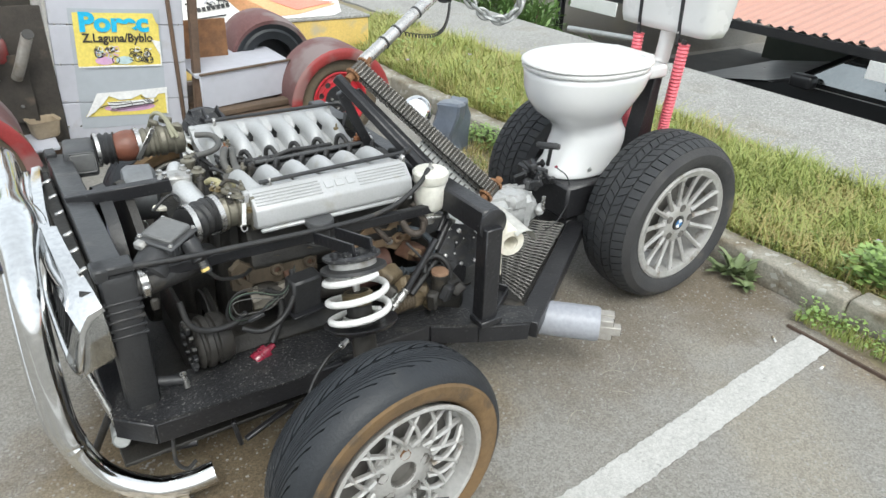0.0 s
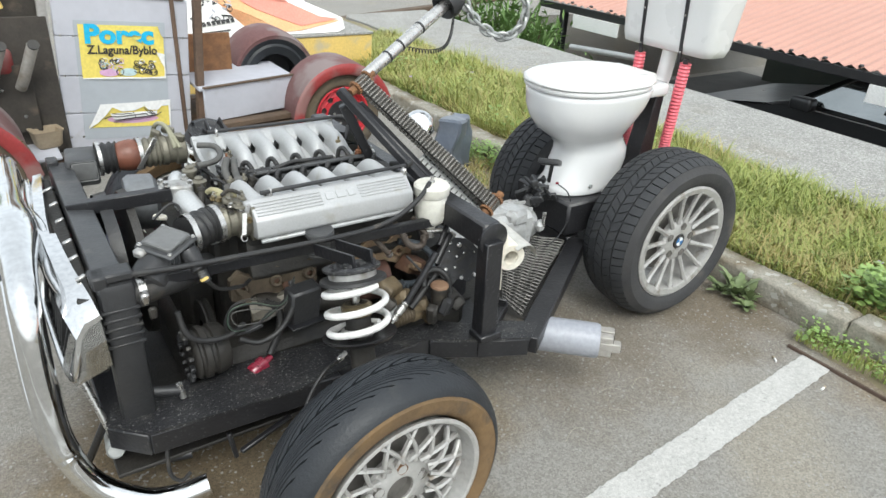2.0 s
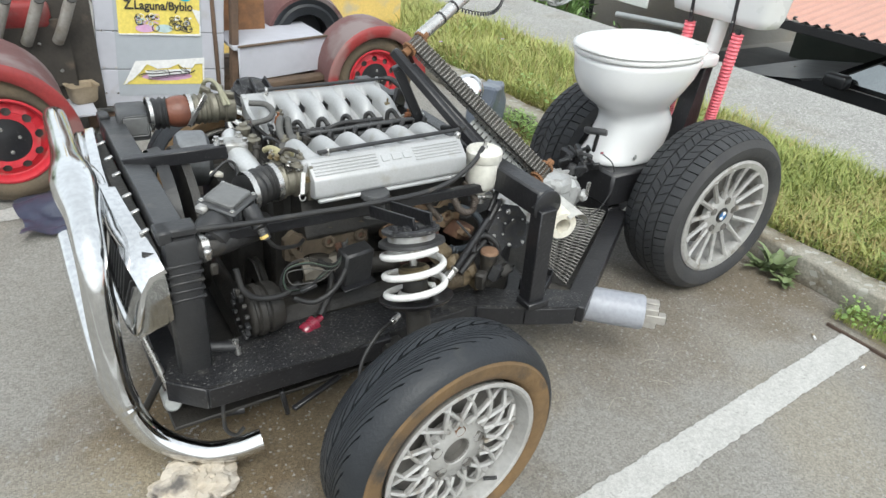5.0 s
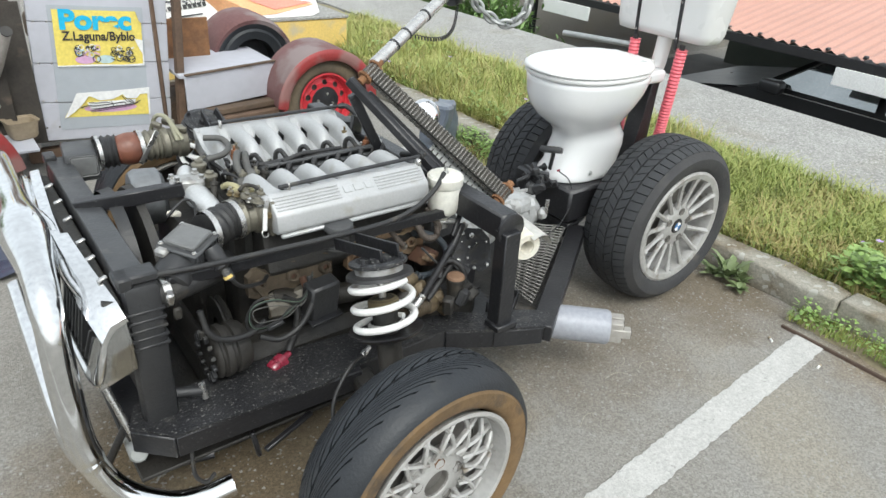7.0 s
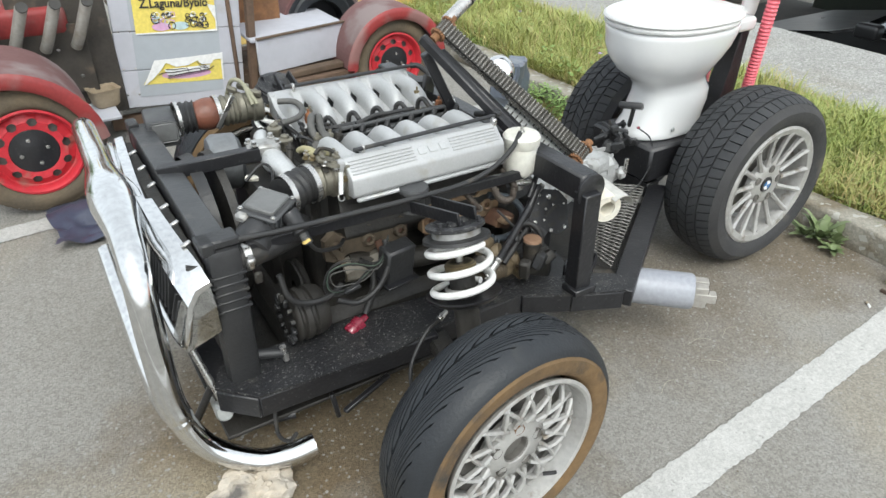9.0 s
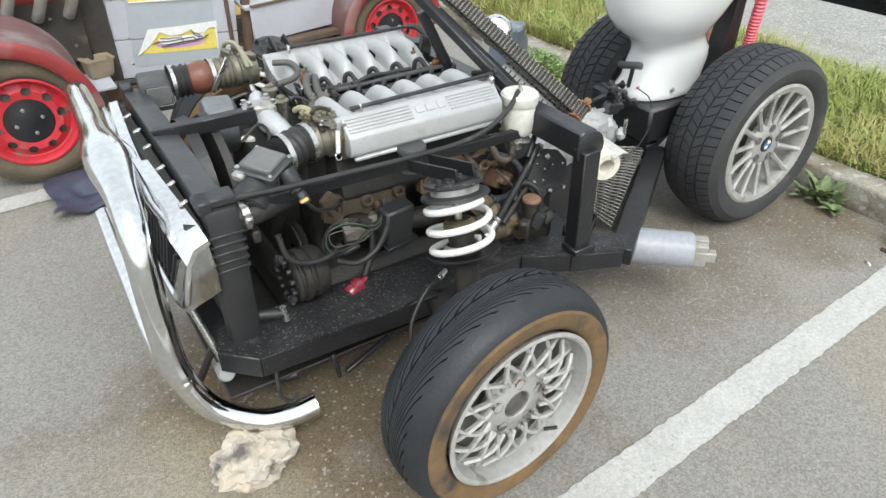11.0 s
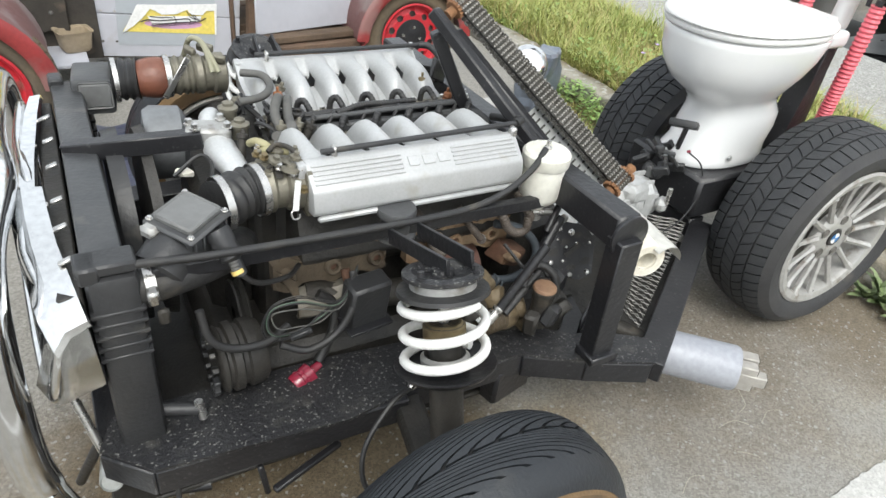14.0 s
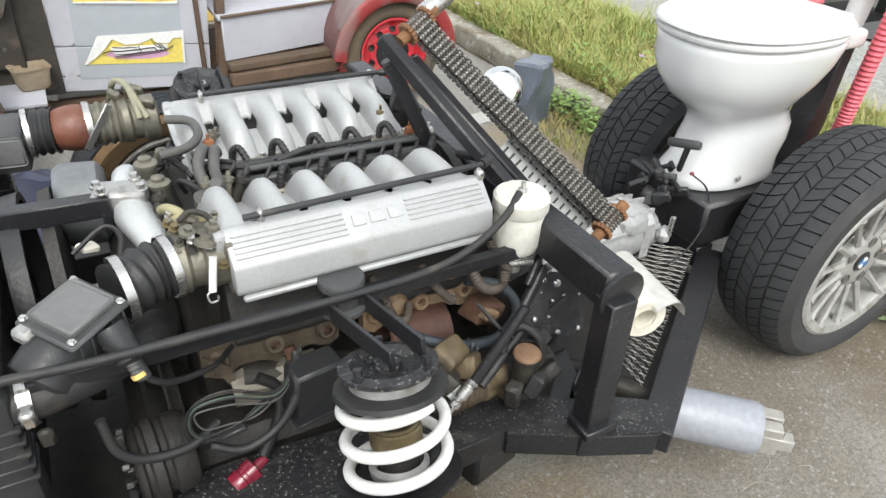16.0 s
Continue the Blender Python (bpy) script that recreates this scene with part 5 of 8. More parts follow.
        part("vacuum_hose", sweep(smooth_line([(-0.125, Y(0.205), 0.718), (-0.118, Y(0.225), 0.730), (-0.105, Y(0.24), 0.728), (-0.095, Y(0.25), 0.715)], 6), 0.0075, 10), M_YELLOWHOSE, engine, "olive-cream hose")
        part("vacuum_hose", sweep(smooth_line([(-0.118, Y(0.235), 0.712), (-0.105, Y(0.252), 0.724), (-0.088, Y(0.258), 0.724), (-0.070, Y(0.262), 0.722)], 6), 0.0075, 10), M_YELLOWHOSE, engine)
        part("throttle_arm", beam((-0.108, Y(0.262), 0.722), (-0.060, Y(0.322), 0.714), 0.014, 0.003, 0.001), M_OLDALU, engine, "bent linkage arm")
        part("throttle_arm", beam((-0.095, Y(0.252), 0.716), (-0.105, Y(0.325), 0.706), 0.012, 0.003, 0.001), M_GRIMEALU, engine)
        part("throttle_arm", sweep(smooth_line([(-0.11, Y(0.27), 0.73), (-0.092, Y(0.262), 0.738), (-0.072, Y(0.275), 0.735), (-0.064, Y(0.30), 0.727)], 6), 0.0045, 8), M_GRIMEALU, engine)
        part("idle_body", jitter(box((0.075, 0.05, 0.045), pose(-0.09, Y(0.255), 0.685, 0, 0, 12), 0.008), 0.004, 30), M_OLDALU, engine)
        part("throttle_flange", box((0.014, 0.10, 0.095), Matrix.Translation((-0.054, Y(0.287), 0.667)), 0.012, seg=2), M_OLDALU, engine)
        rnd = random.Random(31)
        for k in range(16):
            x, u = rnd.uniform(-0.125, -0.055), rnd.uniform(0.235, 0.335)
            z = 0.714 - max(0, u - 0.30) * 0.9 + rnd.uniform(-0.006, 0.008)
            if k % 3 == 0:
                part("throttle_screw", bolt((x, Y(u), z), (0.1, -0.2 * s, 1), rnd.uniform(0.004, 0.007), 0.010), M_STEEL if k % 2 else M_BRASS, engine)
            elif k % 3 == 1:
                part("throttle_boss", lathe([(0, -0.02), (0.009, -0.02), (0.008, 0.006), (0.004, 0.008), (0.004, 0.014), (0, 0.014)], Matrix.Translation((x, Y(u), z)) @ pose(0, 0, 0, rnd.uniform(-25, 25), rnd.uniform(-25, 25), 0), 12), M_OLDALU, engine)
            else:
                part("throttle_clip", box((rnd.uniform(0.012, 0.03), 0.006, 0.010), pose(x, Y(u), z, rnd.uniform(-30, 30), rnd.uniform(-30, 30), rnd.uniform(0, 180)), 0.002), M_GRIMEALU, engine)
        part("bellows", bellows([(-0.125, Y(0.285), 0.668), (-0.165, 0.672, 0.668), (-0.212, 0.645, 0.666)], 0.046, 5, 0.13, 28, per=8), M_RUBBER, engine, "ribbed black intake bellows")
        for x, u in ((-0.130, 0.285), (-0.198, 0.312)):
            part("hose_clamp", lathe([(0.0475, 0), (0.049, 0), (0.049, 0.013), (0.0475, 0.013)], along((x, Y(u), 0.667), (x - 0.1, Y(u + 0.02), 0.664)), 28, closed=True), M_STEEL, engine, "bright hose clamp")
        AF = pose(-0.268, 0.606, 0.657, 7, -6, 38)
        afm = part("air_flow_sensor", box((0.088, 0.086, 0.060), AF, 0.008, seg=2), M_GREYPLASTIC, engine, "grey air-flow sensor housing")
        part("sensor_lid", box((0.078, 0.076, 0.006), AF @ Matrix.Translation((0, 0, 0.0345)), 0.006), M_SENSORTOP, afm, "faded flat lid")
        for dx, dy in ((-0.041, -0.040), (0.041, -0.040), (-0.041, 0.040), (0.041, 0.040)):
            part("sensor_screw", bolt((AF @ Vector((dx, dy, 0.030))), (0.1, -0.1, 1), 0.004, 0.004), M_STEEL, afm)
        for k in range(5):
            part("sensor_rib", box((0.004, 0.094, 0.050), AF @ Matrix.Translation((-0.036 + 0.018 * k, 0, -0.004)), 0.001), M_GREYPLASTIC, afm)
        part("sensor_rim", box((0.100, 0.098, 0.010), AF @ Matrix.Translation((0, 0, 0.0235)), 0.004), M_GREYPLASTIC, afm)
        part("sensor_print", box((0.020, 0.001, 0.007), AF @ Matrix.Translation((0.012, -0.0480, 0.006)), 0), M_POSTERW, afm)
        part("sensor_lug", box((0.03, 0.03, 0.022), AF @ Matrix.Translation((-0.048, 0.03, 0.016)), 0.006), M_ALU, afm)
        part("sensor_nozzle", bar((-0.238, 0.560, 0.650), (-0.222, 0.545, 0.640), 0.011, 14), M_BLACKPLASTIC, afm)
        part("connector", lathe([(0, 0), (0.020, 0), (0.022, 0.012), (0.019, 0.03), (0.021, 0.05), (0.012, 0.058), (0.010, 0.085), (0, 0.086)], along((-0.232, 0.572, 0.668), (-0.210, 0.538, 0.612)), 18), M_BLACKPLASTIC, engine, "round black plug")
        part("plug_sleeve", bellows([(-0.219, 0.545, 0.634), (-0.215, 0.538, 0.620), (-0.211, 0.532, 0.606)], 0.0095, 5, 0.15, 12), M_HOSE, engine)
        part("plug_seal", lathe([(0.006, 0), (0.011, 0), (0.011, 0.007), (0.006, 0.007)], along((-0.212, 0.534, 0.609), (-0.208, 0.528, 0.598)), 14), M_YELLOW, engine, "small yellow seal")
        part("intake_mouth", lathe([(0.03, 0.0), (0.040, 0.0), (0.044, 0.01), (0.044, 0.05), (0.036, 0.056)], along((-0.290, 0.590, 0.640), (-0.355, 0.545, 0.590)), 28), M_BLACKPLASTIC, engine)
        part("sensor_wire", sweep(smooth_line([(-0.212, 0.540, 0.616), (-0.200, 0.536, 0.590), (-0.170, Y(0.41), 0.555), (-0.11, Y(0.37), 0.525), (-0.07, Y(0.31), 0.50)], 6), 0.005, 8), M_RUBBER, engine)
    else:
        part("bellows", bellows([(-0.125, Y(0.285), 0.668), (-0.15, Y(0.285), 0.668), (-0.185, Y(0.285), 0.668)], 0.046, 4, 0.12, 28, per=8), M_OLDALU, engine, "brown-stained ribbed bellows")
        part("taped_elbow", sweep(smooth_line([(-0.185, Y(0.285), 0.668), (-0.215, Y(0.285), 0.667), (-0.25, Y(0.29), 0.665)], 5), 0.043, 24, radii=[0.040 + 0.007 * math.sin(math.pi * k / 10) for k in range(11)]), M_TAPE, engine, "brown taped rubber elbow", angle=60)
        part("bellows", bellows([(-0.25, Y(0.29), 0.665), (-0.275, Y(0.295), 0.664), (-0.30, Y(0.30), 0.662)], 0.048, 3, 0.13, 28, per=8), M_RUBBER, engine)
        part("hose_clamp", lathe([(0.047, 0), (0.0485, 0), (0.0485, 0.012), (0.047, 0.012)], along((-0.183, Y(0.285), 0.668), (-0.3, Y(0.285), 0.668)), 28, closed=True), M_STEEL, engine)
        part("hose_clamp", lathe([(0.049, 0), (0.0505, 0), (0.0505, 0.010), (0.049, 0.010)], along((-0.295, Y(0.30), 0.662), (-0.4, Y(0.30), 0.662)), 28, closed=True), M_STEEL, engine)
        afm = part("air_flow_sensor", box((0.085, 0.12, 0.085), pose(-0.345, Y(0.32), 0.640, 0, 0, -6), 0.010, seg=2), M_GREYPLASTIC, engine, "dusty grey air-flow sensor housing")
        part("sensor_lid", box((0.07, 0.006, 0.06), pose(-0.347, Y(0.258), 0.645, 0, 0, -6), 0.006), M_SENSORTOP, afm)
        part("strap", beam((-0.205, Y(0.235), 0.635), (-0.145, Y(0.245), 0.722), 0.004, 0.014, 0.001), M_STEEL, engine, "thin slotted metal strap")
        for d in (0.0, 0.014):
            part("cream_hose", sweep(smooth_line([(-0.14, Y(0.33), 0.70), (-0.125, Y(0.31), 0.745), (-0.105, Y(0.27), 0.745), (-0.095 + d, Y(0.23), 0.69)], 8), 0.0062, 10), M_CREAMHOSE, engine, "cream rubber hose")
        for (x, u, z) in ((-0.10, 0.30, 0.725), (-0.085, 0.33, 0.715), (-0.13, 0.30, 0.72), (-0.075, 0.25, 0.715)):
            part("throttle_lever", box((0.03, 0.014, 0.02), pose(x, Y(u), z, 20, 10, x * 400), 0.003), M_OLDALU, engine)

# front of the valley: thermostat casting, hoses, regulators
part("thermostat_housing", loft([[(c[0] + r * math.cos(t) * 0.72, c[1] + r * 0.2 * math.cos(t), c[2] - 0.006 + r * 0.72 * math.sin(t)) for t in (2 * math.pi * q / 18 for q in range(18))]
                                 for c, r in (((-0.152, 0.985, 0.672), 0.024), ((-0.157, 0.955, 0.694), 0.031), ((-0.163, 0.925, 0.690), 0.029), ((-0.165, 0.895, 0.674), 0.034), ((-0.160, 0.86, 0.668), 0.044), ((-0.150, 0.815, 0.660), 0.038), ((-0.138, 0.765, 0.643), 0.030), ((-0.13, 0.73, 0.61), 0.028))]), M_BRIGHTCAST, engine, "bright cast coolant housing", angle=60)
part("housing_flange", box((0.085, 0.055, 0.03), pose(-0.172, 0.890, 0.688, 0, 0, -15), 0.006), M_ALU, engine)
for p in ((-0.20, 0.872, 0.704), (-0.145, 0.905, 0.704), (-0.205, 0.905, 0.70), (-0.14, 0.87, 0.70)):
    part("flange_bolt", bolt(p, (0, 0, 1), 0.007, 0.012), M_STEEL, engine)
part("viscous_fan_drum", lathe([(0, 0), (0.062, 0), (0.078, 0.012), (0.080, 0.07), (0.070, 0.085), (0.03, 0.09), (0, 0.09)], along((-0.19, 1.06, 0.590), (-0.32, 1.07, 0.595)), 32), M_DRUM, engine, "dusty drum behind the radiator")
part("front_cover", jitter(box((0.05, 0.42, 0.36), Matrix.Translation((-0.10, YC, 0.45)), 0.012), 0.003), M_BLOCKDARK, engine)
for x, y, z in ((-0.110, 0.895, 0.700), (-0.121, 0.940, 0.718)):
    part("pressure_regulator", lathe([(0, -0.02), (0.017, -0.02), (0.017, 0), (0.020, 0.004), (0.020, 0.010), (0.011, 0.014), (0.011, 0.02), (0.005, 0.022), (0, 0.026)], Matrix.Translation((x, y, z - 0.014)), 20), M_OLDALU, engine, "round pressure regulator")
part("coolant_hose", sweep(smooth_line([(-0.095, 0.955, 0.715), (-0.045, 0.965, 0.718), (-0.018, 0.995, 0.726), (-0.022, 1.040, 0.735), (-0.062, 1.065, 0.735)], 8), 0.0085, 10), M_HOSE, engine, "grey rubber hose")
part("coolant_hose", sweep(smooth_line([(-0.015, 0.93, 0.715), (-0.03, 0.90, 0.74), (-0.045, 0.87, 0.72), (-0.04, 0.84, 0.69), (-0.06, 0.81, 0.70)], 8), 0.010, 10), M_HOSE, engine)
part("coolant_hose", sweep(smooth_line([(0.0, 0.935, 0.712), (-0.01, 0.90, 0.735), (-0.02, 0.865, 0.715), (-0.02, 0.83, 0.70), (-0.03, 0.81, 0.72)], 8), 0.010, 10), M_HOSE, engine)
for k, (x, y, z, m_) in enumerate(((-0.002, 0.995, 0.686, M_ORANGECLAY), (0.0, 0.912, 0.672, M_ORANGECLAY), (0.362, 1.018, 0.682, M_BRASS), (0.395, 0.945, 0.668, M_ORANGECLAY), (0.43, 0.925, 0.67, M_POSTERW))):
    part("sender", lathe([(0, 0), (0.012, 0), (0.012, 0.012), (0.009, 0.014), (0.011, 0.018), (0.009, 0.026), (0.003, 0.028), (0.003, 0.038), (0, 0.038)], Matrix.Translation((x, y, z)), 14), m_, engine, "small brown sender plug" if k < 2 else "")
part("valley_plate", box((0.50, 0.14, 0.02), Matrix.Translation((0.2, 0.915, 0.628)), 0.004), M_BLOCKDARK, engine)
loom = smooth_line([(-0.02, 0.925, 0.682), (0.08, 0.918, 0.687), (0.18, 0.926, 0.684), (0.28, 0.914, 0.684), (0.38, 0.924, 0.680), (0.44, 0.915, 0.676)], 8)
part("wiring_loom", sweep(loom, 0.008, 10), M_RUBBER, engine, "black wiring loom in the valley")

rnd = random.Random(52)
for k in range(22):
    x, y = rnd.uniform(-0.13, 0.02), rnd.uniform(0.83, 1.08)
    z = 0.668 + rnd.uniform(0.0, 0.03)
    if k % 3 == 0:
        part("valley_fitting", lathe([(0, -0.03), (0.010, -0.03), (0.009, 0.004), (0.012, 0.006), (0.012, 0.014), (0.005, 0.016), (0.004, 0.024), (0, 0.024)], Matrix.Translation((x, y, z)) @ pose(0, 0, 0, rnd.uniform(-30, 30), rnd.uniform(-30, 30), 0), 12), M_OLDALU if k % 2 else M_GRIMEALU, engine)
    elif k % 3 == 1:
        part("valley_clip", box((rnd.uniform(0.015, 0.04), 0.008, 0.014), pose(x, y, z, rnd.uniform(-30, 30), rnd.uniform(-30, 30), rnd.uniform(0, 180)), 0.002), M_BLACKPLASTIC if k % 2 else M_GRIMEALU, engine)
    else:
        b = Vector((x, y, z))
        part("valley_hose", sweep(smooth_line([b, b + Vector((rnd.uniform(-0.03, 0.03), 0.02, 0.022)), b + Vector((rnd.uniform(-0.05, 0.05), 0.05, 0.014)), b + Vector((rnd.uniform(-0.05, 0.06), 0.07, -0.02))], 6), rnd.uniform(0.004, 0.0065), 8), M_RUBBER, engine)
for k in range(6):
    x = -0.005 + PITCH * k
    part("valley_bolt", bolt((x, 0.851, 0.666), (0, 0, 1), 0.006, 0.010), M_STEEL, engine)
    part("valley_bolt", bolt((x + 0.022, 0.979, 0.666), (0, 0, 1), 0.006, 0.010), M_STEEL, engine)
    part("valley_lead", sweep(smooth_line([(x, 0.885, 0.672), (x + 0.02, 0.905, 0.690), (x + 0.035, 0.935, 0.682), (x + 0.03, 0.950, 0.664)], 5), 0.0045, 8), M_RUBBER, engine)
part("valley_tube", bar((-0.01, 0.902, 0.686), (0.43, 0.900, 0.690), 0.006, 10), M_GREYPLASTIC, engine, "grey fuel tube along the valley")
part("valley_loom", bellows([(0.10, 0.905, 0.690), (0.16, 0.915, 0.700), (0.22, 0.925, 0.694), (0.30, 0.932, 0.690)], 0.007, 30, 0.16, 10), M_RUBBER, engine)

# near flank: flanges, bracketry, alternator, hoses
def flange_plate(x0, x1, ports, top, material, label):
    """A cast flange with scalloped edges and raised bolt bosses."""
    low, high = [], []
    n = 24
    for i in range(n + 1):
        x = x0 + (x1 - x0) * i / n
        near = min(abs(x - q) for q in ports)
        lobe = max(0.0, 1 - near / 0.034)
        low.append((x, 0.452 - 0.016 * lobe + 0.004 * noise.noise(Vector((x * 40, 1, 0)))))
        high.append((x, top - 0.020 + 0.022 * lobe + 0.005 * noise.noise(Vector((x * 30, 5, 0)))))
    ob = part("exhaust_flange", jitter(prism(low + high[::-1], "y", 0.658, 0.680), 0.003, 35), material, engine, label)
    for q in ports:
        part("boss", lathe([(0, 0.002), (0.0075, 0.002), (0.0085, 0.013), (0.014, 0.0135), (0.0175, 0.010), (0.020, -0.004)], along((q, 0.660, 0.478), (q, 0.60, 0.490)), 20), material, ob)
        part("bore", lathe([(0, 0.003), (0.0078, 0.003), (0.0078, 0.0035), (0, 0.0035)], along((q, 0.660, 0.478), (q, 0.60, 0.490)), 16), M_DARKRUST, ob)
    return ob


flange_plate(-0.122, 0.118, (-0.093, 0.001, 0.094), 0.522, M_BROWNHEAD, "stained brown exhaust flange")
flange_plate(0.165, 0.425, (0.188, 0.281, 0.375), 0.536, M_RUSTPLATE, "tan and rust-stained exhaust flange")
part("flange_tab", jitter(prism([(-0.118, 0.505), (-0.078, 0.470), (-0.074, 0.430), (-0.083, 0.428)], "y", 0.640, 0.645), 0.002, 30), M_BROWNHEAD, engine, "bent corner of the flange")
# dented pale shield under the first flange
rows = []
for i in range(13):
    x = -0.082 + 0.150 * i / 12
    d = 0.006 * noise.noise(Vector((x * 28, 3, 1)))
    lift = 0.020 * max(0, (x + 0.02) / 0.09)
    rows.append([(x, 0.660, 0.440 + d), (x, 0.640 + d, 0.437 + lift * 0.4), (x, 0.622, 0.418 + lift + d), (x, 0.618 - d, 0.398 + lift), (x, 0.630, 0.384 + lift - d), (x, 0.640, 0.386 + lift), (x, 0.630, 0.400 + lift), (x, 0.634, 0.416 + lift), (x, 0.650, 0.430 + lift * 0.4), (x, 0.664, 0.434)])
part("heat_shield", loft(rows), M_SHIELD, engine, "dented pale metal shield", angle=28)
part("shield_stud", bar((0.020, 0.640, 0.478), (0.024, 0.615, 0.440), 0.010, 12), M_DARKRUST, engine)
part("manifold", sweep(smooth_line([(-0.06, 0.66, 0.42), (0.06, 0.645, 0.40), (0.16, 0.64, 0.385), (0.22, 0.65, 0.38)], 8), 0.030, 16), M_GRIMEALU, engine)
part("sump", jitter(box((0.66, 0.52, 0.14), Matrix.Translation((0.08, YC - 0.08, 0.235)), 0.03), 0.005), M_BLOCKDARK, engine)
for pts, r in (([(0.170, 0.640, 0.585), (0.183, 0.610, 0.560), (0.194, 0.606, 0.522), (0.210, 0.606, 0.495), (0.230, 0.612, 0.488), (0.244, 0.632, 0.502)], 0.0085),
               ([(0.270, 0.640, 0.575), (0.282, 0.610, 0.550), (0.304, 0.606, 0.521), (0.325, 0.618, 0.497)], 0.0085),
               ([(0.340, 0.620, 0.590), (0.351, 0.590, 0.565), (0.366, 0.586, 0.537), (0.393, 0.588, 0.517), (0.420, 0.592, 0.519), (0.428, 0.600, 0.545)], 0.0105),
               ([(0.415, 0.640, 0.585), (0.420, 0.610, 0.565), (0.437, 0.605, 0.540), (0.447, 0.620, 0.520)], 0.0095)):
    part("ignition_lead", bellows(pts, r, 5 * len(pts), 0.15, 10), M_BROWNHOSE, engine, "ribbed brown ignition hose")
part("lead_end", lathe([(0, 0), (0.010, 0), (0.011, 0.004), (0.011, 0.010), (0, 0.012)], along((0.322, 0.616, 0.502), (0.332, 0.622, 0.486)), 12), M_STEEL, engine)
part("plug_boss", lathe([(0, 0), (0.020, 0), (0.022, 0.004), (0.016, 0.014), (0.010, 0.016), (0, 0.016)], along((0.228, 0.650, 0.494), (0.226, 0.60, 0.505)), 18), M_RUSTPLATE, engine)
alt = part("alternator", lathe([(0, 0), (0.05, 0), (0.062, 0.006), (0.066, 0.012), (0.060, 0.016), (0.060, 0.022), (0.068, 0.026), (0.068, 0.040), (0.060, 0.044), (0.060, 0.052), (0.067, 0.056), (0.066, 0.075), (0.058, 0.09), (0.02, 0.095), (0, 0.095)], along((-0.255, 0.60, 0.36), (-0.10, 0.61, 0.36)), 28), M_BLOCKDARK, engine, "grimy dark alternator")
for k in range(14):
    a = k * 2 * math.pi / 14
    part("cooling_fin", beam((-0.262, 0.60 + 0.045 * math.cos(a), 0.36 + 0.045 * math.sin(a)), (-0.262, 0.60 + 0.066 * math.cos(a), 0.36 + 0.066 * math.sin(a)), 0.01, 0.012, 0.002, up=(1, 0, 0)), M_BLACKPLASTIC, alt)
part("pulley", lathe([(0.02, 0), (0.075, 0), (0.077, 0.004), (0.068, 0.012), (0.077, 0.02), (0.075, 0.024), (0.02, 0.024)], along((-0.16, 0.74, 0.34), (-0.2, 0.74, 0.34)), 32), M_BLOCKDARK, engine)
part("fuel_filter", lathe([(0, -0.022), (0.008, -0.02), (0.008, 0), (0.020, 0.002), (0.022, 0.006), (0.022, 0.020), (0.020, 0.022), (0.020, 0.028), (0.022, 0.030), (0.022, 0.046), (0.010, 0.05), (0.008, 0.07), (0, 0.07)], along((-0.118, 0.555, 0.280), (-0.058, 0.575, 0.300)), 24), M_REDCLEAR, engine, "red in-line fuel filter")
part("fuel_hose", sweep(smooth_line([(-0.058, 0.576, 0.31), (-0.02, 0.60, 0.36), (-0.01, 0.62, 0.41), (-0.04, 0.63, 0.44)], 8), 0.010, 10), M_RUBBER, engine)
part("fuel_hose", sweep(smooth_line([(-0.125, 0.55, 0.265), (-0.17, 0.54, 0.262), (-0.24, 0.55, 0.275), (-0.28, 0.58, 0.28)], 8), 0.009, 10), M_RUBBER, engine)
rnd = random.Random(9)
for k in range(5):
    d = rnd.uniform(-0.012, 0.012)
    part("cable", sweep(smooth_line([(0.03, 0.60, 0.50 - d), (-0.026, 0.552, 0.466 - d), (-0.10, 0.548, 0.494 - d * 1.5), (-0.150, 0.55, 0.492 - d), (-0.162 + d, 0.55, 0.462), (-0.150 + d, 0.548, 0.436 + d), (-0.11, 0.55, 0.430 + d), (-0.06, 0.552, 0.446 - d), (0.0, 0.57, 0.47)], 8), 0.0015 if k else 0.0024, 6), (M_RUBBER, M_WIREGREEN, M_RUBBER, M_HOSE, M_RUBBER)[k], engine)
part("plug", beam((-0.125, 0.54, 0.425), (-0.085, 0.535, 0.438), 0.012, 0.010, 0.002), M_BLACKPLASTIC, engine)
part("coolant_hose", sweep(smooth_line([(-0.275, 0.56, 0.52), (-0.265, 0.545, 0.465), (-0.23, 0.54, 0.435), (-0.17, 0.545, 0.425), (-0.12, 0.57, 0.43)], 8), 0.0075, 12), M_RUBBER, engine)
part("coolant_hose", sweep(smooth_line([(-0.14, 0.555, 0.40), (-0.09, 0.54, 0.383), (-0.03, 0.545, 0.405), (0.01, 0.56, 0.46), (0.02, 0.60, 0.50)], 8), 0.0075, 12), M_RUBBER, engine)
part("loom_bracket", jitter(box((0.030, 0.022, 0.016), pose(-0.24, 0.80, 0.655, 0, 10, 25), 0.004), 0.008, 40), M_PAPER, engine, "scrap of cream padding")
part("cable", sweep(smooth_line([(-0.26, 0.78, 0.66), (-0.21, 0.80, 0.685), (-0.19, 0.79, 0.67), (-0.20, 0.76, 0.64)], 6), 0.004, 6), M_RUBBER, engine)
part("control_box", box((0.088, 0.050, 0.105), pose(0.040, 0.578, 0.442, 8, 0, 8), 0.006), M_BLACKPLASTIC, engine, "black plastic control box")
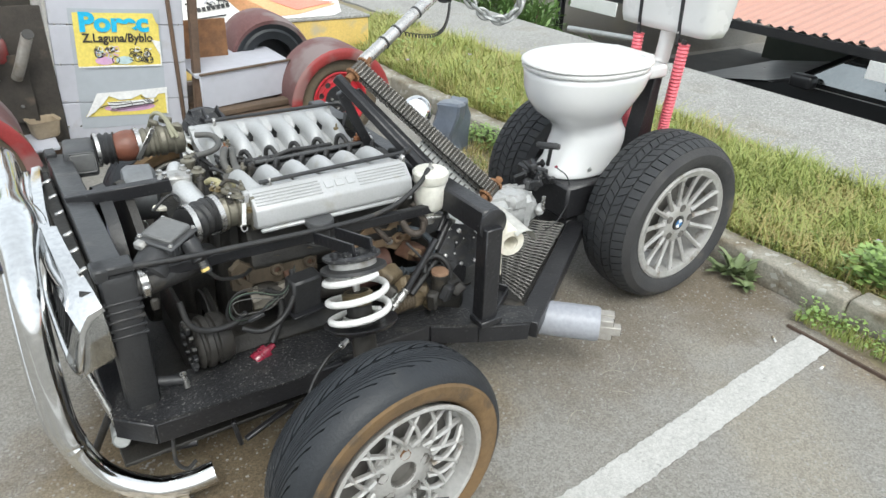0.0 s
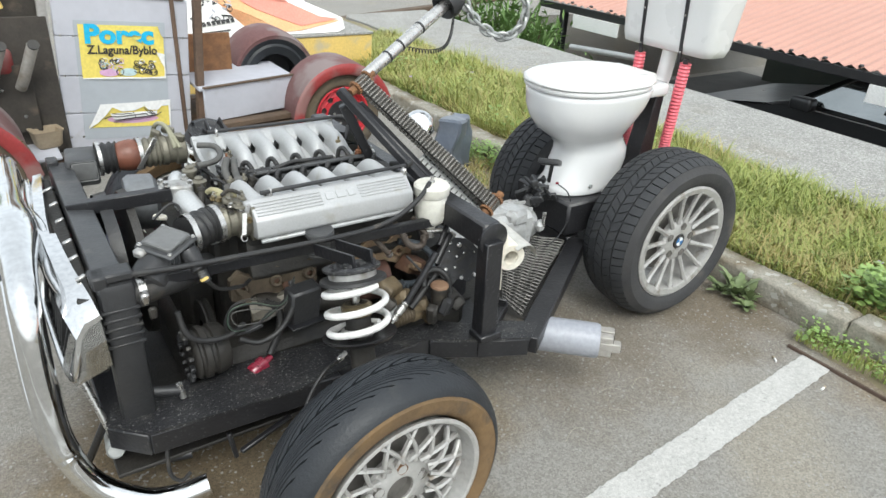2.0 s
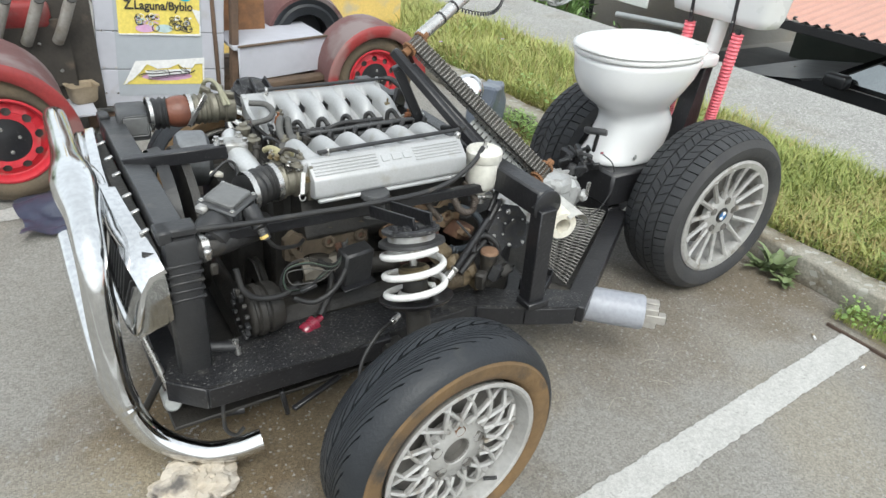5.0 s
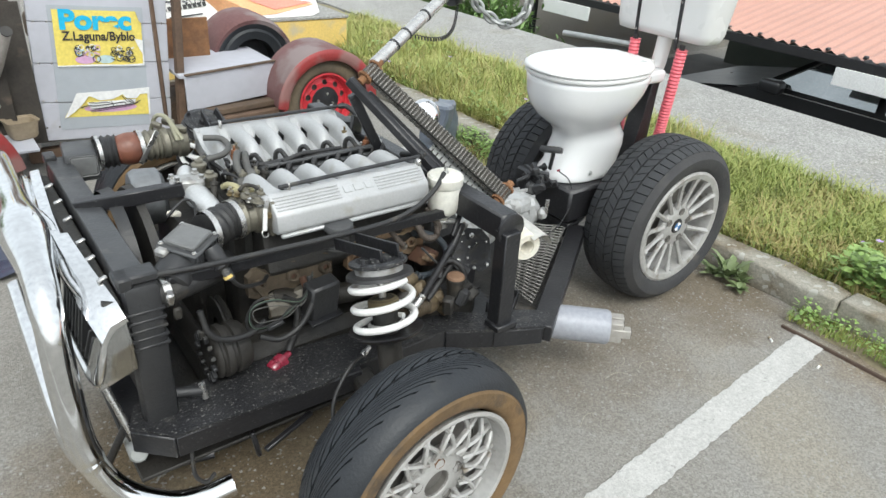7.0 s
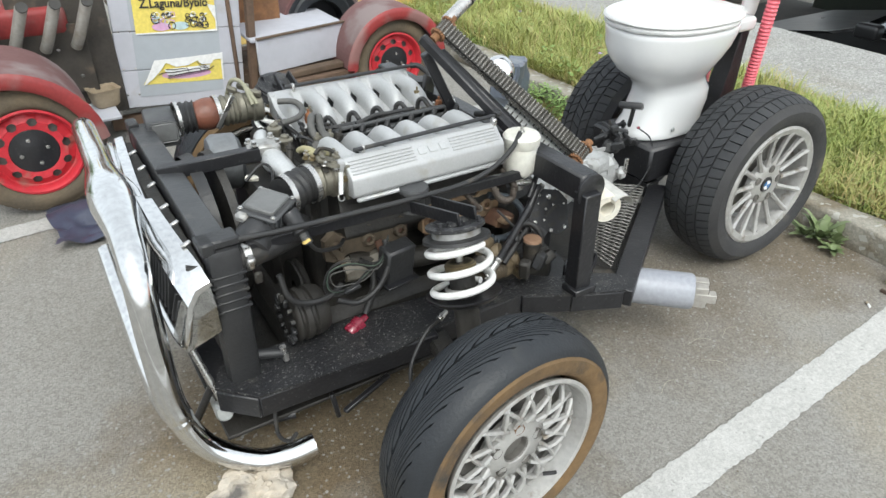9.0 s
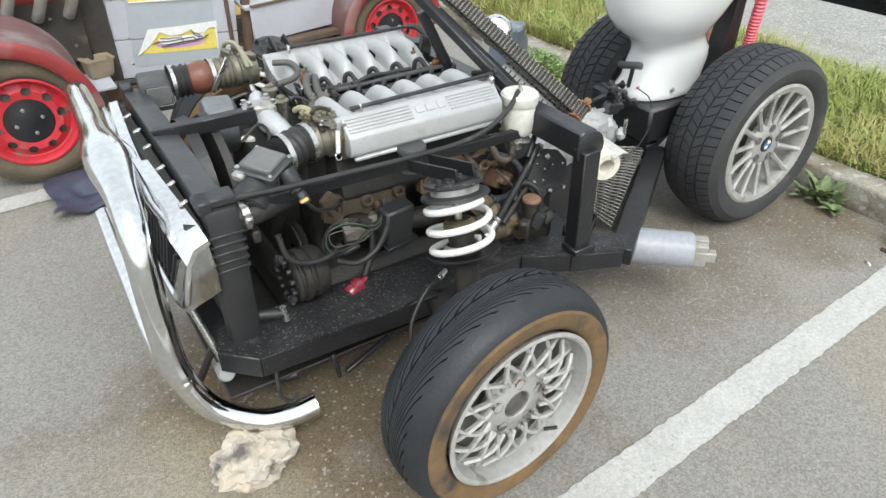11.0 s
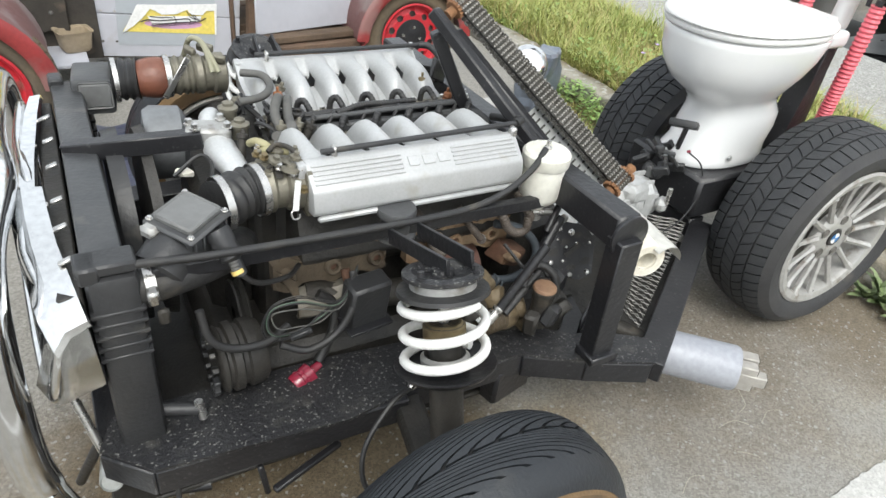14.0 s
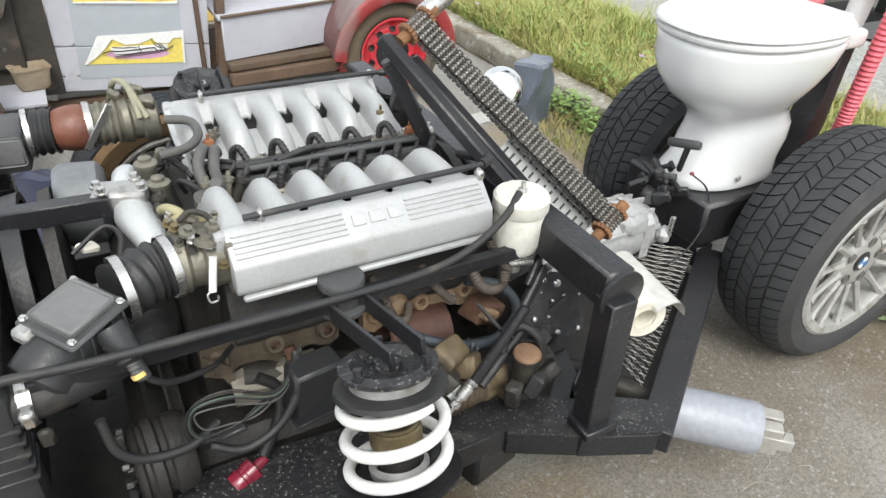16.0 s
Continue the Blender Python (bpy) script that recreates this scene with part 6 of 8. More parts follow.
part("control_box_flange", box((0.098, 0.058, 0.006), pose(0.040, 0.572, 0.392, 8, 0, 8), 0.001), M_BLACKPAINT, engine)
part("coil_pack", lathe([(0, 0), (0.036, 0), (0.038, 0.004), (0.038, 0.014), (0.03, 0.02), (0.03, 0.05), (0.04, 0.055), (0.04, 0.062), (0, 0.062)], along((0.100, 0.590, 0.638), (0.100, 0.590, 0.50)), 28), M_GREYPLASTIC, engine, "round grey rubber-topped mount")
part("oil_cap", lathe([(0, 0), (0.030, 0), (0.032, 0.006), (0.026, 0.01), (0.026, 0.03), (0.032, 0.034), (0.032, 0.044), (0, 0.046)], Matrix.Translation((0.462, 1.165, 0.642)), 28), M_BLACKPLASTIC, engine, "black oil filler cap")
# between the engine and the post: can, perforated plate, hoses and brackets
can = part("servo_can", lathe([(0, -0.10), (0.020, -0.10), (0.022, -0.05), (0.026, -0.012), (0.0265, -0.004), (0.024, 0.0)], Matrix.Translation((0.411, 0.480, 0.442)), 24), M_GRIMEALU, engine, "small black can under the side rail")
part("cap", lathe([(0.0262, -0.006), (0.0262, 0.0), (0.0235, 0.0035), (0.012, 0.005), (0.0, 0.0052)], Matrix.Translation((0.411, 0.480, 0.442)), 24), M_RUSTCAP, can, "rusty brown round cap")
part("can_strap", sweep(smooth_line([(0.380, 0.512, 0.43), (0.392, 0.525, 0.460), (0.425, 0.522, 0.468), (0.450, 0.500, 0.446), (0.455, 0.488, 0.40)], 6), 0.009, 10), M_RUBBER, engine)
part("can_bracket", jitter(box((0.035, 0.03, 0.05), pose(0.418, 0.450, 0.385, 10, 20, 20), 0.006), 0.004, 30), M_BLACKPLASTIC, engine)
part("can_bracket", jitter(box((0.03, 0.03, 0.06), pose(0.385, 0.47, 0.36, 0, -10, 40), 0.006), 0.004, 30), M_BLOCKDARK, engine)
o = Vector((0.470, 0.590, 0.458))
eu, ev = (Vector((0.585, 0.545, 0.462)) - o).normalized(), Vector((0.10, 0.42, 0.90)).normalized()
ev = (ev - eu * ev.dot(eu)).normalized()
en = eu.cross(ev).normalized()
def on_plate(u, v, h=0.0):
    return o + eu * u + ev * v + en * h
def plate_piece(outline, t0, t1):
    bm = bmesh.new()
    one, two = [bm.verts.new(on_plate(u, v, t0)) for u, v in outline], [bm.verts.new(on_plate(u, v, t1)) for u, v in outline]
    bm.faces.new(one[::-1]), bm.faces.new(two)
    for k in range(len(outline)):
        j = (k + 1) % len(outline)
        bm.faces.new((one[k], one[j], two[j], two[k]))
    return bm
plate = part("perforated_plate", plate_piece([(0.0, -0.03), (0.02, -0.055), (0.095, -0.075), (0.125, -0.06), (0.128, 0.02), (0.105, 0.052), (0.06, 0.060), (0.02, 0.035)], -0.002, 0.002), M_BLACKPAINT, engine, "black perforated plate with bright rivets")
for u, v, a, b in ((0.030, -0.010, 0.013, 0.009), (0.058, 0.014, 0.012, 0.008), (0.108, -0.030, 0.012, 0.009), (0.075, -0.045, 0.012, 0.007), (0.088, 0.030, 0.010, 0.007)):
    part("hole", plate_piece([(u + a * math.cos(t) + 0.3 * b * math.sin(t), v + b * math.sin(t)) for t in (2 * math.pi * q / 16 for q in range(16))], 0.0022, 0.0028), M_BLOCKDARK, plate)
part("cover_strip", plate_piece([(0.062, -0.022), (0.096, 0.006), (0.090, 0.014), (0.056, -0.014)], 0.002, 0.006), M_BLOCKDARK, plate)
for u, v, r in ((0.045, 0.044, 0.0065), (0.072, 0.036, 0.008), (0.026, -0.034, 0.0065), (0.054, -0.030, 0.0035), (0.072, -0.062, 0.006), (0.112, -0.056, 0.0065), (0.084, 0.012, 0.0035), (0.062, 0.002, 0.0035), (0.116, 0.012, 0.003), (0.040, 0.020, 0.003)):
    part("rivet", lathe([(0, 0), (r, 0), (r, 0.002), (r * 0.7, 0.0045), (0, 0.0055)], along(on_plate(u, v, 0.002), on_plate(u, v, 0.05)), 10), M_STEEL, plate)
part("loose_clip", jitter(box((0.03, 0.014, 0.018), pose(0.530, 0.600, 0.520, 20, 30, 30), 0.004), 0.006, 50), M_ALU, engine)
part("fuel_line", bar((0.470, 0.580, 0.508), (0.520, 0.610, 0.560), 0.008, 12), M_BLACKPAINT, engine)
part("clutch_cover", jitter(box((0.20, 0.12, 0.26), pose(0.50, 0.72, 0.36, 0, 0, 10), 0.03), 0.006, 12), M_BLOCKDARK, engine)
part("lower_cover", jitter(box((0.24, 0.13, 0.12), pose(0.42, 0.585, 0.30, 0, 0, -8), 0.02), 0.008, 14), M_BLOCKDARK, engine)
part("breather_loop", sweep(smooth_line([(0.215, 0.60, 0.470), (0.260, 0.568, 0.458), (0.302, 0.562, 0.438), (0.346, 0.560, 0.422), (0.390, 0.560, 0.418), (0.428, 0.565, 0.432), (0.447, 0.572, 0.458), (0.440, 0.585, 0.490), (0.405, 0.600, 0.520), (0.350, 0.612, 0.535)], 8), 0.0095, 12), M_BLUEHOSE, engine, "dusty blue-grey hose looping below the manifold")
part("hose_tie", box((0.007, 0.024, 0.026), pose(0.336, 0.558, 0.424, 0, 15, 0), 0.003), M_BLUEHOSE, engine, "pale blue tie")
part("hose_tie", box((0.006, 0.008, 0.026), pose(0.346, 0.548, 0.413, 0, 10, 0), 0.002), M_BLUEHOSE, engine)
part("manifold_shell", lathe([(0.054, 0.0), (0.058, 0.004), (0.060, 0.07), (0.058, 0.125), (0.053, 0.125), (0.052, 0.0)], along((0.205, 0.662, 0.408), (0.330, 0.655, 0.400)), 36, closed=True), M_REDSHELL, engine, "dark rust-red manifold shell")
part("shell_seam", beam((0.21, 0.606, 0.425), (0.33, 0.600, 0.417), 0.004, 0.006, 0.001), M_DARKRUST, engine)
part("rear_casting", jitter(box((0.07, 0.05, 0.05), pose(0.405, 0.625, 0.440, 10, 20, 15), 0.010, seg=2), 0.008, 25), M_DARKRUST, engine)
part("rear_casting", jitter(box((0.03, 0.03, 0.024), pose(0.395, 0.592, 0.452, 10, 30, 15), 0.006, seg=2), 0.005, 45), M_RUSTPLATE, engine)
for x, y, z, sx, sy, sz, a, m_ in ((0.285, 0.545, 0.435, 0.075, 0.05, 0.040, 25, M_OILTAN), (0.325, 0.540, 0.395, 0.045, 0.04, 0.045, -30, M_OILTAN), (0.262, 0.520, 0.395, 0.040, 0.035, 0.055, 40, M_GRIMEALU), (0.378, 0.535, 0.355, 0.060, 0.045, 0.040, -20, M_OILTAN),
                                      (0.410, 0.525, 0.320, 0.050, 0.05, 0.035, 15, M_OILTAN), (0.345, 0.56, 0.330, 0.09, 0.05, 0.04, 10, M_GRIMEALU), (0.470, 0.55, 0.36, 0.05, 0.03, 0.045, 33, M_BLOCKDARK), (0.475, 0.53, 0.41, 0.035, 0.03, 0.05, 70, M_BLACKPLASTIC), (0.50, 0.51, 0.34, 0.05, 0.03, 0.045, 50, M_BLOCKDARK)):
    part("bracket", jitter(box((sx, sy, sz), pose(x, y, z, a, a * 0.6, a * 1.3), 0.009, seg=2), 0.007, 28), m_, engine)
for k in range(0, 5, 3):
    part("cable", sweep(smooth_line([(0.36 + 0.03 * k, 0.58, 0.50 - 0.02 * k), (0.40 + 0.02 * k, 0.53, 0.45 - 0.01 * k), (0.46, 0.52 - 0.004 * k, 0.42 - 0.015 * k), (0.50, 0.54, 0.40)], 6), 0.004, 6), M_RUBBER, engine)

# gearbox
gearbox = thing("gearbox", (0.92, 0.84, 0.29), "ribbed grey alloy gearbox casing", "gearbox")
bm = loft([[(x, 0.83 + r * 1.0 * math.cos(t), 0.370 + dz + r * math.sin(t) * 0.95) for t in (2 * math.pi * q / 16 for q in range(16))]
           for x, r, dz in ((0.62, 0.13, 0.0), (0.70, 0.11, 0.0), (0.78, 0.09, 0.0), (0.90, 0.08, 0.0), (1.0, 0.075, -0.005), (1.04, 0.06, -0.01), (1.05, 0.04, -0.01))])
part("casing", bm, M_GEARBOX, gearbox)
for x in (0.80, 0.86, 0.92, 0.98):
    part("rib", jitter(box((0.010, 0.15, 0.135), Matrix.Translation((x, 0.83, 0.367)), 0.02), 0.004, 20), M_GEARBOX, gearbox)
part("casing_lug", jitter(box((0.09, 0.10, 0.06), pose(0.93, 0.80, 0.418, 0, 0, 10), 0.015), 0.006, 20), M_GEARBOX, gearbox)
part("casing_lug", jitter(box((0.05, 0.035, 0.04), pose(1.03, 0.75, 0.375, 0, 0, 30), 0.012), 0.005, 20), M_GEARBOX, gearbox)
for k in range(4):
    a = 0.5 + k * 0.55
    part("rib", beam((0.72, 0.83 - 0.095 * math.cos(a), 0.370 + 0.09 * math.sin(a)), (1.02, 0.83 - 0.078 * math.cos(a), 0.365 + 0.073 * math.sin(a)), 0.008, 0.014, 0.002), M_GEARBOX, gearbox)
part("selector_pin", bar((1.03, 0.735, 0.38), (1.03, 0.735, 0.435), 0.007, 10), M_STEEL, gearbox)

# radiator, hose and cross strut
rad = thing("radiator", (-0.40, YC, 0.28), "black radiator with plastic end tanks", "radiator")
part("core", box((0.035, 0.72, 0.36), Matrix.Translation((-0.40, 0.925, 0.465)), 0.003), M_BLOCKDARK, rad)
part("top_channel", prism([(-0.432, 0.652), (-0.430, 0.658), (-0.374, 0.656), (-0.371, 0.648), (-0.371, 0.60), (-0.432, 0.60)], "y", 0.555, 1.29, 0.002), M_CHANNEL, rad, "dusty black top channel")
for ya in (0.545, 1.30):
    part("end_tank", box((0.075, 0.06, 0.38), Matrix.Translation((-0.395, ya, 0.46)), 0.016, seg=2), M_BLACKPLASTIC, rad, "ribbed black end tank")
    for k in range(5):
        part("rib", box((0.079, 0.063, 0.008), Matrix.Translation((-0.395, ya, 0.585 - 0.022 * k)), 0.002), M_BLACKPLASTIC, rad)
part("corner_bracket", box((0.085, 0.05, 0.02), pose(-0.40, 0.548, 0.660, 0, 0, 0), 0.004), M_BLACKPLASTIC, rad)
part("corner_bracket", box((0.03, 0.05, 0.03), pose(-0.425, 0.545, 0.655, 0, 0, 0), 0.004), M_BLACKPLASTIC, rad)
part("corner_bracket", box((0.03, 0.05, 0.03), pose(-0.42, 1.295, 0.655, 0, 0, 0), 0.004), M_BLACKPLASTIC, rad)
part("upper_hose", sweep(smooth_line([(-0.39, 0.55, 0.60), (-0.33, 0.555, 0.60), (-0.26, 0.575, 0.60), (-0.20, 0.62, 0.585), (-0.17, 0.68, 0.56)], 8), 0.030, 20), M_RUBBER, rad, "thick black coolant hose", angle=60)
part("hose_clip", lathe([(0.032, 0), (0.035, 0), (0.035, 0.016), (0.032, 0.016)], along((-0.352, 0.553, 0.60), (-0.2, 0.555, 0.60)), 24, closed=True), M_STEEL, rad, "bright hose clip")
part("hose_clip", box((0.018, 0.022, 0.030), pose(-0.344, 0.518, 0.603, 15, 0, 0), 0.004), M_STEEL, rad)
part("hose_clip", box((0.018, 0.012, 0.03), pose(-0.333, 0.517, 0.560, 0, 0, 0), 0.004), M_GRIMEALU, rad)
part("cross_strut", beam((-0.43, 0.935, 0.652), (-0.19, 0.860, 0.684), 0.006, 0.034, 0.002), M_BLACKPAINT, rad, "flat black strut from radiator to engine")
part("cross_strut", beam((-0.43, 0.948, 0.667), (-0.19, 0.873, 0.699), 0.03, 0.005, 0.002), M_BLACKPAINT, rad)
part("drain_tap", bar((-0.36, 0.545, 0.33), (-0.30, 0.53, 0.32), 0.012, 12), M_BLACKPLASTIC, rad)
part("drain_tap", bar((-0.30, 0.53, 0.34), (-0.295, 0.525, 0.30), 0.008, 10), M_STEEL, rad)
part("fan_shroud", lathe([(0.20, 0), (0.205, 0.03), (0.19, 0.03)], along((-0.36, YC, 0.46), (-0.2, YC, 0.46)), 40), M_BLACKPLASTIC, rad)
part("fan_blade", beam((-0.33, 0.80, 0.52), (-0.33, 0.95, 0.46), 0.05, 0.004, 0.001, up=(1, 0, 0.3)), M_BLACKPLASTIC, rad)

part("condenser", box((0.035, 0.74, 0.19), Matrix.Translation((-0.455, 0.90, 0.525)), 0.003), M_BLOCKDARK, rad)

# chrome grille surrounds in front of the radiator
grille = thing("grille", (-0.47, 0.9, 0.42), "chrome double grille surround from an old car", "grille")
for ya, yb in ((0.505, 0.825), (0.845, 1.27)):
    near = yb < 1
    za = 0.575 if near else 0.632
    ring = [(-0.478 if near else -0.492, ya + 0.03, za), (-0.505, (ya + yb) / 2, 0.622), (-0.495, yb - 0.02, 0.622), (-0.51, yb, 0.57), (-0.525, yb - 0.03, 0.49), (-0.522, (ya + yb) / 2, 0.455), (-0.512, ya + 0.04, 0.435), (-0.495, ya + 0.012, 0.50)]
    part("surround", sweep(smooth_line(ring, 6, closed=True), 0.011, 12, closed=True, flat=(1.0, 1.6), side=(1, 0, 0)), M_CHROME, grille, angle=60)
    if near:
        stations = ((0.498, -0.490, 0.552, -0.438, 0.598), (0.53, -0.502, 0.588, -0.444, 0.620), (0.65, -0.516, 0.625, -0.460, 0.643), (0.74, -0.521, 0.636, -0.466, 0.648), (0.825, -0.522, 0.640, -0.470, 0.651))
    else:
        stations = ((0.845, -0.518, 0.628, -0.482, 0.642), (0.95, -0.515, 0.628, -0.478, 0.646), (1.15, -0.500, 0.626, -0.464, 0.648), (1.27, -0.486, 0.615, -0.455, 0.640))
    part("top_plate", loft([[(xf, y, zf), ((xf + xr) / 2 - 0.006, y, (zf + zr) / 2 + 0.010), (xr, y, zr), (xr + 0.004, y, zr - 0.010), ((xf + xr) / 2, y, (zf + zr) / 2 - 0.002), (xf + 0.004, y, zf - 0.012)] for y, xf, zf, xr, zr in stations]), M_CHROME, grille, angle=30)
    n = 9 if near else 12
    for k in range(n):
        y = ya + 0.05 + (yb - ya - 0.09) * k / (n - 1)
        part("bar", beam((-0.490, y, 0.575 if y > 0.6 else 0.535), (-0.510, y, 0.47), 0.006, 0.018, 0.002, up=(1, 0, 0)), M_BLACKPLASTIC, grille)
bm = bmesh.new()
corner = [bm.verts.new(p) for p in ((-0.440, 0.500, 0.597), (-0.436, 0.488, 0.540), (-0.433, 0.500, 0.465), (-0.509, 0.518, 0.422), (-0.528, 0.530, 0.470), (-0.500, 0.512, 0.560), (-0.478, 0.492, 0.520), (-0.486, 0.508, 0.452))]
for q in ((0, 1, 6, 5), (1, 2, 7, 6), (2, 3, 7), (3, 4, 7), (4, 5, 6, 7)):
    bm.faces.new([corner[k] for k in q])
bmesh.ops.solidify(bm, geom=bm.faces[:], thickness=0.004)
part("end_plate", bm, M_CHROME, grille, "faceted chrome end plate", angle=20)
for y in (0.60, 0.70, 0.79, 0.92, 1.03, 1.14):
    part("clip", box((0.022, 0.012, 0.006), pose(-0.452, y, 0.640, 0, -20, 0), 0.002), M_STEEL, grille)

# suspension strut, both sides
def strut(mirror=False):
    yy = (lambda y: 2 * YM - y) if mirror else (lambda y: y)
    ob = thing("suspension_strut", (0.08, yy(0.33), 0.30), "suspension strut with a white coil spring and black top mount", "suspension strut")
    top, base = Vector((0.083, yy(0.378), 0.648)), Vector((0.078, yy(0.322), 0.484))
    up = (top - base).normalized()
    m = along(base, top)
    coil = []
    turns = 2.75
    for k in range(150):
        t = k / 149
        a = t * turns * 2 * math.pi + (3.6 if not mirror else 2.0)
        coil.append(m @ Vector((math.cos(a) * 0.070, math.sin(a) * 0.070, 0.008 + 0.116 * max(0, (t - 0.10) / 0.90) ** 1.05)))
    part("coil_spring", sweep(coil, 0.0085, 12), M_WHITEPAINT, ob, "white painted coil spring", angle=60)
    part("lower_seat", lathe([(0.02, -0.014), (0.078, -0.010), (0.088, 0.000), (0.088, 0.004), (0.070, -0.004), (0.02, -0.006)], m, 40), M_BLACKPAINT, ob)
    part("damper_body", lathe([(0, -0.24), (0.030, -0.24), (0.030, 0.045), (0.034, 0.048), (0.034, 0.075), (0.026, 0.078), (0.010, 0.078), (0.010, 0.074)], m, 28), M_BLOCKDARK, ob)
    part("gland_nut", lathe([(0.0345, 0.048), (0.037, 0.050), (0.037, 0.072), (0.030, 0.078), (0.012, 0.078)], m, 24), M_BRASS, ob, "brass-coloured gland nut")
    part("spring_cup", lathe([(0.03, 0.0), (0.042, 0.004), (0.043, 0.014), (0.036, 0.02)], m, 28), M_ALU, ob)
    part("piston_rod", bar(base + up * 0.07, top, 0.009, 14), M_STEEL, ob)
    part("upper_seat", lathe([(0.04, 0.134), (0.071, 0.129), (0.079, 0.132), (0.077, 0.139), (0.05, 0.143)], m, 40), M_RUBBER, ob)
    part("bearing_ring", lathe([(0.0, 0.140), (0.054, 0.140), (0.056, 0.142), (0.056, 0.158), (0, 0.158)], m, 40), M_ALU, ob, "bright bearing ring")
    part("top_mount", lathe([(0, 0.158), (0.064, 0.158), (0.068, 0.161), (0.068, 0.167), (0.052, 0.170), (0.046, 0.166), (0.036, 0.160), (0.020, 0.160), (0.018, 0.172), (0, 0.174)], m, 40), M_SPECKLED, ob, "gritty black top mount")
    for a in (0.5, 2.4, 4.6):
        part("stud", bolt(m @ Vector((math.cos(a) * 0.056, math.sin(a) * 0.056, 0.168)), up, 0.006, 0.014), M_BLACKPAINT, ob)
    for p, q in (((0.064, yy(0.540), 0.612), (0.080, yy(0.355), 0.662)), ((0.123, yy(0.540), 0.612), (0.128, yy(0.360), 0.664))):
        part("mount_bar", beam(p, q, 0.007, 0.030, 0.001), M_BLACKPAINT, ob, "flat black mounting bar")
    return ob


strut()
strut(True)
sensor = thing("brake_hose", (0.05, 0.37, 0.36), "black brake hose with a bright end fitting", "hose")
part("hose", sweep(smooth_line([(0.055, 0.380, 0.385), (0.0, 0.36, 0.375), (-0.06, 0.33, 0.32), (-0.07, 0.30, 0.26), (-0.04, 0.27, 0.24)], 8), 0.005, 8), M_RUBBER, sensor)
part("fitting", lathe([(0, 0), (0.006, 0), (0.008, 0.004), (0.008, 0.016), (0.006, 0.02), (0.007, 0.03), (0, 0.03)], along((0.045, 0.377, 0.383), (0.075, 0.388, 0.392)), 12), M_STEEL, sensor)

# tie rod with bellows behind the strut
tie = thing("tie_rod", (0.2, 0.5, 0.38), "steering tie rod with a bright adjuster and brown bellows", "tie rod")
part("rod", bar((0.235, 0.478, 0.340), (0.315, 0.490, 0.410), 0.004, 8), M_STEEL, tie)
part("upper_rod", bar((0.300, 0.488, 0.398), (0.405, 0.496, 0.540), 0.0095, 12), M_BLACKPAINT, tie)
part("adjuster", lathe([(0, 0), (0.011, 0), (0.011, 0.012), (0.008, 0.014), (0.008, 0.02), (0.012, 0.022), (0.012, 0.045), (0.009, 0.048), (0.012, 0.052), (0.012, 0.058), (0, 0.058)], along((0.262, 0.481, 0.372), (0.305, 0.487, 0.411)), 10), M_STEEL, tie)
part("lock_nut", lathe([(0, 0), (0.009, 0), (0.009, 0.010), (0.006, 0.012), (0.006, 0.03), (0, 0.03)], along((0.262, 0.498, 0.378), (0.292, 0.502, 0.400)), 8), M_GREYPIPE, tie)
part("bellows", bellows([(0.262, 0.512, 0.346), (0.300, 0.514, 0.350), (0.340, 0.520, 0.348)], 0.027, 8, 0.2, 22), M_BROWNBOOT, tie, "ribbed brown rubber bellows")
part("boot_end", lathe([(0, 0), (0.027, 0), (0.029, 0.01), (0.026, 0.03), (0.016, 0.045), (0, 0.05)], along((0.340, 0.520, 0.348), (0.40, 0.530, 0.338)), 20), M_OILTAN, tie)

# brake fluid reservoir with its hose
cup = thing("reservoir", (0.465, 0.622, 0.56), "round milky plastic reservoir with a screw lid", "reservoir")
part("bowl", lathe([(0, -0.022), (0.014, -0.022), (0.017, -0.010), (0.030, 0.002), (0.041, 0.012), (0.0455, 0.026), (0.0465, 0.05), (0.0465, 0.098), (0.044, 0.102)], Matrix.Translation((0.464, 0.626, 0.562)), 36), M_MILKY, cup)
part("lid", lathe([(0.050, 0.094), (0.052, 0.098), (0.052, 0.120), (0.047, 0.126), (0.02, 0.129), (0.0, 0.128)], Matrix.Translation((0.464, 0.626, 0.562)), 36), M_MILKY, cup, "milky screw lid")
part("nipple", lathe([(0.009, 0), (0.009, 0.006), (0.005, 0.008), (0.005, 0.02), (0, 0.021)], Matrix.Translation((0.464, 0.626, 0.689)), 12), M_STEEL, cup)
part("outlet", bar((0.445, 0.618, 0.542), (0.495, 0.606, 0.540), 0.008, 10), M_STEEL, cup)
part("foot", bar((0.464, 0.626, 0.520), (0.464, 0.626, 0.543), 0.016, 16), M_ALU, cup)
part("breather_hose", sweep(smooth_line([(0.450, 0.616, 0.696), (0.40, 0.587, 0.670), (0.32, 0.565, 0.64), (0.22, 0.555, 0.625), (0.05, 0.545, 0.630), (-0.12, 0.535, 0.642), (-0.25, 0.53, 0.650), (-0.37, 0.53, 0.660)], 8), 0.0068, 10), M_RUBBER, cup, "long black hose from reservoir to radiator")
part("side_rail", beam((-0.34, 0.545, 0.625), (0.46, 0.600, 0.580), 0.02, 0.028, 0.003), M_BLACKPAINT, vehicle, "black side rail along the engine")

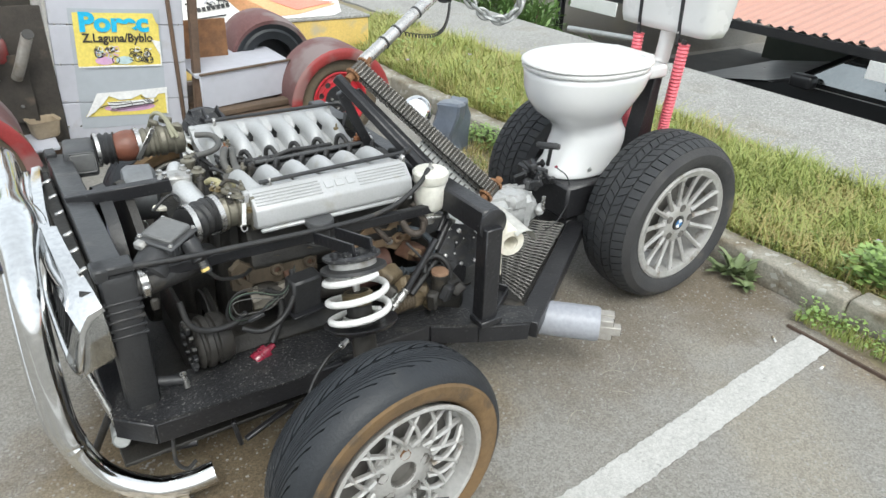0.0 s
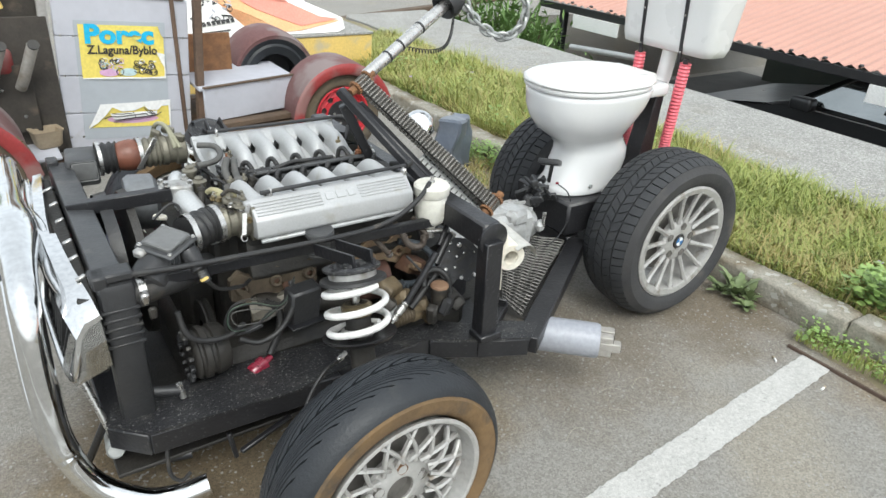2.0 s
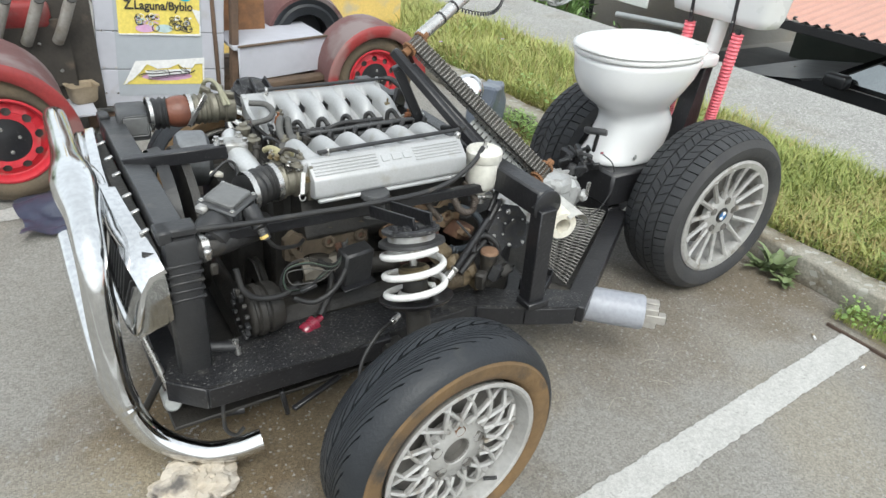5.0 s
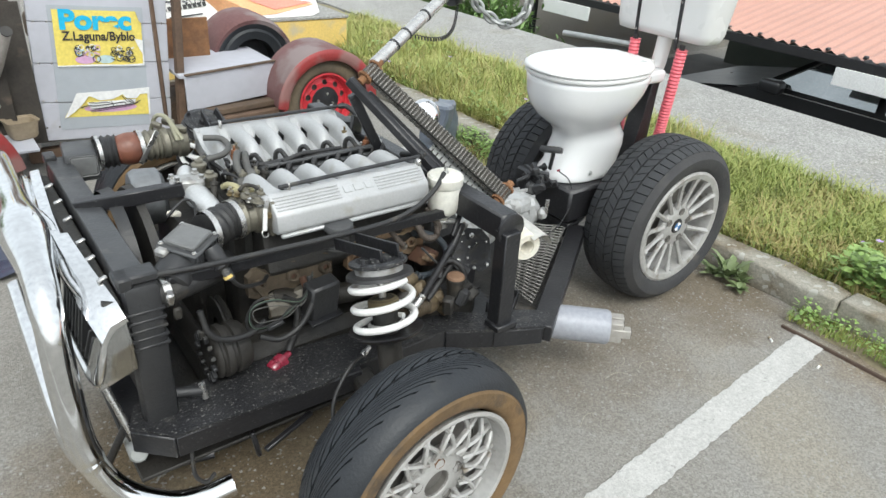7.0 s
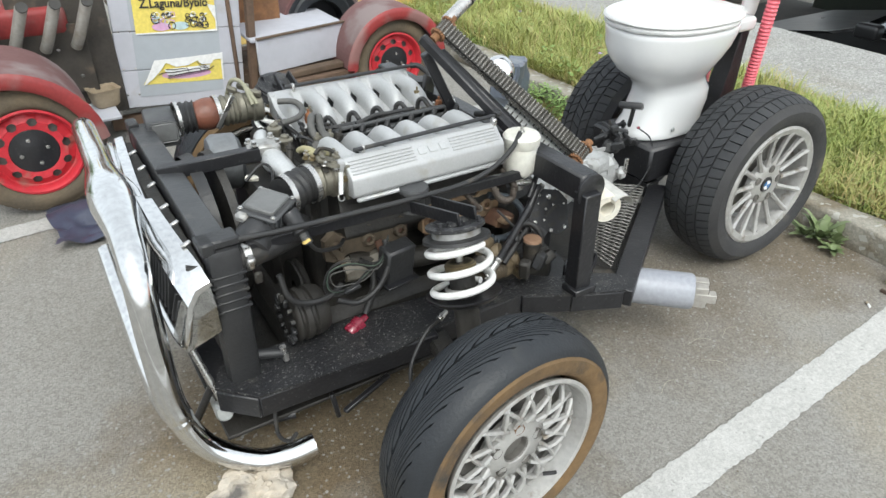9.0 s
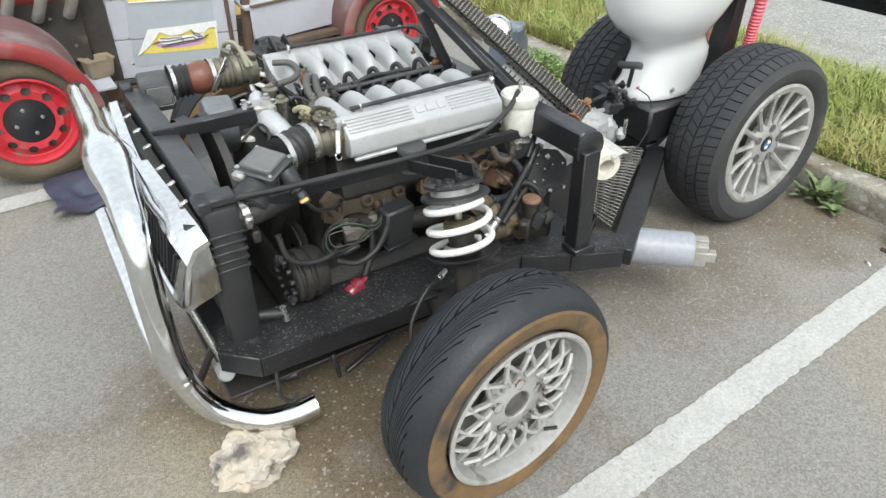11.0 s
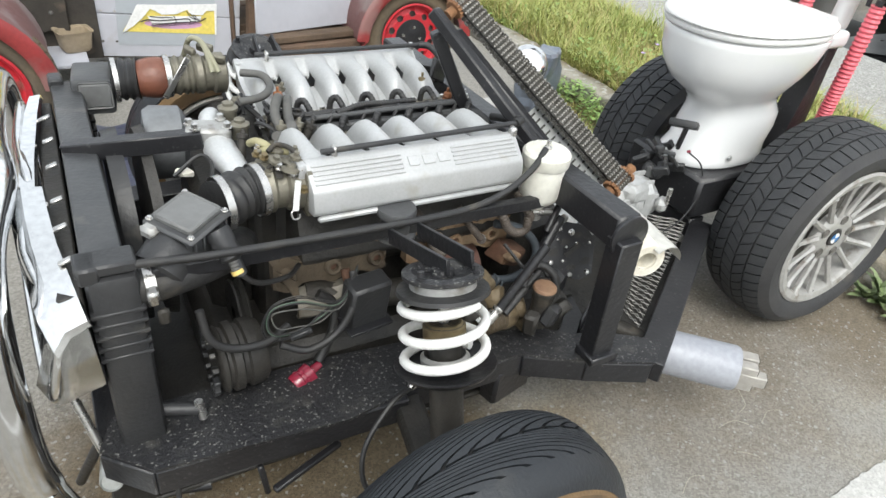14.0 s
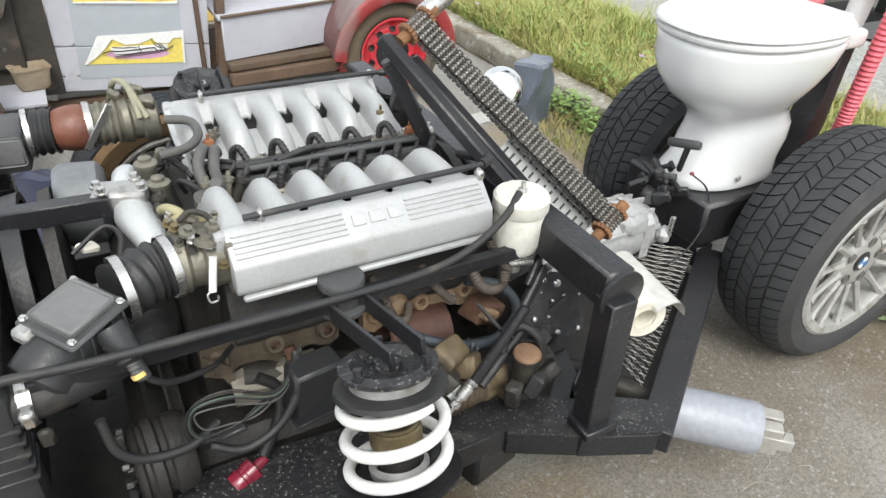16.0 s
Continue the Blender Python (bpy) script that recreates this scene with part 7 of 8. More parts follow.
# exhaust silencer
muf = thing("silencer", (0.83, 0.34, 0.2), "silver-painted exhaust silencer with four square tips", "exhaust")
ma, mb = Vector((0.735, 0.412, 0.216)), Vector((0.880, 0.270, 0.220))
md = (mb - ma).normalized()
part("can", lathe([(0, 0), (0.050, 0), (0.054, 0.005), (0.055, 0.015), (0.055, (mb - ma).length - 0.008), (0.051, (mb - ma).length), (0.0, (mb - ma).length)], along(ma, mb), 40), M_SILVER, muf)
mu = md.cross(Vector((0, 0, 1))).normalized()
mv = mu.cross(md)
for du, dv, ln in ((-0.018, 0.02, 0.045), (0.018, 0.02, 0.04), (-0.018, -0.02, 0.045), (0.018, -0.02, 0.04), (0.02, 0.0, 0.065)):
    c = mb + mu * du + mv * dv
    bm = beam(c - md * 0.002, c + md * ln, 0.030, 0.030, 0.003, up=mv)
    part("tip", bm, M_TIP, muf, "short bright tail pipe")
    part("tip_bore", beam(c + md * (ln + 0.0005), c + md * (ln + 0.0015), 0.022, 0.022, 0.0, up=mv), M_GRIMEALU, muf)

# pedal gear beside the toilet
ped = thing("pedal_box", (1.09, 0.83, 0.45), "black pedal mechanism with a flat pedal and thin cable", "pedal")
part("pedal", box((0.080, 0.046, 0.022), pose(1.105, 0.822, 0.584, -24, -6, -58), 0.006, seg=2), M_BLACKPLASTIC, ped)
part("pedal_arm", beam((1.112, 0.815, 0.577), (1.125, 0.835, 0.50), 0.012, 0.018, 0.003), M_BLACKPLASTIC, ped)
rnd = random.Random(12)
for k in range(22):
    part("lever", box((rnd.uniform(0.02, 0.07), rnd.uniform(0.008, 0.02), rnd.uniform(0.01, 0.035)), pose(1.09 + rnd.uniform(-0.06, 0.06), 0.84 + rnd.uniform(-0.04, 0.05), 0.475 + rnd.uniform(-0.05, 0.030), rnd.uniform(-40, 40), rnd.uniform(-40, 40), rnd.uniform(0, 180)), 0.003), M_GREYPLASTIC if k % 7 == 3 else M_BLACKPLASTIC, ped)
part("cable", sweep(smooth_line([(1.14, 0.80, 0.50), (1.165, 0.765, 0.47), (1.16, 0.735, 0.40), (1.10, 0.72, 0.33), (1.04, 0.72, 0.30)], 8), 0.0025, 6), M_BLACKPLASTIC, ped)
part("connector", box((0.012, 0.008, 0.008), pose(1.135, 0.80, 0.505), 0.002), M_REDCLEAR, ped)


# ---- toilet, cistern and its supports ----
TY = 0.875
wc = thing("toilet", (1.28, TY, 0.43), "white ceramic toilet with a closed lid used as the driver's seat", "toilet")


def egg(cx, front, back, half, z, n=44, power=2.3):
    """An egg-shaped ring: front reaches towards -x."""
    out = []
    for k in range(n):
        t = 2 * math.pi * k / n
        c, s = math.cos(t), math.sin(t)
        x = -front * abs(c) ** (2 / power) if c > 0 else back * abs(c) ** (2 / (power + 0.6))
        out.append((cx + x, TY + half * math.copysign(abs(s) ** (2 / power), s), z))
    return out


part("pedestal", box((0.40, 0.30, 0.13), Matrix.Translation((1.34, TY, 0.380)), 0.01), M_BLACKPAINT, vehicle, "black plinth under the toilet")
rings = [egg(1.29, 0.170, 0.20, 0.114, 0.446), egg(1.29, 0.173, 0.20, 0.118, 0.452), egg(1.29, 0.164, 0.20, 0.113, 0.468), egg(1.30, 0.150, 0.20, 0.104, 0.500), egg(1.31, 0.145, 0.205, 0.105, 0.550),
         egg(1.31, 0.130, 0.205, 0.100, 0.590), egg(1.30, 0.125, 0.19, 0.095, 0.621), egg(1.29, 0.145, 0.18, 0.107, 0.648), egg(1.275, 0.19, 0.20, 0.138, 0.686), egg(1.272, 0.220, 0.225, 0.162, 0.729), egg(1.275, 0.240, 0.25, 0.175, 0.771),
         egg(1.278, 0.248, 0.265, 0.180, 0.811), egg(1.278, 0.250, 0.27, 0.182, 0.829), egg(1.278, 0.243, 0.265, 0.176, 0.835)]
part("bowl", loft(rings), M_CERAMIC, wc, angle=70)
part("back_shelf", box((0.14, 0.22, 0.05), Matrix.Translation((1.55, TY, 0.811)), 0.015, seg=3), M_CERAMIC, wc)
part("seat", loft([egg(1.278, 0.252, 0.245, 0.183, 0.837), egg(1.278, 0.258, 0.248, 0.188, 0.842), egg(1.278, 0.258, 0.248, 0.188, 0.851), egg(1.278, 0.25, 0.244, 0.182, 0.855)]), M_LIDPLASTIC, wc, angle=60)
part("lid", loft([egg(1.278, 0.256, 0.262, 0.186, 0.857), egg(1.278, 0.262, 0.266, 0.192, 0.861), egg(1.278, 0.261, 0.266, 0.191, 0.869), egg(1.278, 0.245, 0.258, 0.178, 0.878), egg(1.28, 0.19, 0.22, 0.14, 0.884), egg(1.285, 0.08, 0.10, 0.06, 0.887)]), M_LIDPLASTIC, wc, "closed white plastic lid", angle=60)
for y in (TY - 0.075, TY + 0.075):
    part("hinge", bar((1.53, y - 0.02, 0.864), (1.53, y + 0.02, 0.864), 0.014, 14), M_LIDPLASTIC, wc)
part("fixing_cap", lathe([(0, 0), (0.009, 0), (0.007, 0.005), (0, 0.006)], along((1.255, TY - 0.116, 0.482), (1.255, TY - 0.2, 0.486)), 14), M_GREYPIPE, wc)

cistern = thing("cistern", (1.73, 0.83, 0.92), "white plastic toilet cistern strapped to two posts", "cistern")
def rrect(z, x0, x1, y0, y1, r, n=6):
    out = []
    for cx, cy, a0 in ((x1 - r, y1 - r, 0), (x0 + r, y1 - r, 90), (x0 + r, y0 + r, 180), (x1 - r, y0 + r, 270)):
        out += [(cx + r * math.cos(radians(a0 + 90 * k / n)), cy + r * math.sin(radians(a0 + 90 * k / n)), z) for k in range(n + 1)]
    return out
part("tank", loft([rrect(0.940, 1.67, 1.77, 0.68, 1.06, 0.03), rrect(0.945, 1.655, 1.78, 0.66, 1.075, 0.035), rrect(0.975, 1.645, 1.79, 0.65, 1.08, 0.04), rrect(1.26, 1.625, 1.81, 0.63, 1.095, 0.04), rrect(1.262, 1.62, 1.815, 0.625, 1.10, 0.04)]), M_LIDPLASTIC, cistern, angle=60)
part("tank_lid", loft([rrect(1.264, 1.615, 1.82, 0.62, 1.105, 0.045), rrect(1.29, 1.615, 1.82, 0.62, 1.105, 0.045), rrect(1.305, 1.63, 1.805, 0.635, 1.09, 0.04)]), M_LIDPLASTIC, cistern, "white lid", angle=60)
part("push_button", bar((1.73, 0.84, 1.303), (1.73, 0.84, 1.315), 0.025, 20), M_CHROME, cistern)
part("fill_valve", bar((1.70, 0.64, 1.225), (1.70, 0.60, 1.225), 0.012, 12), M_STEEL, cistern)
for y in (0.775, 0.965):
    part("strap", beam((1.652, y, 0.905), (1.620, y, 1.225), 0.014, 0.006, 0.001, up=(1, 0, 0)), M_BLACKPAINT, cistern, "flat black steel strap")
    for z in (0.95, 1.08, 1.19):
        part("rivet", bolt((1.645 - (z - 0.95) * 0.105, y, z), (-1, 0, 0), 0.003, 0.003), M_STEEL, cistern)
part("flush_pipe", sweep(smooth_line([(1.705, TY - 0.01, 0.935), (1.70, TY - 0.01, 0.87), (1.685, TY - 0.01, 0.815), (1.62, TY, 0.79)], 8), 0.029, 20), M_LIDPLASTIC, cistern, "white flush pipe", angle=60)
for y, x in ((0.775, 1.665), (0.965, 1.665)):
    lean = -0.030 if y < 0.9 else 0.0
    part("cistern_post", bar((x, y, 0.36), (x - 0.012, y + lean, 0.93), 0.010, 12), M_BLACKPAINT, vehicle)
    part("conduit", bellows([(x, y, 0.42), (x - 0.005, y + lean * 0.4, 0.62), (x - 0.010, y + lean, 0.912)], 0.0225, 44, 0.16, 18, per=4), M_REDHOSE, vehicle, "red corrugated conduit sleeve")
part("back_bracket", prism([(1.52, 0.42), (1.60, 0.42), (1.64, 0.55), (1.63, 0.72), (1.65, 0.83), (1.60, 0.83), (1.585, 0.68), (1.555, 0.52)], "y", TY - 0.075, TY - 0.005, 0.006), M_BLACKPAINT, vehicle, "curved black back bracket")
part("cross_tube", bar((1.655, 0.965, 0.885), (1.60, 1.30, 0.87), 0.012, 12), M_GREYPIPE, vehicle)
part("rear_frame", beam((1.20, 0.66, 0.30), (1.75, 0.66, 0.36), 0.05, 0.05, 0.004), M_BLACKPAINT, vehicle)
part("rear_frame", beam((1.20, 1.10, 0.30), (1.75, 1.10, 0.36), 0.05, 0.05, 0.004), M_BLACKPAINT, vehicle)
part("rear_frame", beam((1.68, 0.62, 0.37), (1.68, 1.14, 0.37), 0.05, 0.04, 0.004), M_BLACKPAINT, vehicle)
part("tail_mirror", lathe([(0, 0), (0.035, 0.002), (0.046, 0.012), (0.05, 0.03), (0.049, 0.07), (0.044, 0.078), (0.036, 0.07), (0, 0.068)], along((0.600, 0.925, 0.757), (0.700, 1.055, 0.692)), 28), M_CHROME, vehicle, "chrome lamp housing")

wc.matrix_basis = Matrix.Translation((1.296, TY, 0.43)) @ Matrix.Diagonal((0.97, 0.98, 1.0, 1.0))


# ---- the small home-made truck in the next bay ----
truck = thing("display_truck", (0.1, 2.8, 0.0), "home-made vintage-style truck with red wings and grey boards", "truck")
T = Matrix()


def truck_wheel(parent, m):
    rim = part("wheel", steel_rim(0.19), M_REDRIM, parent, "red steel wheel")
    part("tyre", lathe(tyre_body(0.295, 0.19, -0.012, 0.17, 0.014), AXLE, 56), M_TRUCKTYRE, rim, "mud-stained brown tyre")
    part("tread", tread_blocks(0.297, 0.17, [(-0.008, 0.035, 60, 0.3, 0.84, 0), (0.04, 0.08, 50, -0.5, 0.86, 0.2), (0.085, 0.118, 50, 0.5, 0.86, 0.4), (0.122, 0.152, 60, 0.3, 0.84, 0.1)], bmesh.new(), 0.073), M_TRUCKTYRE, rim, angle=25)
    part("rim_back", lathe([(0, -0.03), (0.17, -0.03), (0.17, -0.04), (0, -0.04)], AXLE, 36), M_RIMDARK, rim)
    part("hub_plate", lathe([(0, 0.006), (0.035, 0.006), (0.05, 0.0), (0.095, -0.004), (0.099, -0.008), (0.09, -0.02)], AXLE, 36), M_BLACKPAINT, rim, "black hub plate")
    for k in range(4):
        a = k * math.pi / 2 + 0.4
        part("wheel_nut", lathe([(0, 0), (0.009, 0), (0.009, 0.010), (0, 0.012)], Matrix.Translation((math.cos(a) * 0.055, 0.002, math.sin(a) * 0.055)) @ AXLE, 6), M_STEEL, rim)
    rim.matrix_basis = m
    return rim


tw = truck_wheel(truck, pose(-0.685, 2.240, 0.270, 0, 10, 0) @ Matrix.Scale(0.915, 4))
copy_wheel(tw, pose(1.150, 2.615, 0.255, 0, 35, 0) @ Matrix.Scale(0.86, 4))
copy_wheel(tw, pose(1.10, 3.50, 0.255, 0, 0, 180) @ Matrix.Scale(0.86, 4))
copy_wheel(tw, pose(-0.70, 3.65, 0.270, 0, 20, 180) @ Matrix.Scale(0.915, 4))


def wing(cx, y0, y1, r, a0, a1, tail=0.0, material=None, lip=None, cz=0.295, edge=0.024):
    """A curved wing over a wheel, with a rolled red edge."""
    n = 20
    arc = [(cx + r * math.cos(radians(a0 + (a1 - a0) * k / n)), cz + r * math.sin(radians(a0 + (a1 - a0) * k / n))) for k in range(n + 1)]
    if tail:
        arc.append((arc[-1][0] + tail, arc[-1][1] - 0.10))
    rows = []
    for x, z in arc:
        rows.append([(x, y0, z - 0.012), (x, y0 - 0.004, z), (x, y0 + 0.03, z + 0.018), (x, (y0 + y1) / 2, z + 0.026), (x, y1, z + 0.026), (x, y1, z + 0.020), (x, (y0 + y1) / 2, z + 0.018), (x, y0 + 0.03, z + 0.010)])
    part("wing", loft(rows), material or M_REDFADED, truck, "faded red curved wheel wing", angle=50)
    part("wing_edge", sweep([(x, y0 + 0.006, z - 0.012) for x, z in arc], edge, 10, flat=(1.3, 0.5), side=(0, 0, 1)), lip or M_REDPAINT, truck, "rolled red wing edge", angle=60)


wing(-0.750, 2.185, 2.60, 0.315, 172, 6, cz=0.27)
wing(1.150, 2.56, 2.84, 0.280, 186, 2, cz=0.26)
wing(1.0, 3.22, 3.50, 0.255, 190, -10, material=M_REDFADED, lip=M_REDFADED, cz=0.345, edge=0.010)
part("inner_arch", lathe([(0.268, -0.02), (0.262, 0.006), (0.245, 0.012), (0.215, 0.0), (0.20, 0.010), (0.15, 0.0), (0.14, -0.10), (0, -0.10)], Matrix.Translation((1.0, 3.235, 0.345)) @ Matrix.Scale(0.94, 4) @ AXLE, 48), M_FRONTTYRE, truck, "blue-black inner wheel arch")

# chassis and running boards
part("chassis", beam((-1.25, 2.97, 0.17), (1.35, 2.97, 0.17), 0.05, 0.09, 0.006), M_DARKWOOD, truck)
part("chassis", beam((-1.25, 3.30, 0.20), (1.35, 3.30, 0.20), 0.05, 0.09, 0.006), M_WOOD, truck)
part("floor", box((2.2, 0.42, 0.03), Matrix.Translation((0.15, 3.17, 0.225)), 0.004), M_DARKWOOD, truck)
part("sill", beam((-0.32, 2.96, 0.06), (0.62, 2.93, 0.06), 0.04, 0.07, 0.006), M_WOOD, truck, "brown timber sill")
part("running_board", box((0.21, 0.26, 0.014), pose(-0.405, 2.76, 0.205, 0, 0, 0), 0.003), M_GREYBOARD, truck)

# cab door: four grey boards between brown posts
door = part("cab_door", box((0.60, 0.012, 0.74), Matrix.Translation((0.079, 2.915, 0.50)), 0.002), M_WOOD, truck, "door of four wide grey boards")
for k in range(4):
    part("board", box((0.617, 0.018, 0.187), Matrix.Translation((0.079, 2.898, 0.225 + 0.1895 * k)), 0.003), M_GREYBOARD, door)
for x in (-0.205, -0.15, 0.36):
    for z in (0.20, 0.33, 0.51, 0.70):
        part("screw", bolt((x, 2.889, z), (0, -1, 0), 0.004, 0.002), M_STEEL, door)
for k in range(4):
    mid = 0.225 + 0.1895 * k
    za, zb = max(0.185, mid - 0.0905), min(0.775, mid + 0.0905)
    part("faded_patch", box((0.416, 0.002, zb - za), Matrix.Translation((0.064, 2.8875, (za + zb) / 2)), 0), M_FADEDGREY, door)
for x, y, tone in ((-0.262, 2.90, M_PALEPOST), (0.436, 2.87, M_WOOD)):
    part("cab_post", beam((x, y, 0.10), (x - 0.01, y, 1.35), 0.04, 0.045, 0.004, up=(0, 1, 0)), tone, truck, "weathered timber post")
part("cab_rail", beam((-0.30, 2.91, 0.905), (0.37, 2.89, 0.905), 0.03, 0.04, 0.004), M_WOOD, truck)
part("cab_back", box((0.62, 0.02, 0.45), Matrix.Translation((0.02, 3.42, 1.05)), 0.004), M_WOOD, truck)
part("cab_back", box((0.02, 0.55, 0.75), Matrix.Translation((0.34, 3.15, 0.55)), 0.004), M_WOOD, truck)
part("seat", box((0.45, 0.40, 0.14), Matrix.Translation((0.05, 3.15, 0.62)), 0.03, seg=2), M_DARKWOOD, truck)
part("windscreen_panel", box((0.02, 0.62, 0.34), pose(-0.48, 3.15, 0.98, 0, -18, 0), 0.004), M_YELLOW, truck, "pale yellow panel")

# engine bay: dark side, exhaust stacks, red rocker cover
part("bay_side", box((0.72, 0.02, 0.32), Matrix.Translation((-0.70, 2.86, 0.44)), 0.004), M_BAYDIRT, truck)
part("bay_side", box((0.40, 0.02, 0.66), Matrix.Translation((-0.43, 2.885, 0.48)), 0.003), M_BAYDIRT, truck)
part("bay_side", box((0.22, 0.02, 0.80), Matrix.Translation((-0.36, 2.955, 0.56)), 0.004), M_BAYDIRT, truck)
part("rocker_cover", box((0.80, 0.24, 0.13), Matrix.Translation((-0.80, 2.965, 0.615)), 0.03, seg=3), M_REDPAINT, truck, "red rocker cover")
for k in range(3):
    part("bottle", lathe([(0, 0), (0.028, 0), (0.03, 0.01), (0.03, 0.07), (0.018, 0.09), (0.018, 0.105), (0, 0.105)], Matrix.Translation((-0.50 - 0.055 * k, 2.98, 0.66)), 18), M_REDPAINT, truck)
for k in range(6):
    x = -0.318 - 0.128 * k
    pipe = part("stack_pipe", sweep(smooth_line([(x - 0.075, 2.84, 0.50), (x - 0.052, 2.80, 0.56), (x + 0.004, 2.77, 0.703)], 6), 0.025, 18), M_STACK, truck, "grey slanted exhaust stack")
    mouth = Vector((x + 0.006, 2.7560, 0.7060))
    part("stack_bore", bar(mouth, mouth + Vector((0.05, -0.75, 0.65)) * 0.006, 0.0245, 18), M_BLOCKDARK, pipe)
for k in range(10):
    part("bay_bolt", bolt((-0.40 - 0.07 * k, 2.848, 0.36 + 0.13 * (k % 2)), (0, -1, 0), 0.006, 0.004), M_STEEL, truck)
tub = thing("plastic_tub", (-0.335, 2.81, 0.213), "tan plastic tub standing on the running board", "tub")


def tub_ring(w, d, z, r=0.020):
    out = []
    for cx, cy, a0 in ((w - r, d - r, 0), (r - w, d - r, 90), (r - w, r - d, 180), (w - r, r - d, 270)):
        out += [(cx + r * math.cos(radians(a0 + 22.5 * k)), cy + r * math.sin(radians(a0 + 22.5 * k)), z) for k in range(5)]
    spot = pose(-0.335, 2.81, 0.214, 0, 0, 14)
    return [spot @ Vector(p) for p in out]


part("tub_wall", loft([tub_ring(0.048, 0.036, 0.0), tub_ring(0.056, 0.044, 0.012), tub_ring(0.066, 0.052, 0.085), tub_ring(0.071, 0.057, 0.087), tub_ring(0.070, 0.056, 0.081), tub_ring(0.060, 0.046, 0.080), tub_ring(0.050, 0.038, 0.016)]), M_TAN, tub, angle=50)

# load bed
part("bed_side", beam((0.395, 2.675, 0.372), (0.935, 2.80, 0.372), 0.014, 0.18, 0.003), M_GREYBOARD, truck, "grey load-bed side panel")
part("bed_trim", beam((0.395, 2.667, 0.466), (0.935, 2.792, 0.466), 0.02, 0.010, 0.002), M_DARKWOOD, truck)
part("bed_floor", box((0.58, 0.50, 0.02), Matrix.Translation((0.70, 3.06, 0.42)), 0.003), M_GREYBOARD, truck)
part("bed_end", box((0.30, 0.02, 0.22), Matrix.Translation((0.56, 3.18, 0.53)), 0.003), M_RUST, truck)
part("bed_beam", beam((0.40, 2.66, 0.262), (0.99, 2.74, 0.262), 0.07, 0.03, 0.004), M_DARKWOOD, truck)
part("bed_beam", beam((0.40, 2.63, 0.215), (0.99, 2.68, 0.215), 0.04, 0.05, 0.004), M_WOOD, truck)

# posters on the door
def sheet(name, x0, x1, z0, z1, y, material, parent, label="", curl=0.0):
    """A poster with slightly waved paper."""
    bm = bmesh.new()
    n, q = 14, 8
    grid = []
    for i3 in range(n + 1):
        col_ = []
        for j3 in range(q + 1):
            u, v = i3 / n, j3 / q
            cut = curl * max(0, 1 - u * 4) * v
            col_.append(bm.verts.new((x0 + (x1 - x0) * u + cut, y - 0.002 - 0.003 * abs(noise.noise(Vector((u * 4, v * 3, z0 * 9)))) - 0.012 * abs(curl) * 10 * max(0, v - 0.75), z0 + (z1 - z0) * v)))
        grid.append(col_)
    for i3 in range(n):
        for j3 in range(q):
            bm.faces.new((grid[i3][j3], grid[i3 + 1][j3], grid[i3 + 1][j3 + 1], grid[i3][j3 + 1]))
    return part(name, bm, material, parent, label)


FACE = lambda x, y, z: Matrix.Translation((x, y, z)) @ pose(0, 0, 0, 90)
post1 = thing("poster", (0.03, 2.885, 0.62), "torn yellow poster with blue heading on the truck door", "poster")
sheet("paper", -0.127, 0.262, 0.497, 0.756, 2.886, M_POSTERY, post1)
words("Porec", 0.122, FACE(0.054, 2.8785, 0.708), M_CYAN, post1, bold=0.0052, width=1.10)
words("Z.Laguna/Byblo", 0.058, FACE(0.066, 2.8785, 0.636), M_INK, post1, bold=0.0012, width=0.90)


def scribble(parent, cx, cz, w, h, y, mats, n, seed):
    """A printed motif of small overlapping strokes and rings."""
    r_ = random.Random(seed)
    for k in range(n):
        x, z = cx + r_.uniform(-w, w) / 2, cz + r_.uniform(-h, h) / 2
        if k % 3 == 0:
            ring = [(x + 0.011 * math.cos(t), y, z + 0.011 * math.sin(t)) for t in (2 * math.pi * s / 10 for s in range(10))]
            part("print_mark", sweep(ring, 0.0018, 4, closed=True), mats[k % len(mats)], parent)
        else:
            part("print_mark", box((r_.uniform(0.008, 0.026), 0.0012, r_.uniform(0.003, 0.009)), pose(x, y, z, 0, r_.uniform(-60, 60), 0), 0), mats[k % len(mats)], parent)


def scrap(name, outline, y, material, parent, label=""):
    """A thin flat piece of paper of any outline on the door."""
    return part(name, prism(outline, "y", y, y - 0.0008), material, parent, label)


oval = lambda cx, cz, w, h: [(cx + w * math.cos(t), cz + h * math.sin(t)) for t in (2 * math.pi * k / 16 for k in range(16))]
scrap("print_patch", oval(-0.005, 0.527, 0.045, 0.020), 2.8800, M_PINK, post1)
scrap("print_patch", oval(0.085, 0.528, 0.040, 0.020), 2.8798, M_LILAC, post1)
for x, z in ((-0.030, 0.560), (0.045, 0.530), (0.150, 0.535), (0.205, 0.528)):
    for r in (0.0175, 0.0155):
        part("print_mark", sweep([(x + r * math.cos(t), 2.8782, z + r * math.sin(t)) for t in (2 * math.pi * q / 16 for q in range(16))], 0.0011, 4, closed=True), M_INK, post1)
scribble(post1, 0.01, 0.566, 0.10, 0.045, 2.8780, [M_INK, M_LILAC, M_GREYPLASTIC, M_PINK, M_POSTERW], 30, 5)
scribble(post1, 0.165, 0.556, 0.10, 0.060, 2.8780, [M_INK, M_POSTERW, M_INK, M_GREYPLASTIC], 34, 6)
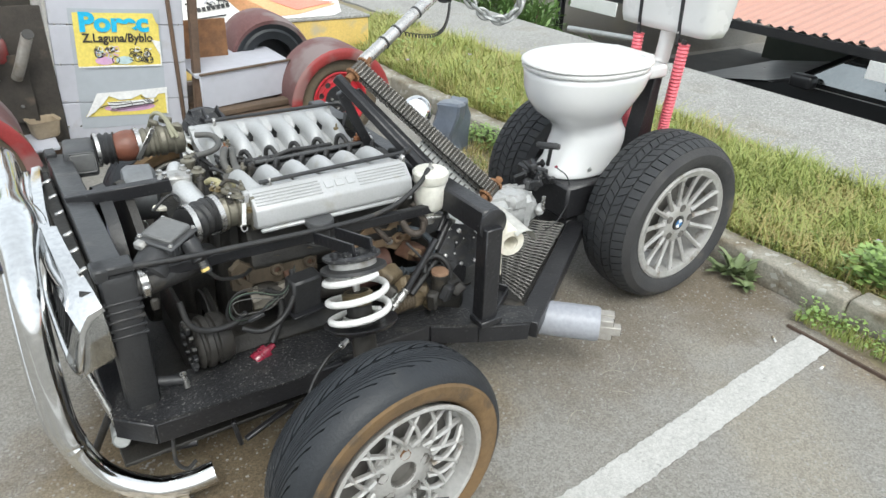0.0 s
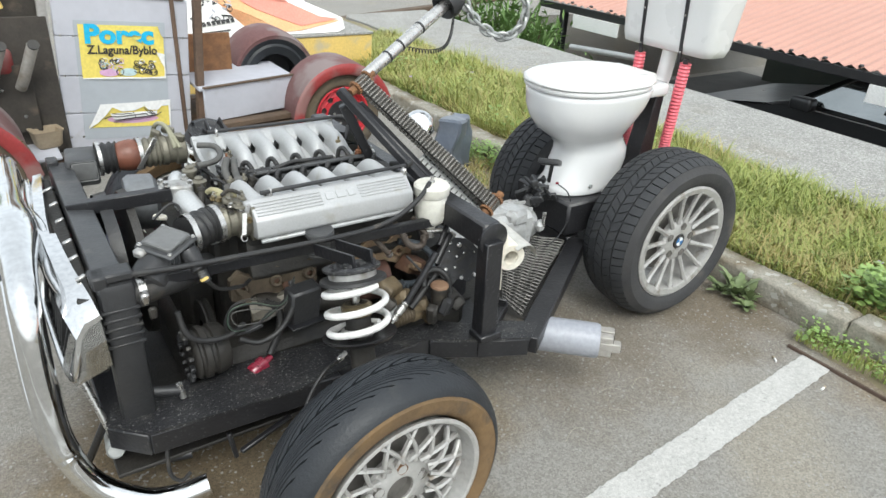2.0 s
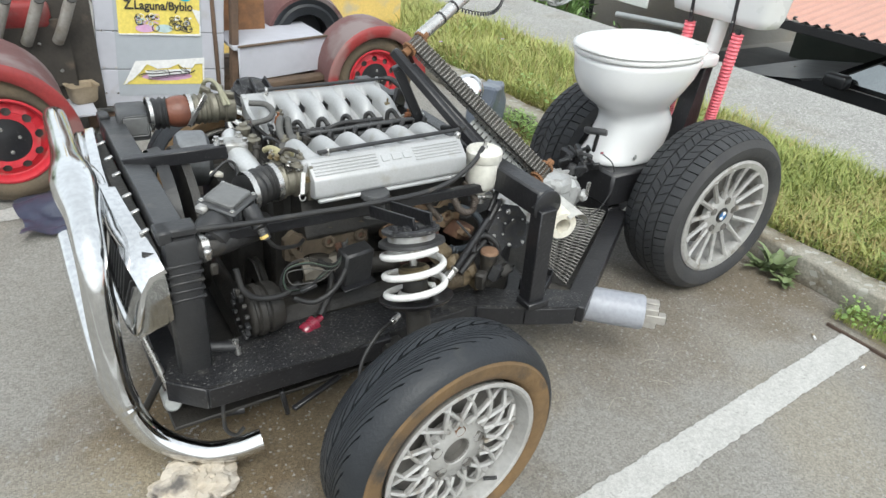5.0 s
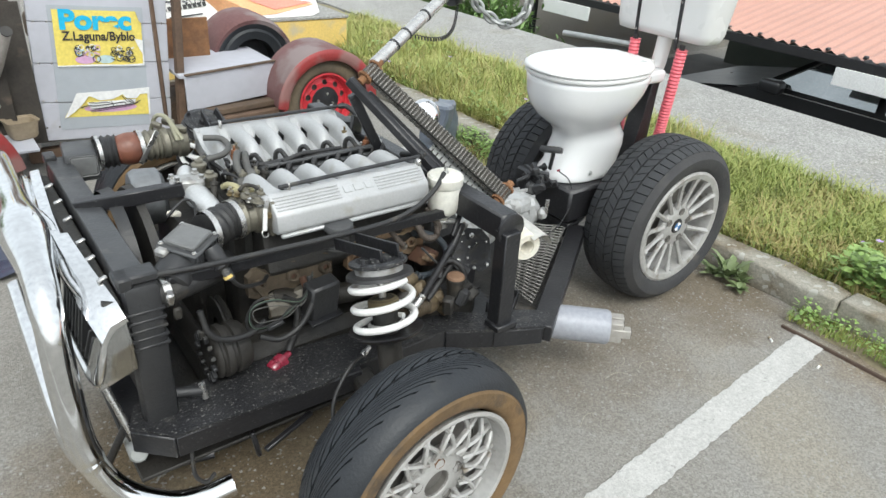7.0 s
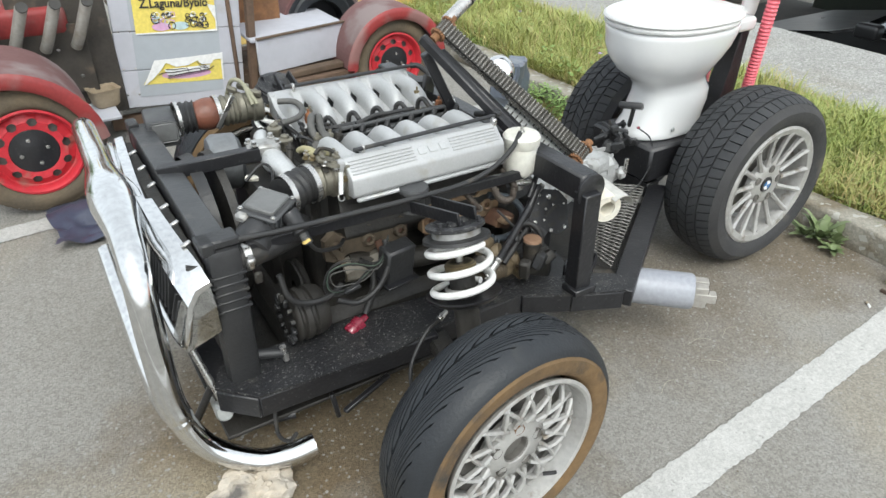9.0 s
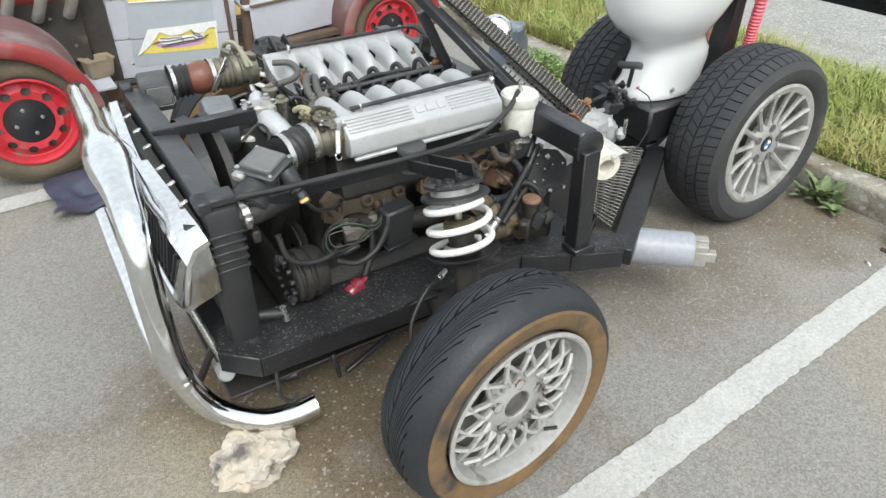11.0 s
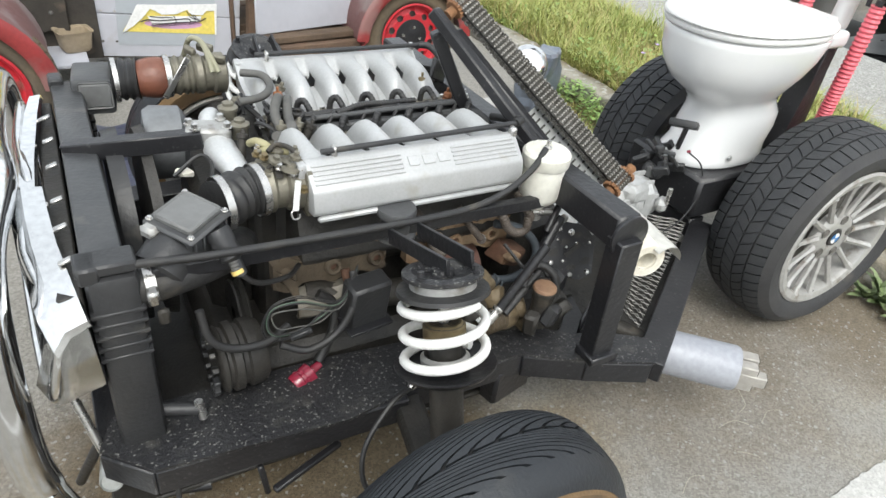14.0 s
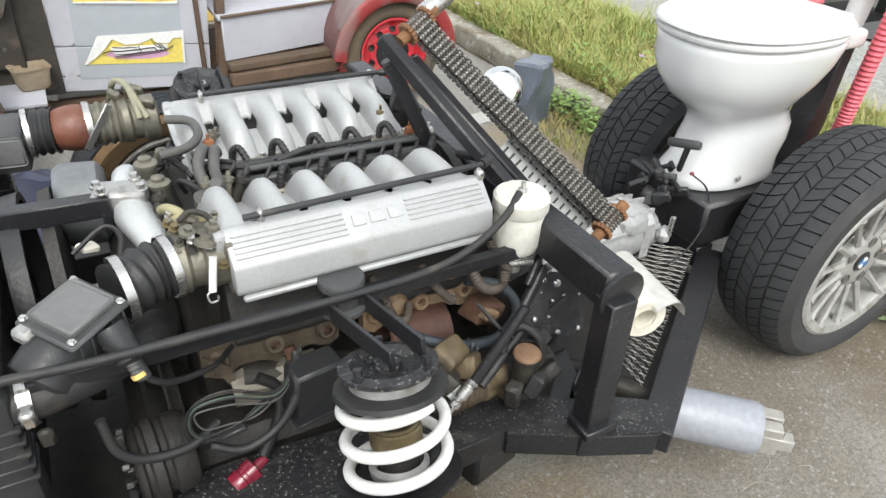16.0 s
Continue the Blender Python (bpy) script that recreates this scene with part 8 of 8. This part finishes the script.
scrap("torn_corner", [(0.222, 0.628), (0.246, 0.575), (0.262, 0.545), (0.262, 0.620)], 2.8770, M_POSTERW, post1, "white torn corner")
scrap("torn_corner", [(0.236, 0.757), (0.2625, 0.757), (0.2625, 0.700), (0.249, 0.715)], 2.8772, M_FADEDGREY, post1)
scrap("torn_border", [(-0.128, 0.4955), (0.263, 0.4955), (0.263, 0.506), (0.16, 0.501), (0.05, 0.505), (-0.128, 0.500)], 2.8774, M_POSTERW, post1, "white torn border")
scrap("torn_border", [(0.257, 0.497), (0.2635, 0.497), (0.2635, 0.545), (0.258, 0.56)], 2.8772, M_POSTERW, post1)
post2 = thing("poster", (0.08, 2.885, 0.31), "peeling white and yellow poster on the truck door", "poster")
scrap("paper", [(-0.123, 0.246), (0.277, 0.242), (0.277, 0.360), (-0.060, 0.350)], 2.8850, M_POSTERY, post2)
scrap("print_patch", oval(0.09, 0.285, 0.125, 0.022), 2.8838, M_PINK, post2)
curl = [(-0.123, 0.244), (-0.060, 0.366), (0.10, 0.372), (0.279, 0.384), (0.277, 0.240), (0.270, 0.240), (0.268, 0.352), (0.232, 0.350), (0.216, 0.330), (0.165, 0.330), (0.148, 0.352), (0.10, 0.330), (0.04, 0.326), (0.015, 0.340), (-0.012, 0.352), (-0.035, 0.330), (-0.075, 0.290), (-0.105, 0.252)]
scrap("curled_edge", curl, 2.8790, M_POSTERW, post2, "white curled paper edge")
scrap("curled_edge", [(-0.112, 0.252), (-0.066, 0.358), (0.000, 0.360), (-0.040, 0.310), (-0.080, 0.272)], 2.8772, M_POSTERW, post2)
scrap("print_patch", [(-0.02, 0.318), (0.21, 0.326), (0.205, 0.300), (0.150, 0.296), (0.00, 0.280)], 2.8776, M_POSTERW, post2)
for k in range(11):
    x, z = -0.004 + 0.0165 * k, 0.270 + 0.0020 * k
    part("print_mark", sweep([(x, 2.8760, z), (x + 0.013, 2.8760, z + 0.001), (x + 0.013, 2.8760, z + 0.010), (x, 2.8760, z + 0.009)], 0.0014, 4, closed=True), M_INK, post2)
for pts, r in (([(-0.050, 0.292), (-0.020, 0.302), (0.02, 0.300), (0.09, 0.306), (0.15, 0.312), (0.165, 0.300), (0.20, 0.302), (0.230, 0.318)], 0.0024), ([(-0.004, 0.286), (0.05, 0.288), (0.10, 0.294), (0.16, 0.298), (0.185, 0.304)], 0.0018),
               ([(-0.01, 0.318), (0.03, 0.314), (0.06, 0.316), (0.085, 0.314)], 0.0020), ([(0.09, 0.322), (0.10, 0.300), (0.095, 0.290)], 0.0020), ([(0.145, 0.345), (0.165, 0.318), (0.20, 0.306)], 0.0018), ([(0.160, 0.336), (0.185, 0.312)], 0.0018), ([(0.175, 0.332), (0.200, 0.308)], 0.0018)):
    part("print_mark", sweep(smooth_line([(x, 2.8756, z) for x, z in pts], 5), r, 5), M_INK, post2)

# the cab leans back slightly
LEAN = Matrix.Translation((0.05, 2.9, 0.45)) @ pose(0, 0, 0, 0, 4.2, 0) @ Matrix.Translation((-0.05, -2.9, -0.45))
for ob in [post1, post2] + [o for o in truck.children if o.name.split(".")[0] in ("cab_door", "cab_post", "cab_rail", "windscreen_panel")]:
    ob.matrix_basis = LEAN @ ob.matrix_basis

# display box with a flame-painted panel behind the truck
disp = thing("display_box", (1.3, 4.6, 0.0), "yellow painted box carrying a white flame-painted panel", "display")
part("box", box((1.75, 0.80, 0.36), Matrix.Translation((1.36, 4.66, 0.18)), 0.006), M_YELLOW, disp)
part("box_top", box((1.77, 0.82, 0.02), Matrix.Translation((1.36, 4.66, 0.372)), 0.004), M_WALLTOP, disp)
slant = pose(0, 4.30, 0.384, -32, 0, 0)
SX, SV = 1.13, 1.30
def on_slant(x, v, lift=0.0):
    p = slant @ Vector((x * SX, -0.004 - lift, v * SV))
    return (p.x, p.y, p.z)
def panel(pts, lift, material, name, label=""):
    bm = bmesh.new()
    front = [bm.verts.new(on_slant(x, v, lift)) for x, v in pts]
    back = [bm.verts.new(on_slant(x, v, lift - 0.003)) for x, v in pts]
    bm.faces.new(front)
    bm.faces.new(back[::-1])
    for k in range(len(pts)):
        bm.faces.new((front[k - 1], front[k], back[k], back[k - 1]))
    bmesh.ops.triangulate(bm, faces=[f for f in bm.faces if len(f.verts) > 4])
    return part(name, bm, material, disp, label)
panel([(0.25, 0), (1.72, 0.0), (1.78, 0.02), (1.78, 0.09), (1.52, 0.20), (1.56, 0.30), (1.60, 0.36), (0.25, 0.34)], 0.0, M_WHITEPANEL, "panel", "white painted panel with a fin")
panel([(0.75, 0.30), (0.95, 0.31), (1.15, 0.27), (1.02, 0.24), (1.25, 0.20), (1.45, 0.10), (1.75, 0.07), (1.45, 0.02), (1.10, 0.01), (1.22, 0.07), (1.10, 0.13), (0.92, 0.20), (0.95, 0.25)], 0.006, M_FLAMEOR, "flame", "orange flame")
panel([(0.98, 0.30), (1.12, 0.31), (1.32, 0.26), (1.15, 0.22), (1.40, 0.19), (1.60, 0.10), (1.74, 0.08), (1.45, 0.045), (1.30, 0.10), (1.15, 0.16), (1.05, 0.22), (1.10, 0.26)], 0.012, M_FLAMERED, "flame", "faded red flame")
r_ = random.Random(21)
for k in range(60):
    x, v = 0.85 + r_.uniform(-0.14, 0.14), 0.18 + r_.uniform(-0.08, 0.14)
    p = on_slant(x, v, 0.008)
    if k % 4 == 0:
        part("emblem_mark", sweep([tuple(on_slant(x + 0.018 * math.cos(t), v + 0.018 * math.sin(t), 0.008)) for t in (2 * math.pi * s / 10 for s in range(10))], 0.003, 4, closed=True), M_INK, disp)
    else:
        part("emblem_mark", box((r_.uniform(0.012, 0.05), 0.002, r_.uniform(0.005, 0.016)), slant @ pose(x * SX, -0.012, v * SV, 0, r_.uniform(-60, 60), 0), 0), M_INK if k % 3 else M_GREYBOARD, disp)
for k in range(9):
    part("emblem_mark", box((0.026, 0.002, 0.030), slant @ pose(0.82 + 0.036 * k, -0.013, 0.095 + 0.004 * k, 0, -6, 0), 0.003), M_INK, disp)
part("emblem_mark", box((0.24, 0.002, 0.010), slant @ pose(0.96, -0.012, 0.045, 0, -5, 0), 0), M_INK, disp)

tarp = thing("tarpaulin", (-0.55, 1.92, 0.0), "crumpled dark blue tarpaulin lying on the ground", "tarpaulin")
bm = bmesh.new()
bmesh.ops.create_grid(bm, x_segments=26, y_segments=20, size=1.0, matrix=Matrix.Translation((-0.47, 2.03, 0)) @ Matrix.Diagonal((0.24, 0.17, 1, 1)))
for v in bm.verts:
    v.co.z = 0.012 + 0.05 * max(0, 0.5 + noise.noise(v.co * 6)) + 0.03 * abs(noise.noise(v.co * 13)) + (0.10 if v.co.x > -0.5 and v.co.y > 2.05 else 0)
    v.co.x += 0.03 * noise.noise(v.co * 7)
part("sheet", bm, M_TARP, tarp)
wrap = thing("wrapped_bundle", (1.72, 2.16, 0.0), "bundle wrapped in grey-blue plastic sheet by the kerb", "bundle")
bm = box((0.22, 0.12, 0.31), pose(1.64, 2.16, 0.157, 0, 0, 28), 0.012)
bmesh.ops.subdivide_edges(bm, edges=bm.edges[:], cuts=6, use_grid_fill=True)
for v in bm.verts:
    c = v.co.copy()
    fold = abs(noise.noise(c * 9)) + 0.6 * abs(noise.noise(c * 19 + Vector((3, 1, 2))))
    v.co += noise.noise_vector(c * 6) * 0.035 + Vector((c.x - 1.66, c.y - 2.15, 0)).normalized() * (0.03 * fold - 0.01)
    v.co.z = max(0.002, v.co.z)
part("sheet", bm, M_GREYTARP, wrap, angle=22)


# ---- beyond the wall ----
roof = thing("canopy_roof", (8.0, 1.0, LOW), "terracotta corrugated sheet roof over the lower yard", "roof", kind="structure")
EX, EZ = 5.42, 0.37
bm = bmesh.new()
n = 560
rows = []
y0, y1 = -9.0, 5.8
for k in range(n + 1):
    y = y0 + (y1 - y0) * k / n
    wv = 0.013 * math.sin(2 * math.pi * y / 0.105)
    rows.append([bm.verts.new((EX + dx, y, EZ + dz + wv)) for dx, dz in ((0, 0), (2.2, 0.42), (5.5, 1.05))])
for p, q in zip(rows, rows[1:]):
    for c in range(2):
        bm.faces.new((p[c], p[c + 1], q[c + 1], q[c]))
part("roof_sheet", bm, M_ROOF, roof, angle=60)
part("fascia", box((0.06, y1 - y0, 0.075), Matrix.Translation((EX + 0.035, (y0 + y1) / 2, EZ - 0.06)), 0.004), M_BLACKPAINT, roof, "dark eaves beam")
for k in range(48):
    part("roof_clip", box((0.04, 0.035, 0.03), Matrix.Translation((EX + 0.03, y0 + 0.31 * k, EZ + 0.012)), 0.008), M_BLACKPAINT, roof)
# added wall: blocks the sky behind the car and keeps the yard dark
part("back_wall", box((0.12, y1 - y0, 2.0), Matrix.Translation((EX + 5.4, (y0 + y1) / 2, LOW + 1.0)), 0.0), M_SKYBLOCK, roof)
for y in (-8.6, -4.4, 5.4):
    part("roof_post", beam((EX + 0.06, y, LOW), (EX + 0.06, y, EZ - 0.09), 0.08, 0.08, 0.004, up=(0, 1, 0)), M_BLACKPAINT, roof)
for yy0, yy1 in ((4.45, 5.17), (0.98, 1.72)):
    board = thing("sign_board", (EX, yy0, EZ - 0.2), "plain white board hanging under the eaves", "sign", "eaves boards")
    part("board", box((0.02, yy1 - yy0, 0.145), Matrix.Translation((EX - 0.012, (yy0 + yy1) / 2, EZ - 0.172)), 0.003), M_POSTERW, board)

# a black hatchback parked under the roof
car = thing("parked_car", (6.6, 1.0, LOW), "black hatchback parked in the lower yard", "car")
side_prof = [(3.75, 0.32), (3.77, 0.62), (3.55, 0.80), (2.65, 0.98), (2.50, 1.02), (1.95, 1.40), (0.8, 1.46), (0.05, 1.36), (-0.4, 1.0), (-0.48, 0.6), (-0.45, 0.32)]
rows = []
for x, s in ((5.62, 0.97), (5.58, 1.0), (7.25, 1.0), (7.28, 0.97)):
    rows.append([(x + (0.16 if z > 1.0 and x < 6 else (-0.16 if z > 1.0 else 0)), 1.0 + (y - 1.0) * s, LOW + z * (1 if s == 1 else 0.985)) for y, z in side_prof])
part("body", loft(rows), M_CARPAINT, car, angle=35)
glass = [(2.30, 1.07), (1.92, 1.36), (1.42, 1.40), (1.38, 1.07)]
bm = bmesh.new()
bm.faces.new([bm.verts.new((5.60 + (z - 0.98) * 0.36 - 0.035, y, LOW + z)) for y, z in glass])
part("side_window", bm, M_GLASSY, car, "side window")
bm = bmesh.new()
bm.faces.new([bm.verts.new((5.60 + (z - 0.98) * 0.36 - 0.035, y, LOW + z)) for y, z in [(1.30, 1.07), (1.33, 1.40), (0.45, 1.37), (0.10, 1.07)]])
part("side_window", bm, M_GLASSY, car)
part("mirror", box((0.14, 0.20, 0.12), pose(5.50, 2.25, LOW + 1.08), 0.03, seg=3), M_CARPAINT, car)
part("sill_trim", beam((5.575, 2.40, LOW + 1.03), (5.575, -0.25, LOW + 1.03), 0.012, 0.012, 0.002), M_CHROME, car)
part("door_handle", box((0.03, 0.16, 0.03), pose(5.565, 1.05, LOW + 0.88), 0.008), M_CARPAINT, car)
for y in (2.95, 0.25):
    wheel = part("wheel", lathe([(0, 0.0), (0.05, 0.01), (0.2, 0.0), (0.21, -0.02), (0.19, -0.03)], Matrix.Translation((5.60, y, LOW + 0.31)) @ pose(0, 0, 0, 0, -90), 28), M_RIM, car)
    part("tyre", lathe([(0.20, 0.01), (0.29, 0.012), (0.31, 0.0), (0.31, -0.17), (0.2, -0.18)], Matrix.Translation((5.60, y, LOW + 0.31)) @ pose(0, 0, 0, 0, -90), 36), M_TYRE, wheel)


def shrub(name, at, height, spread, leaves, leaf, material, label, seed):
    """A bush of stems with many narrow leaves in clumps."""
    rng = random.Random(seed)
    ob = thing(name, at, label, "shrub")
    stems = bmesh.new()
    verts, faces = [], []
    base = Vector(at)
    for k in range(14):
        a, s = rng.uniform(0, 6.283), rng.uniform(0.3, 1.0)
        tip = base + Vector((math.cos(a) * spread * s, math.sin(a) * spread * s, height * rng.uniform(0.65, 1.05)))
        mid = base.lerp(tip, 0.5) + Vector((0, 0, height * 0.12))
        line = smooth_line([base + Vector((math.cos(a), math.sin(a), 0)) * 0.05, mid, tip], 6)
        sweep(line, 0.02, 6, bm=stems, radii=[0.022 - 0.016 * q / len(line) for q in range(len(line))])
        for _ in range(leaves // 14):
            p = line[rng.randrange(3, len(line))] + Vector((rng.gauss(0, 1), rng.gauss(0, 1), rng.gauss(0, 1))) * spread * 0.20
            d = Vector((rng.gauss(0, 1), rng.gauss(0, 1), rng.gauss(0.5, 0.7))).normalized()
            w = d.cross(Vector((rng.random(), rng.random(), 1))).normalized() * leaf * 0.11
            l = leaf * rng.uniform(0.7, 1.2)
            i4 = len(verts)
            verts += [tuple(p), tuple(p + d * l * 0.5 + w), tuple(p + d * l), tuple(p + d * l * 0.5 - w)]
            faces.append((i4, i4 + 1, i4 + 2, i4 + 3))
    part("stems", stems, M_BARK, ob)
    me = bpy.data.meshes.new("leaves")
    me.from_pydata(verts, [], faces)
    tagged(part("leaves", me, material, ob), kind="stuff")
    return ob


shrub("oleander_bush", (4.75, 5.15, LOW), 1.35, 0.5, 2600, 0.15, M_OLEANDER, "green oleander bush growing beyond the wall", 1)
shrub("oleander_bush", (4.75, 5.95, LOW), 1.55, 0.5, 2200, 0.15, M_OLEANDER, "green oleander bush growing beyond the wall", 2)
shrub("oleander_bush", (4.85, 4.35, LOW), 0.95, 0.4, 1300, 0.13, M_OLEANDER, "low green oleander bush in the lower yard", 3)

# sheet over the yard ground, its dark colour includes painted canopy shade
tagged(part("yard_floor", slab([(4.3, -13.0), (11.0, -13.0), (11.0, 6.4), (4.3, 6.4)], LOW + 0.002, LOW + 0.012), M_SHADEYARD), "dark asphalt floor of the lower yard, with the canopy's shade in its colour", "yard", kind="structure")

# road edge behind the displays
tagged(part("road_kerb", beam((0.8, 5.90, 0.03), (9.0, 8.9, 0.03), 0.13, 0.06, 0.01), M_DARKWOOD), "dark edging strip between pavement and road", "kerb", kind="structure")
tagged(part("pavement", slab([(2.3, 5.45), (4.1, 5.45), (4.1, 7.02), (2.3, 6.38)], 0.002, 0.06, 0.01), M_WALLTOP), "concrete pavement beside the road", "pavement", kind="structure")
tagged(part("far_kerb", beam((-6, 10.5, 0.06), (14, 12.5, 0.06), 0.25, 0.12, 0.02), M_KERB), "pale kerb on the far side of the road", "kerb", kind="structure")
shrub("hedge_bush", (-3.0, 6.0, 0.0), 1.6, 0.9, 2500, 0.12, M_OLEANDER, "green hedge bush behind the truck", 8)
shrub("hedge_bush", (-1.6, 6.8, 0.0), 1.6, 0.9, 2500, 0.12, M_OLEANDER, "green hedge bush behind the truck", 9)

# stone that props the front bar
stone = bmesh.new()
bmesh.ops.create_icosphere(stone, subdivisions=5, radius=1.0)
for v in stone.verts:
    d = v.co.normalized()
    s = 1 + 0.30 * noise.noise(d * 1.9 + Vector((3, 1, 4))) + 0.16 * noise.noise(d * 4) + 0.10 * abs(noise.noise(d * 9)) + 0.05 * noise.noise(d * 20)
    v.co = Vector((d.x * 0.095 * s, d.y * 0.075 * s, max(-0.045, d.z * 0.055 * s))) + Vector((-0.465, 0.40, 0.040))
tagged(part("rock", stone, M_ROCK, angle=30), "rough brown and grey limestone rock wedged under the chrome bar", "rock")
twigs = random.Random(5)
for k in range(5):
    x, y = twigs.uniform(0.75, 1.15), twigs.uniform(0.05, 0.3)
    a = twigs.uniform(0, 3.1)
    tagged(part("straw", sweep(smooth_line([(x, y, 0.004), (x + 0.04 * math.cos(a), y + 0.04 * math.sin(a), 0.006), (x + 0.09 * math.cos(a + 0.4), y + 0.09 * math.sin(a + 0.4), 0.004)], 5), 0.0007, 4), M_PALESTRAW), "dry straw stem on the asphalt", "straw", "straws")


# litter on the asphalt
for x, y, a in ((1.623, 0.073, 0.9), (1.62, -0.11, 0.1)):
    butt = thing("cigarette_butt", (x, y, 0.004), "flattened white cigarette butt lying on the asphalt", "litter", "cigarette butts")
    d = Vector((math.cos(a), math.sin(a), 0))
    part("paper", bar(Vector((x, y, 0.005)) - d * 0.012, Vector((x, y, 0.005)) + d * 0.004, 0.0042, 8), M_POSTERW, butt)
    part("filter", bar(Vector((x, y, 0.005)) + d * 0.0045, Vector((x, y, 0.005)) + d * 0.016, 0.0043, 8), M_TAN, butt)
rnd = random.Random(44)
verts, faces = [], []
for k in range(420):
    x, y = rnd.uniform(-1.6, 1.95), rnd.uniform(-0.9, 1.6)
    if rnd.random() < 0.25:
        x, y = rnd.uniform(1.55, 1.92), rnd.uniform(-0.1, 0.7)
    r = rnd.uniform(0.0015, 0.0042)
    n = len(verts)
    t0 = rnd.random() * 6
    for q in range(5):
        t = t0 + q * 1.2566
        s = r * rnd.uniform(0.7, 1.3)
        verts.append((x + s * math.cos(t), y + s * math.sin(t), 0.001))
    verts.append((x + r * 0.2, y, 0.002 + r * 0.9))
    faces += [(n + q, n + (q + 1) % 5, n + 5) for q in range(5)]
me = bpy.data.meshes.new("grit")
me.from_pydata(verts, [], faces)
me.materials.append(M_GRIT)
tagged(new("grit", me), "loose pebbles and crumbs of grit on the asphalt", "grit", kind="stuff")
